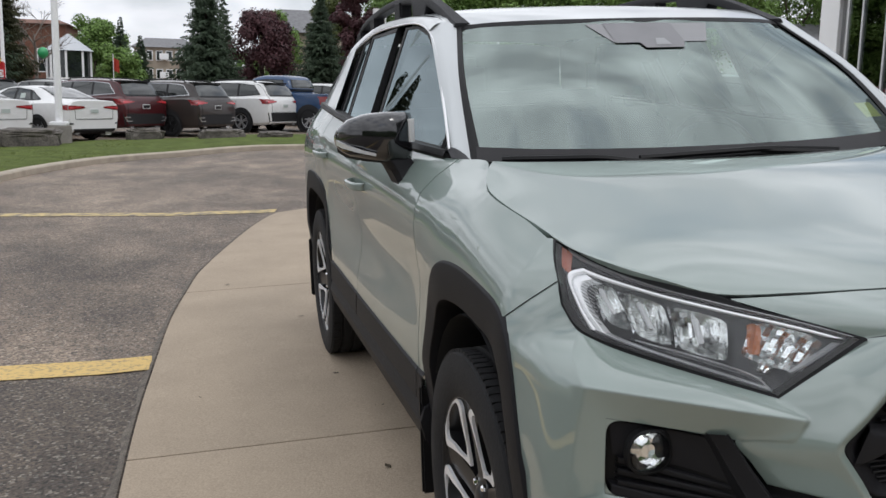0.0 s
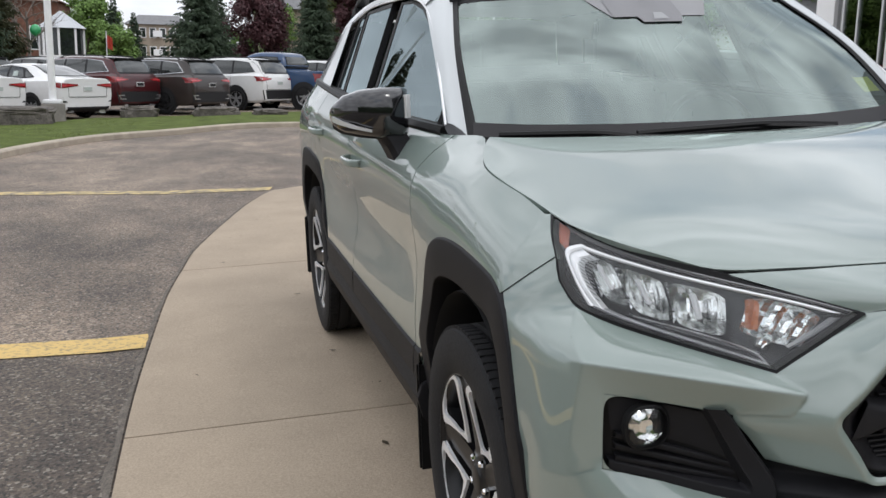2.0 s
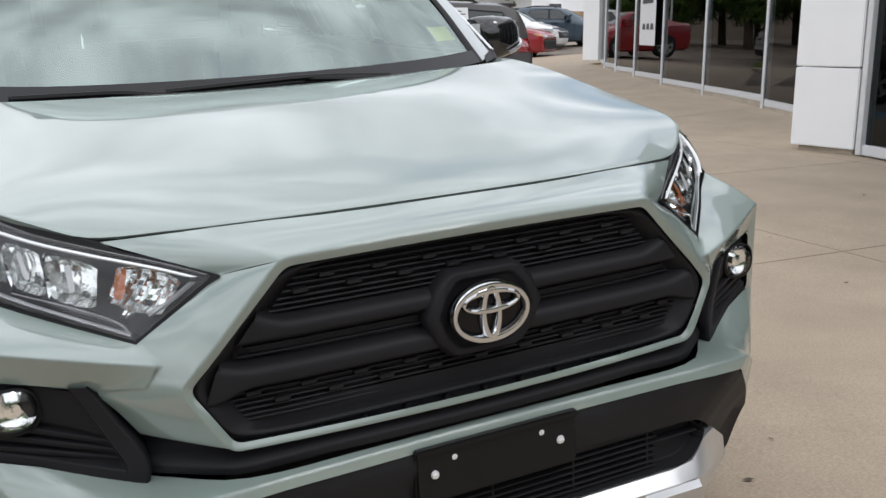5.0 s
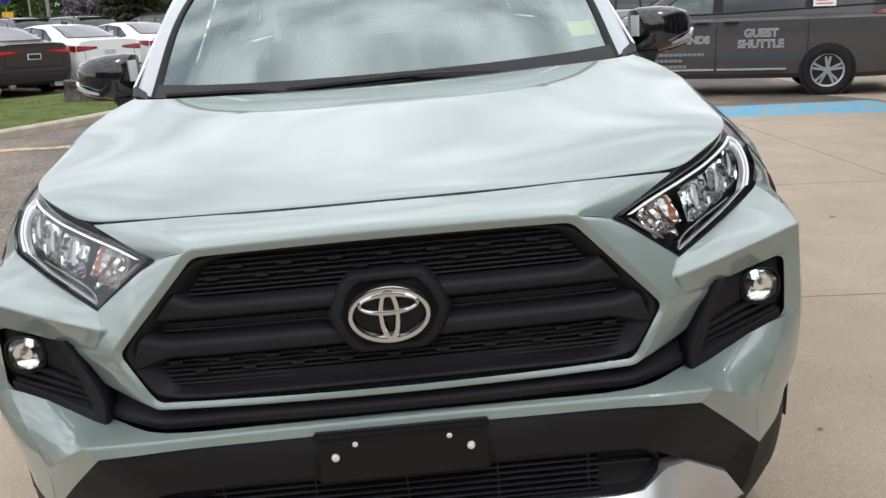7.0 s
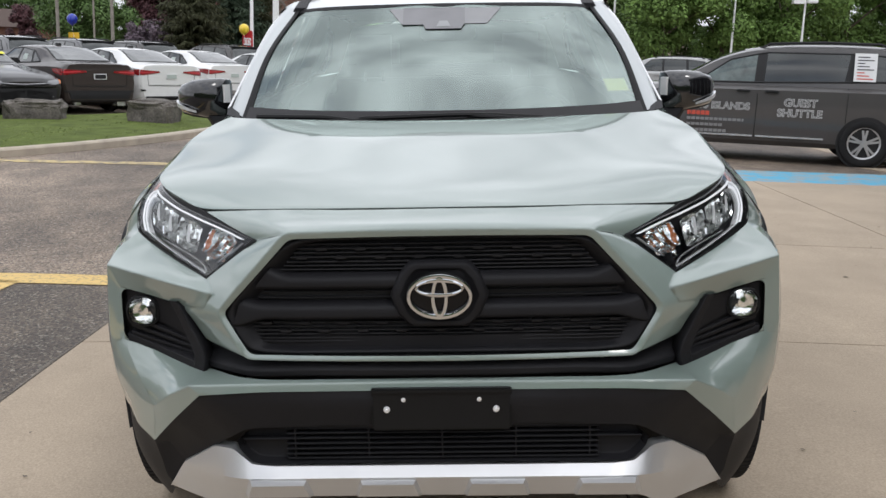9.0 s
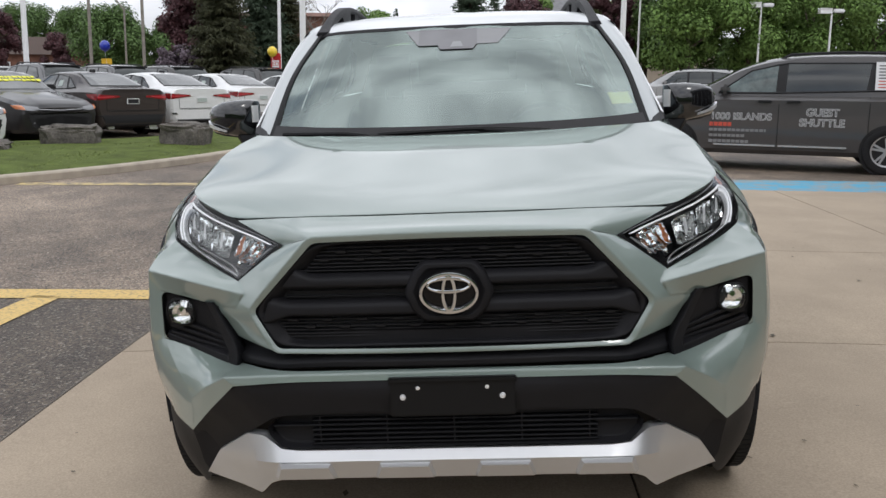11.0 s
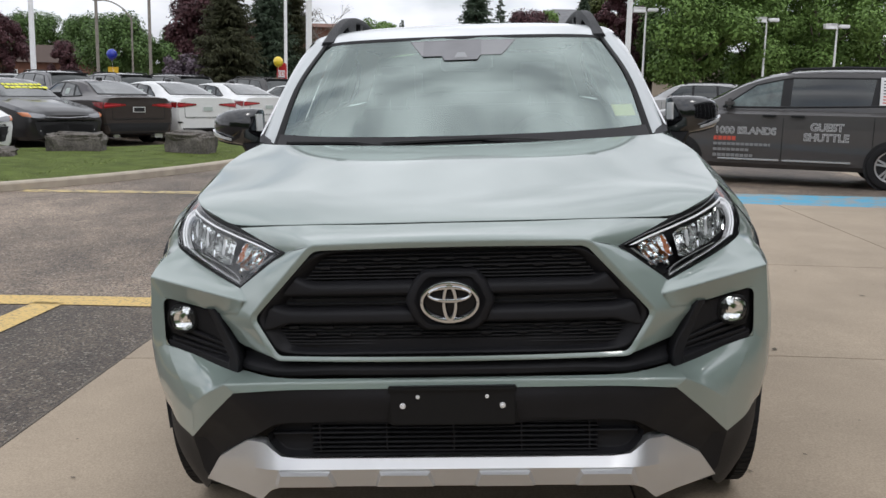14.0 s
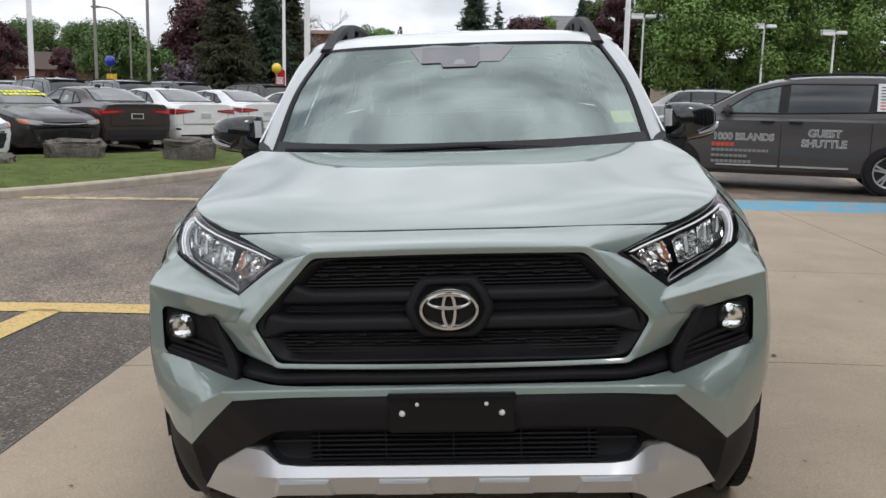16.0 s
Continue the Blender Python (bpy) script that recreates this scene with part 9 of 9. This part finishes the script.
def bare_tree(x, y, h, seed, label):
    rnd = random.Random(seed)
    t = thing("bare_tree", label, "tree", Matrix.Translation((x, y, 0)), "trees round the lot")
    bm = bmesh.new()
    tube(bm, [(0, 0, 0), (0.1, 0, h * 0.4), (0, 0.1, h * 0.7)], 0.16, 6, r_end=0.05)
    def branch(p, d, ln, r, depth):
        q = p + d * ln
        tube(bm, [p, p + d * ln * 0.5 + Vector((0, 0, 0.05 * ln)), q], r, 4, r_end=r * 0.5, cap=False)
        if depth:
            for _ in range(4):
                e = (d + Vector((rnd.gauss(0, 0.5), rnd.gauss(0, 0.5), rnd.gauss(0.1, 0.4)))).normalized()
                branch(p + d * ln * rnd.uniform(0.5, 1), e, ln * rnd.uniform(0.5, 0.75), r * 0.55, depth - 1)
    for i in range(8):
        a = rnd.uniform(0, 6.28)
        branch(Vector((0, 0, h * rnd.uniform(0.35, 0.65))), Vector((math.cos(a), math.sin(a), 1.0)).normalized(), h * 0.25, 0.05, 3)
    part("crown", bm, material("grey_twigs", (0.16, 0.14, 0.12), 0.9), t)


bare_tree(-11.6, 62, 6.6, 50, "grey tree just coming into leaf")
bare_tree(-13.4, 60, 6.8, 51, "bare tree before the brick building")


def woods(name, label, n, a0, a1, d0, d1, seed):
    bm = bmesh.new()
    rnd = random.Random(seed)
    for i in range(n):
        a = rnd.uniform(a0, a1)
        d = rnd.uniform(d0, d1)
        x, y = d * math.sin(radians(a)), d * math.cos(radians(a))
        hmax = 6.0 + 2.0 * noise.noise(Vector((x * 0.05, y * 0.05, 3)))
        z = rnd.uniform(0, hmax)
        s = rnd.uniform(0.5, 1.1)
        u = Vector((rnd.gauss(0, 1), rnd.gauss(0, 0.5), rnd.gauss(0, 1))).normalized()
        w = u.cross(Vector((0.2, 1, 0.1))).normalized()
        q = Vector((x, y, z))
        bm.faces.new([bm.verts.new(p) for p in (q - u * s, q + w * s * 0.6, q + u * s, q - w * s * 0.6)])
    tagged(part(name, bm, LEAF_DARK, angle=0), label, "trees", kind="stuff")


woods("distant_woods", "distant belt of dark green trees", 9000, -75, 62, 115, 150, 77)
# added out of view behind the camera, to cut low sky light and be mirrored
woods("street_trees", "unseen belt of dark green trees added behind the camera", 5000, 120, 240, 30, 38, 78)


# ---- houses behind the lot ----
def house(name, x0, x1, y0, y1, z1, wall, label, floors, cols, roof_h, face, win=(1.0, 1.2), roof_mat=ROOF_GREY):
    t = thing(name, label, "building", None, "buildings behind the lot")
    bm = bmesh.new()
    box(bm, x0, x1, y0, y1, -0.2, z1, 0.02)
    part("wall", bm, wall, t)
    bm = bmesh.new()
    o = 0.4
    ym = (y0 + y1) / 2
    pts = [(x0 - o, y0 - o, z1), (x1 + o, y0 - o, z1), (x1 + o, y1 + o, z1), (x0 - o, y1 + o, z1), (x0 + 1.0, ym, z1 + roof_h), (x1 - 1.0, ym, z1 + roof_h)]
    vs = [bm.verts.new(p) for p in pts]
    for f in ((0, 1, 5, 4), (1, 2, 5), (2, 3, 4, 5), (3, 0, 4), (3, 2, 1, 0)):
        bm.faces.new([vs[i] for i in f])
    bmesh.ops.recalc_face_normals(bm, faces=bm.faces)
    part("roof", bm, roof_mat, t, angle=20)
    fh = z1 / floors
    for i in range(floors):
        for j in range(cols):
            xc = x0 + (x1 - x0) * (j + 0.5) / cols
            zc = fh * (i + 0.55)
            bm = bmesh.new()
            box(bm, xc - win[0] / 2 - 0.08, xc + win[0] / 2 + 0.08, y0 - 0.06, y0 + 0.02, zc - win[1] / 2 - 0.08, zc + win[1] / 2 + 0.08)
            wdw = part("window", bm, ACM, t)
            bm = bmesh.new()
            box(bm, xc - win[0] / 2, xc + win[0] / 2, y0 - 0.075, y0, zc - win[1] / 2, zc + win[1] / 2)
            part("pane", bm, CAR_GLASS, wdw)
    return t


hotel = house("apartment_block", -9.2, -2.6, 114, 124, 6.3, STUCCO, "tan apartment block with white balconies", 3, 6, 1.3, 0, (0.6, 1.0))
for i in range(3):
    for j in range(3):
        bm = bmesh.new()
        box(bm, -8.6 + j * 2.2, -7.6 + j * 2.2, 113.2, 114.0, 0.7 + i * 2.1, 1.4 + i * 2.1, 0.02)
        part("balcony", bm, ACM, hotel, "white balcony")
house("brick_hall", -24, -12.6, 84, 92, 6.6, BRICK_RED, "dark brown brick hall with flat front", 1, 4, 0.6, 0, (1.6, 1.8), BRICK_RED)
house("tan_hall", 4.4, 22, 92, 104, 7.9, STUCCO, "large plain tan building behind the trees", 1, 3, 1.5, 0, (0.9, 1.2), STUCCO)
house("brown_house", -45.2, -39.0, 82.5, 90, 2.9, BRICK_RED, "brown brick bungalow with brown roof", 1, 3, 1.7, 0, (1.0, 1.1), material("brown_shingles", (0.075, 0.050, 0.040), 0.9, vary=0.2))
house("grey_house", 4.0, 9.0, 80, 88, 6.4, STUCCO, "house with sloping grey roof behind trees", 1, 2, 2.2, 0)
house("white_house", 27, 36, 45, 52, 4.2, ACM, "white house past the building", 1, 3, 1.8, 0, (0.8, 1.0))
bm = bmesh.new()
box(bm, 20, 34, 40.5, 40.7, 0.8, 2.3, 0.02)
tagged(part("board_fence", bm, material("tan_boards", (0.32, 0.22, 0.13), 0.9, vary=0.2, scale=3)), "tan board fence behind the parked cars", "fence")
bm = bmesh.new()
box(bm, -20, -8.5, 40.0, 40.4, -0.1, 1.35, 0.03)
tagged(part("brick_wall", bm, BRICK_RED), "low brown brick wall under the spruces", "wall")

# white garden pavilion before the brick hall
pav = thing("garden_pavilion", "white glazed pavilion with pointed roof", "pavilion", Matrix.Translation((-10.9, 72, -0.3)), "buildings behind the lot")
bm = bmesh.new()
n8 = [(1.5 * math.cos(6.28319 * i / 8), 1.5 * math.sin(6.28319 * i / 8)) for i in range(8)]
grid_faces(bm, [[(a * 1.15, b * 1.15, 4.3) for a, b in n8], [(a * 0.05, b * 0.05, 5.5) for a, b in n8]], close=True)
part("roof", bm, material("pavilion_roof", (0.5, 0.52, 0.54), 0.6), pav, angle=20)
bm = bmesh.new()
prism(bm, n8, 2.4)
part("base", bm, ACM, pav)
bm = bmesh.new()
prism(bm, [(a * 0.95, b * 0.95) for a, b in n8], 1.9, Matrix.Translation((0, 0, 2.4)))
part("glazing", bm, CAR_GLASS, pav)
for a, b in n8:
    bm = bmesh.new()
    box(bm, a - 0.07, a + 0.07, b - 0.07, b + 0.07, 0, 4.35)
    part("post", bm, ACM, pav)


# ---- poles, lamps, signs, balloons, boulders ----
def lamp_post(x, y, h, r, label, base=0.0, heads=2, mat=None, name="lamp_post", z=None):
    t = thing(name, label, "lamp post", Matrix.Translation((x, y, height(x, y) if z is None else z)), "lamp posts of the lot")
    if base:
        bm = bmesh.new()
        lathe(bm, [(0.001, base), (0.25, base), (0.27, base - 0.03), (0.27, -0.2)], 20, "z")
        bmesh.ops.recalc_face_normals(bm, faces=bm.faces)
        part("footing", bm, material("weathered_footing", (0.19, 0.175, 0.155), 0.9, vary=0.3, scale=4, bump=0.5, bump_scale=40), t, "weathered concrete footing")
        bm = bmesh.new()
        box(bm, -0.2, 0.2, -0.2, 0.2, base, base + 0.09, 0.02)
        part("foot_plate", bm, POLE_WHITE, t)
    bm = bmesh.new()
    tube(bm, [(0, 0, base), (0, 0, h)], r, 12, r_end=r * 0.7)
    part("pole", bm, mat or POLE_WHITE, t)
    if heads == 2:
        for s in (1, -1):
            bm = bmesh.new()
            box(bm, s * 0.08, s * 0.62, -0.18, 0.18, h - 0.02, h + 0.17, 0.04)
            part("lamp_head", bm, POLE_WHITE, t, "white box lamp head")
    return t


lamp_post(-4.8, 22.4, 9.0, 0.085, "white lamp post on a weathered concrete footing", 0.52, 0)
for x, y, z in ((7.97, 49.3, 5.55), (14.31, 49.3, 4.75), (17.99, 49.3, 4.30)):
    lamp_post(x, y, z, 0.07, "white lamp post with two box heads", 0, 2)
lamp_post(-15.9, 29.9, 9.5, 0.10, "tall white lamp post", 0, 0)
lamp_post(-8.88, 38.0, 9.0, 0.08, "white lamp post with balloon and sign", 0, 0)
lamp_post(3.72, 24.6, 9.0, 0.085, "white lamp post beside the roof", 0, 0)
for x, y in ((-19.2, 43.0), (-16.6, 43.0)):
    lamp_post(x, y, 11.0, 0.085, "weathered grey utility pole", 0, 0, POLE_WOOD, "utility_pole")
sl = thing("street_lamp", "grey street lamp with curved arm", "lamp post", Matrix.Translation((-23.3, 58, 0)), "lamp posts of the lot")
bm = bmesh.new()
tube(bm, [(0, 0, 0), (0, 0, 5.4)], 0.065, 8)
tube(bm, spline([(0, 0, 5.3), (-0.5, 0, 5.9), (-1.3, 0, 6.35), (-2.0, 0, 6.45)], 10), 0.05, 6)
part("pole", bm, POLE_WOOD, sl)
bm = bmesh.new()
box(bm, -2.5, -1.9, -0.12, 0.12, 6.38, 6.52, 0.04)
part("lamp_head", bm, POLE_WOOD, sl)
ys = thing("yellow_sign", "small yellow street sign on a post", "sign", Matrix.Translation((-19.1, 44.6, -0.25)))
bm = bmesh.new()
tube(bm, [(0, 0, 0), (0, 0, 2.3)], 0.03, 6)
part("post", bm, POLE_WOOD, ys)
bm = bmesh.new()
box(bm, -0.27, 0.27, -0.03, -0.01, 1.75, 2.3, 0.02)
part("panel", bm, material("sign_yellow", (0.7, 0.42, 0.02), 0.5), ys)


def balloon(x, y, z, r, c, label, tie):
    t = thing("balloon", label, "balloon", Matrix.Translation((x, y, z)), "balloons of the lot")
    bm = bmesh.new()
    lathe(bm, [(0.001, r * 1.05), (r * 0.5, r * 0.92), (r * 0.87, r * 0.5), (r, 0.0), (r * 0.86, -r * 0.52), (r * 0.5, -r * 0.9), (r * 0.12, -r * 1.1), (r * 0.16, -r * 1.2)], 24, "z")
    bmesh.ops.recalc_face_normals(bm, faces=bm.faces)
    part("skin", bm, material("balloon_skin", c, 0.3, coat=0.4), t, angle=60)
    bm = bmesh.new()
    tube(bm, [(0, 0, -r * 1.15), (tie[0] * 0.5, tie[1] * 0.5, -r - 0.3 + tie[2] * 0.5), tie], 0.008, 4)
    part("string", bm, POLE_WHITE, t)


balloon(-9.02, 37.2, 2.30, 0.21, (0.75, 0.55, 0.03), "yellow balloon tied to a lamp post", (0.2, 0.1, -0.5))
balloon(-19.08, 44.4, 2.66, 0.26, (0.01, 0.03, 0.35), "blue balloon over the yellow sign", (0, 0.2, -0.7))
balloon(-8.75, 46.5, 2.94, 0.25, (0.02, 0.30, 0.10), "green balloon tied up beyond the parked cars", (0.3, 0, -0.9))
rs = thing("red_sign", "red sign with white panel by the lamp post", "sign", Matrix.Translation((-8.92, 37.4, 0.40)) @ Matrix.Scale(1.0, 4))
bm = bmesh.new()
box(bm, -0.21, 0.21, -0.05, 0.05, 0.2, 1.85, 0.04)
part("board", bm, material("sign_red", (0.5, 0.015, 0.02), 0.5), rs)
bm = bmesh.new()
box(bm, -0.15, 0.15, -0.06, -0.052, 1.25, 1.55, 0.0)
pl = part("panel", bm, PLATE_WHITE, rs)
text_mesh("ED", 0.24, 0.002, RED_MARK, "sign_lettering", pl, Matrix(((1, 0, 0, 0), (0, 0, -1, -0.062), (0, 1, 0, 1.40), (0, 0, 0, 1))), "red lettering")
fl = thing("flag", "small red and white flag beyond the lot", "flag", Matrix.Translation((-7.15, 63.6, 0)))
bm = bmesh.new()
tube(bm, [(0, 0, 0), (0, 0, 3.6)], 0.03, 6)
part("pole", bm, POLE_WHITE, fl)
bm = bmesh.new()
grid_faces(bm, [[(0.03 + 0.34 * i / 6, 0.06 * math.sin(i), z - 0.03 * i) for i in range(7)] for z in (2.55, 3.35)])
bmesh.ops.solidify(bm, geom=list(bm.faces), thickness=0.01)
part("cloth", bm, RED_MARK, fl)


def boulder(x, y, sx, sy, sz, rot, seed):
    bm = bmesh.new()
    bmesh.ops.create_icosphere(bm, subdivisions=4, radius=1.0)
    for v in bm.verts:
        p = v.co.copy()
        q = Vector([math.copysign(abs(c) ** 0.42, c) for c in p])
        k = 1 + 0.20 * noise.noise(p * 1.7 + Vector((seed, 0, 0))) + 0.05 * abs(math.sin(p.z * 7 + seed + 2 * noise.noise(p * 2))) + 0.10 * noise.noise(p * 5 + Vector((seed, 3, 0))) + 0.05 * noise.noise(p * 13 + Vector((0, seed, 0)))
        v.co = Vector((q.x * sx, q.y * sy, q.z * sz)) * k
    o = part("boulder", bm, ROCK, angle=20)
    o.matrix_world = Matrix.Translation((x, y, height(x, y) + sz * 0.95)) @ Matrix.Rotation(radians(rot), 4, "Z")
    return tagged(o, "rough grey limestone boulder lying on the grass", "boulder", "boulders along the verge")


for i, (x, y, sx, sy, sz, rot) in enumerate(((-7.75, 15.1, 0.50, 0.34, 0.23, 12), (-5.62, 15.25, 0.40, 0.36, 0.26, -8), (-8.45, 13.2, 0.40, 0.30, 0.14, 5), (-5.37, 21.2, 0.74, 0.40, 0.24, 4), (-3.05, 25.0, 0.46, 0.34, 0.19, 8), (-1.07, 24.7, 0.56, 0.34, 0.17, -5), (0.30, 24.3, 0.42, 0.32, 0.14, 6), (-10.8, 11.5, 0.5, 0.35, 0.2, 20))):
    boulder(x, y, sx, sy, sz, rot, i * 7.3)
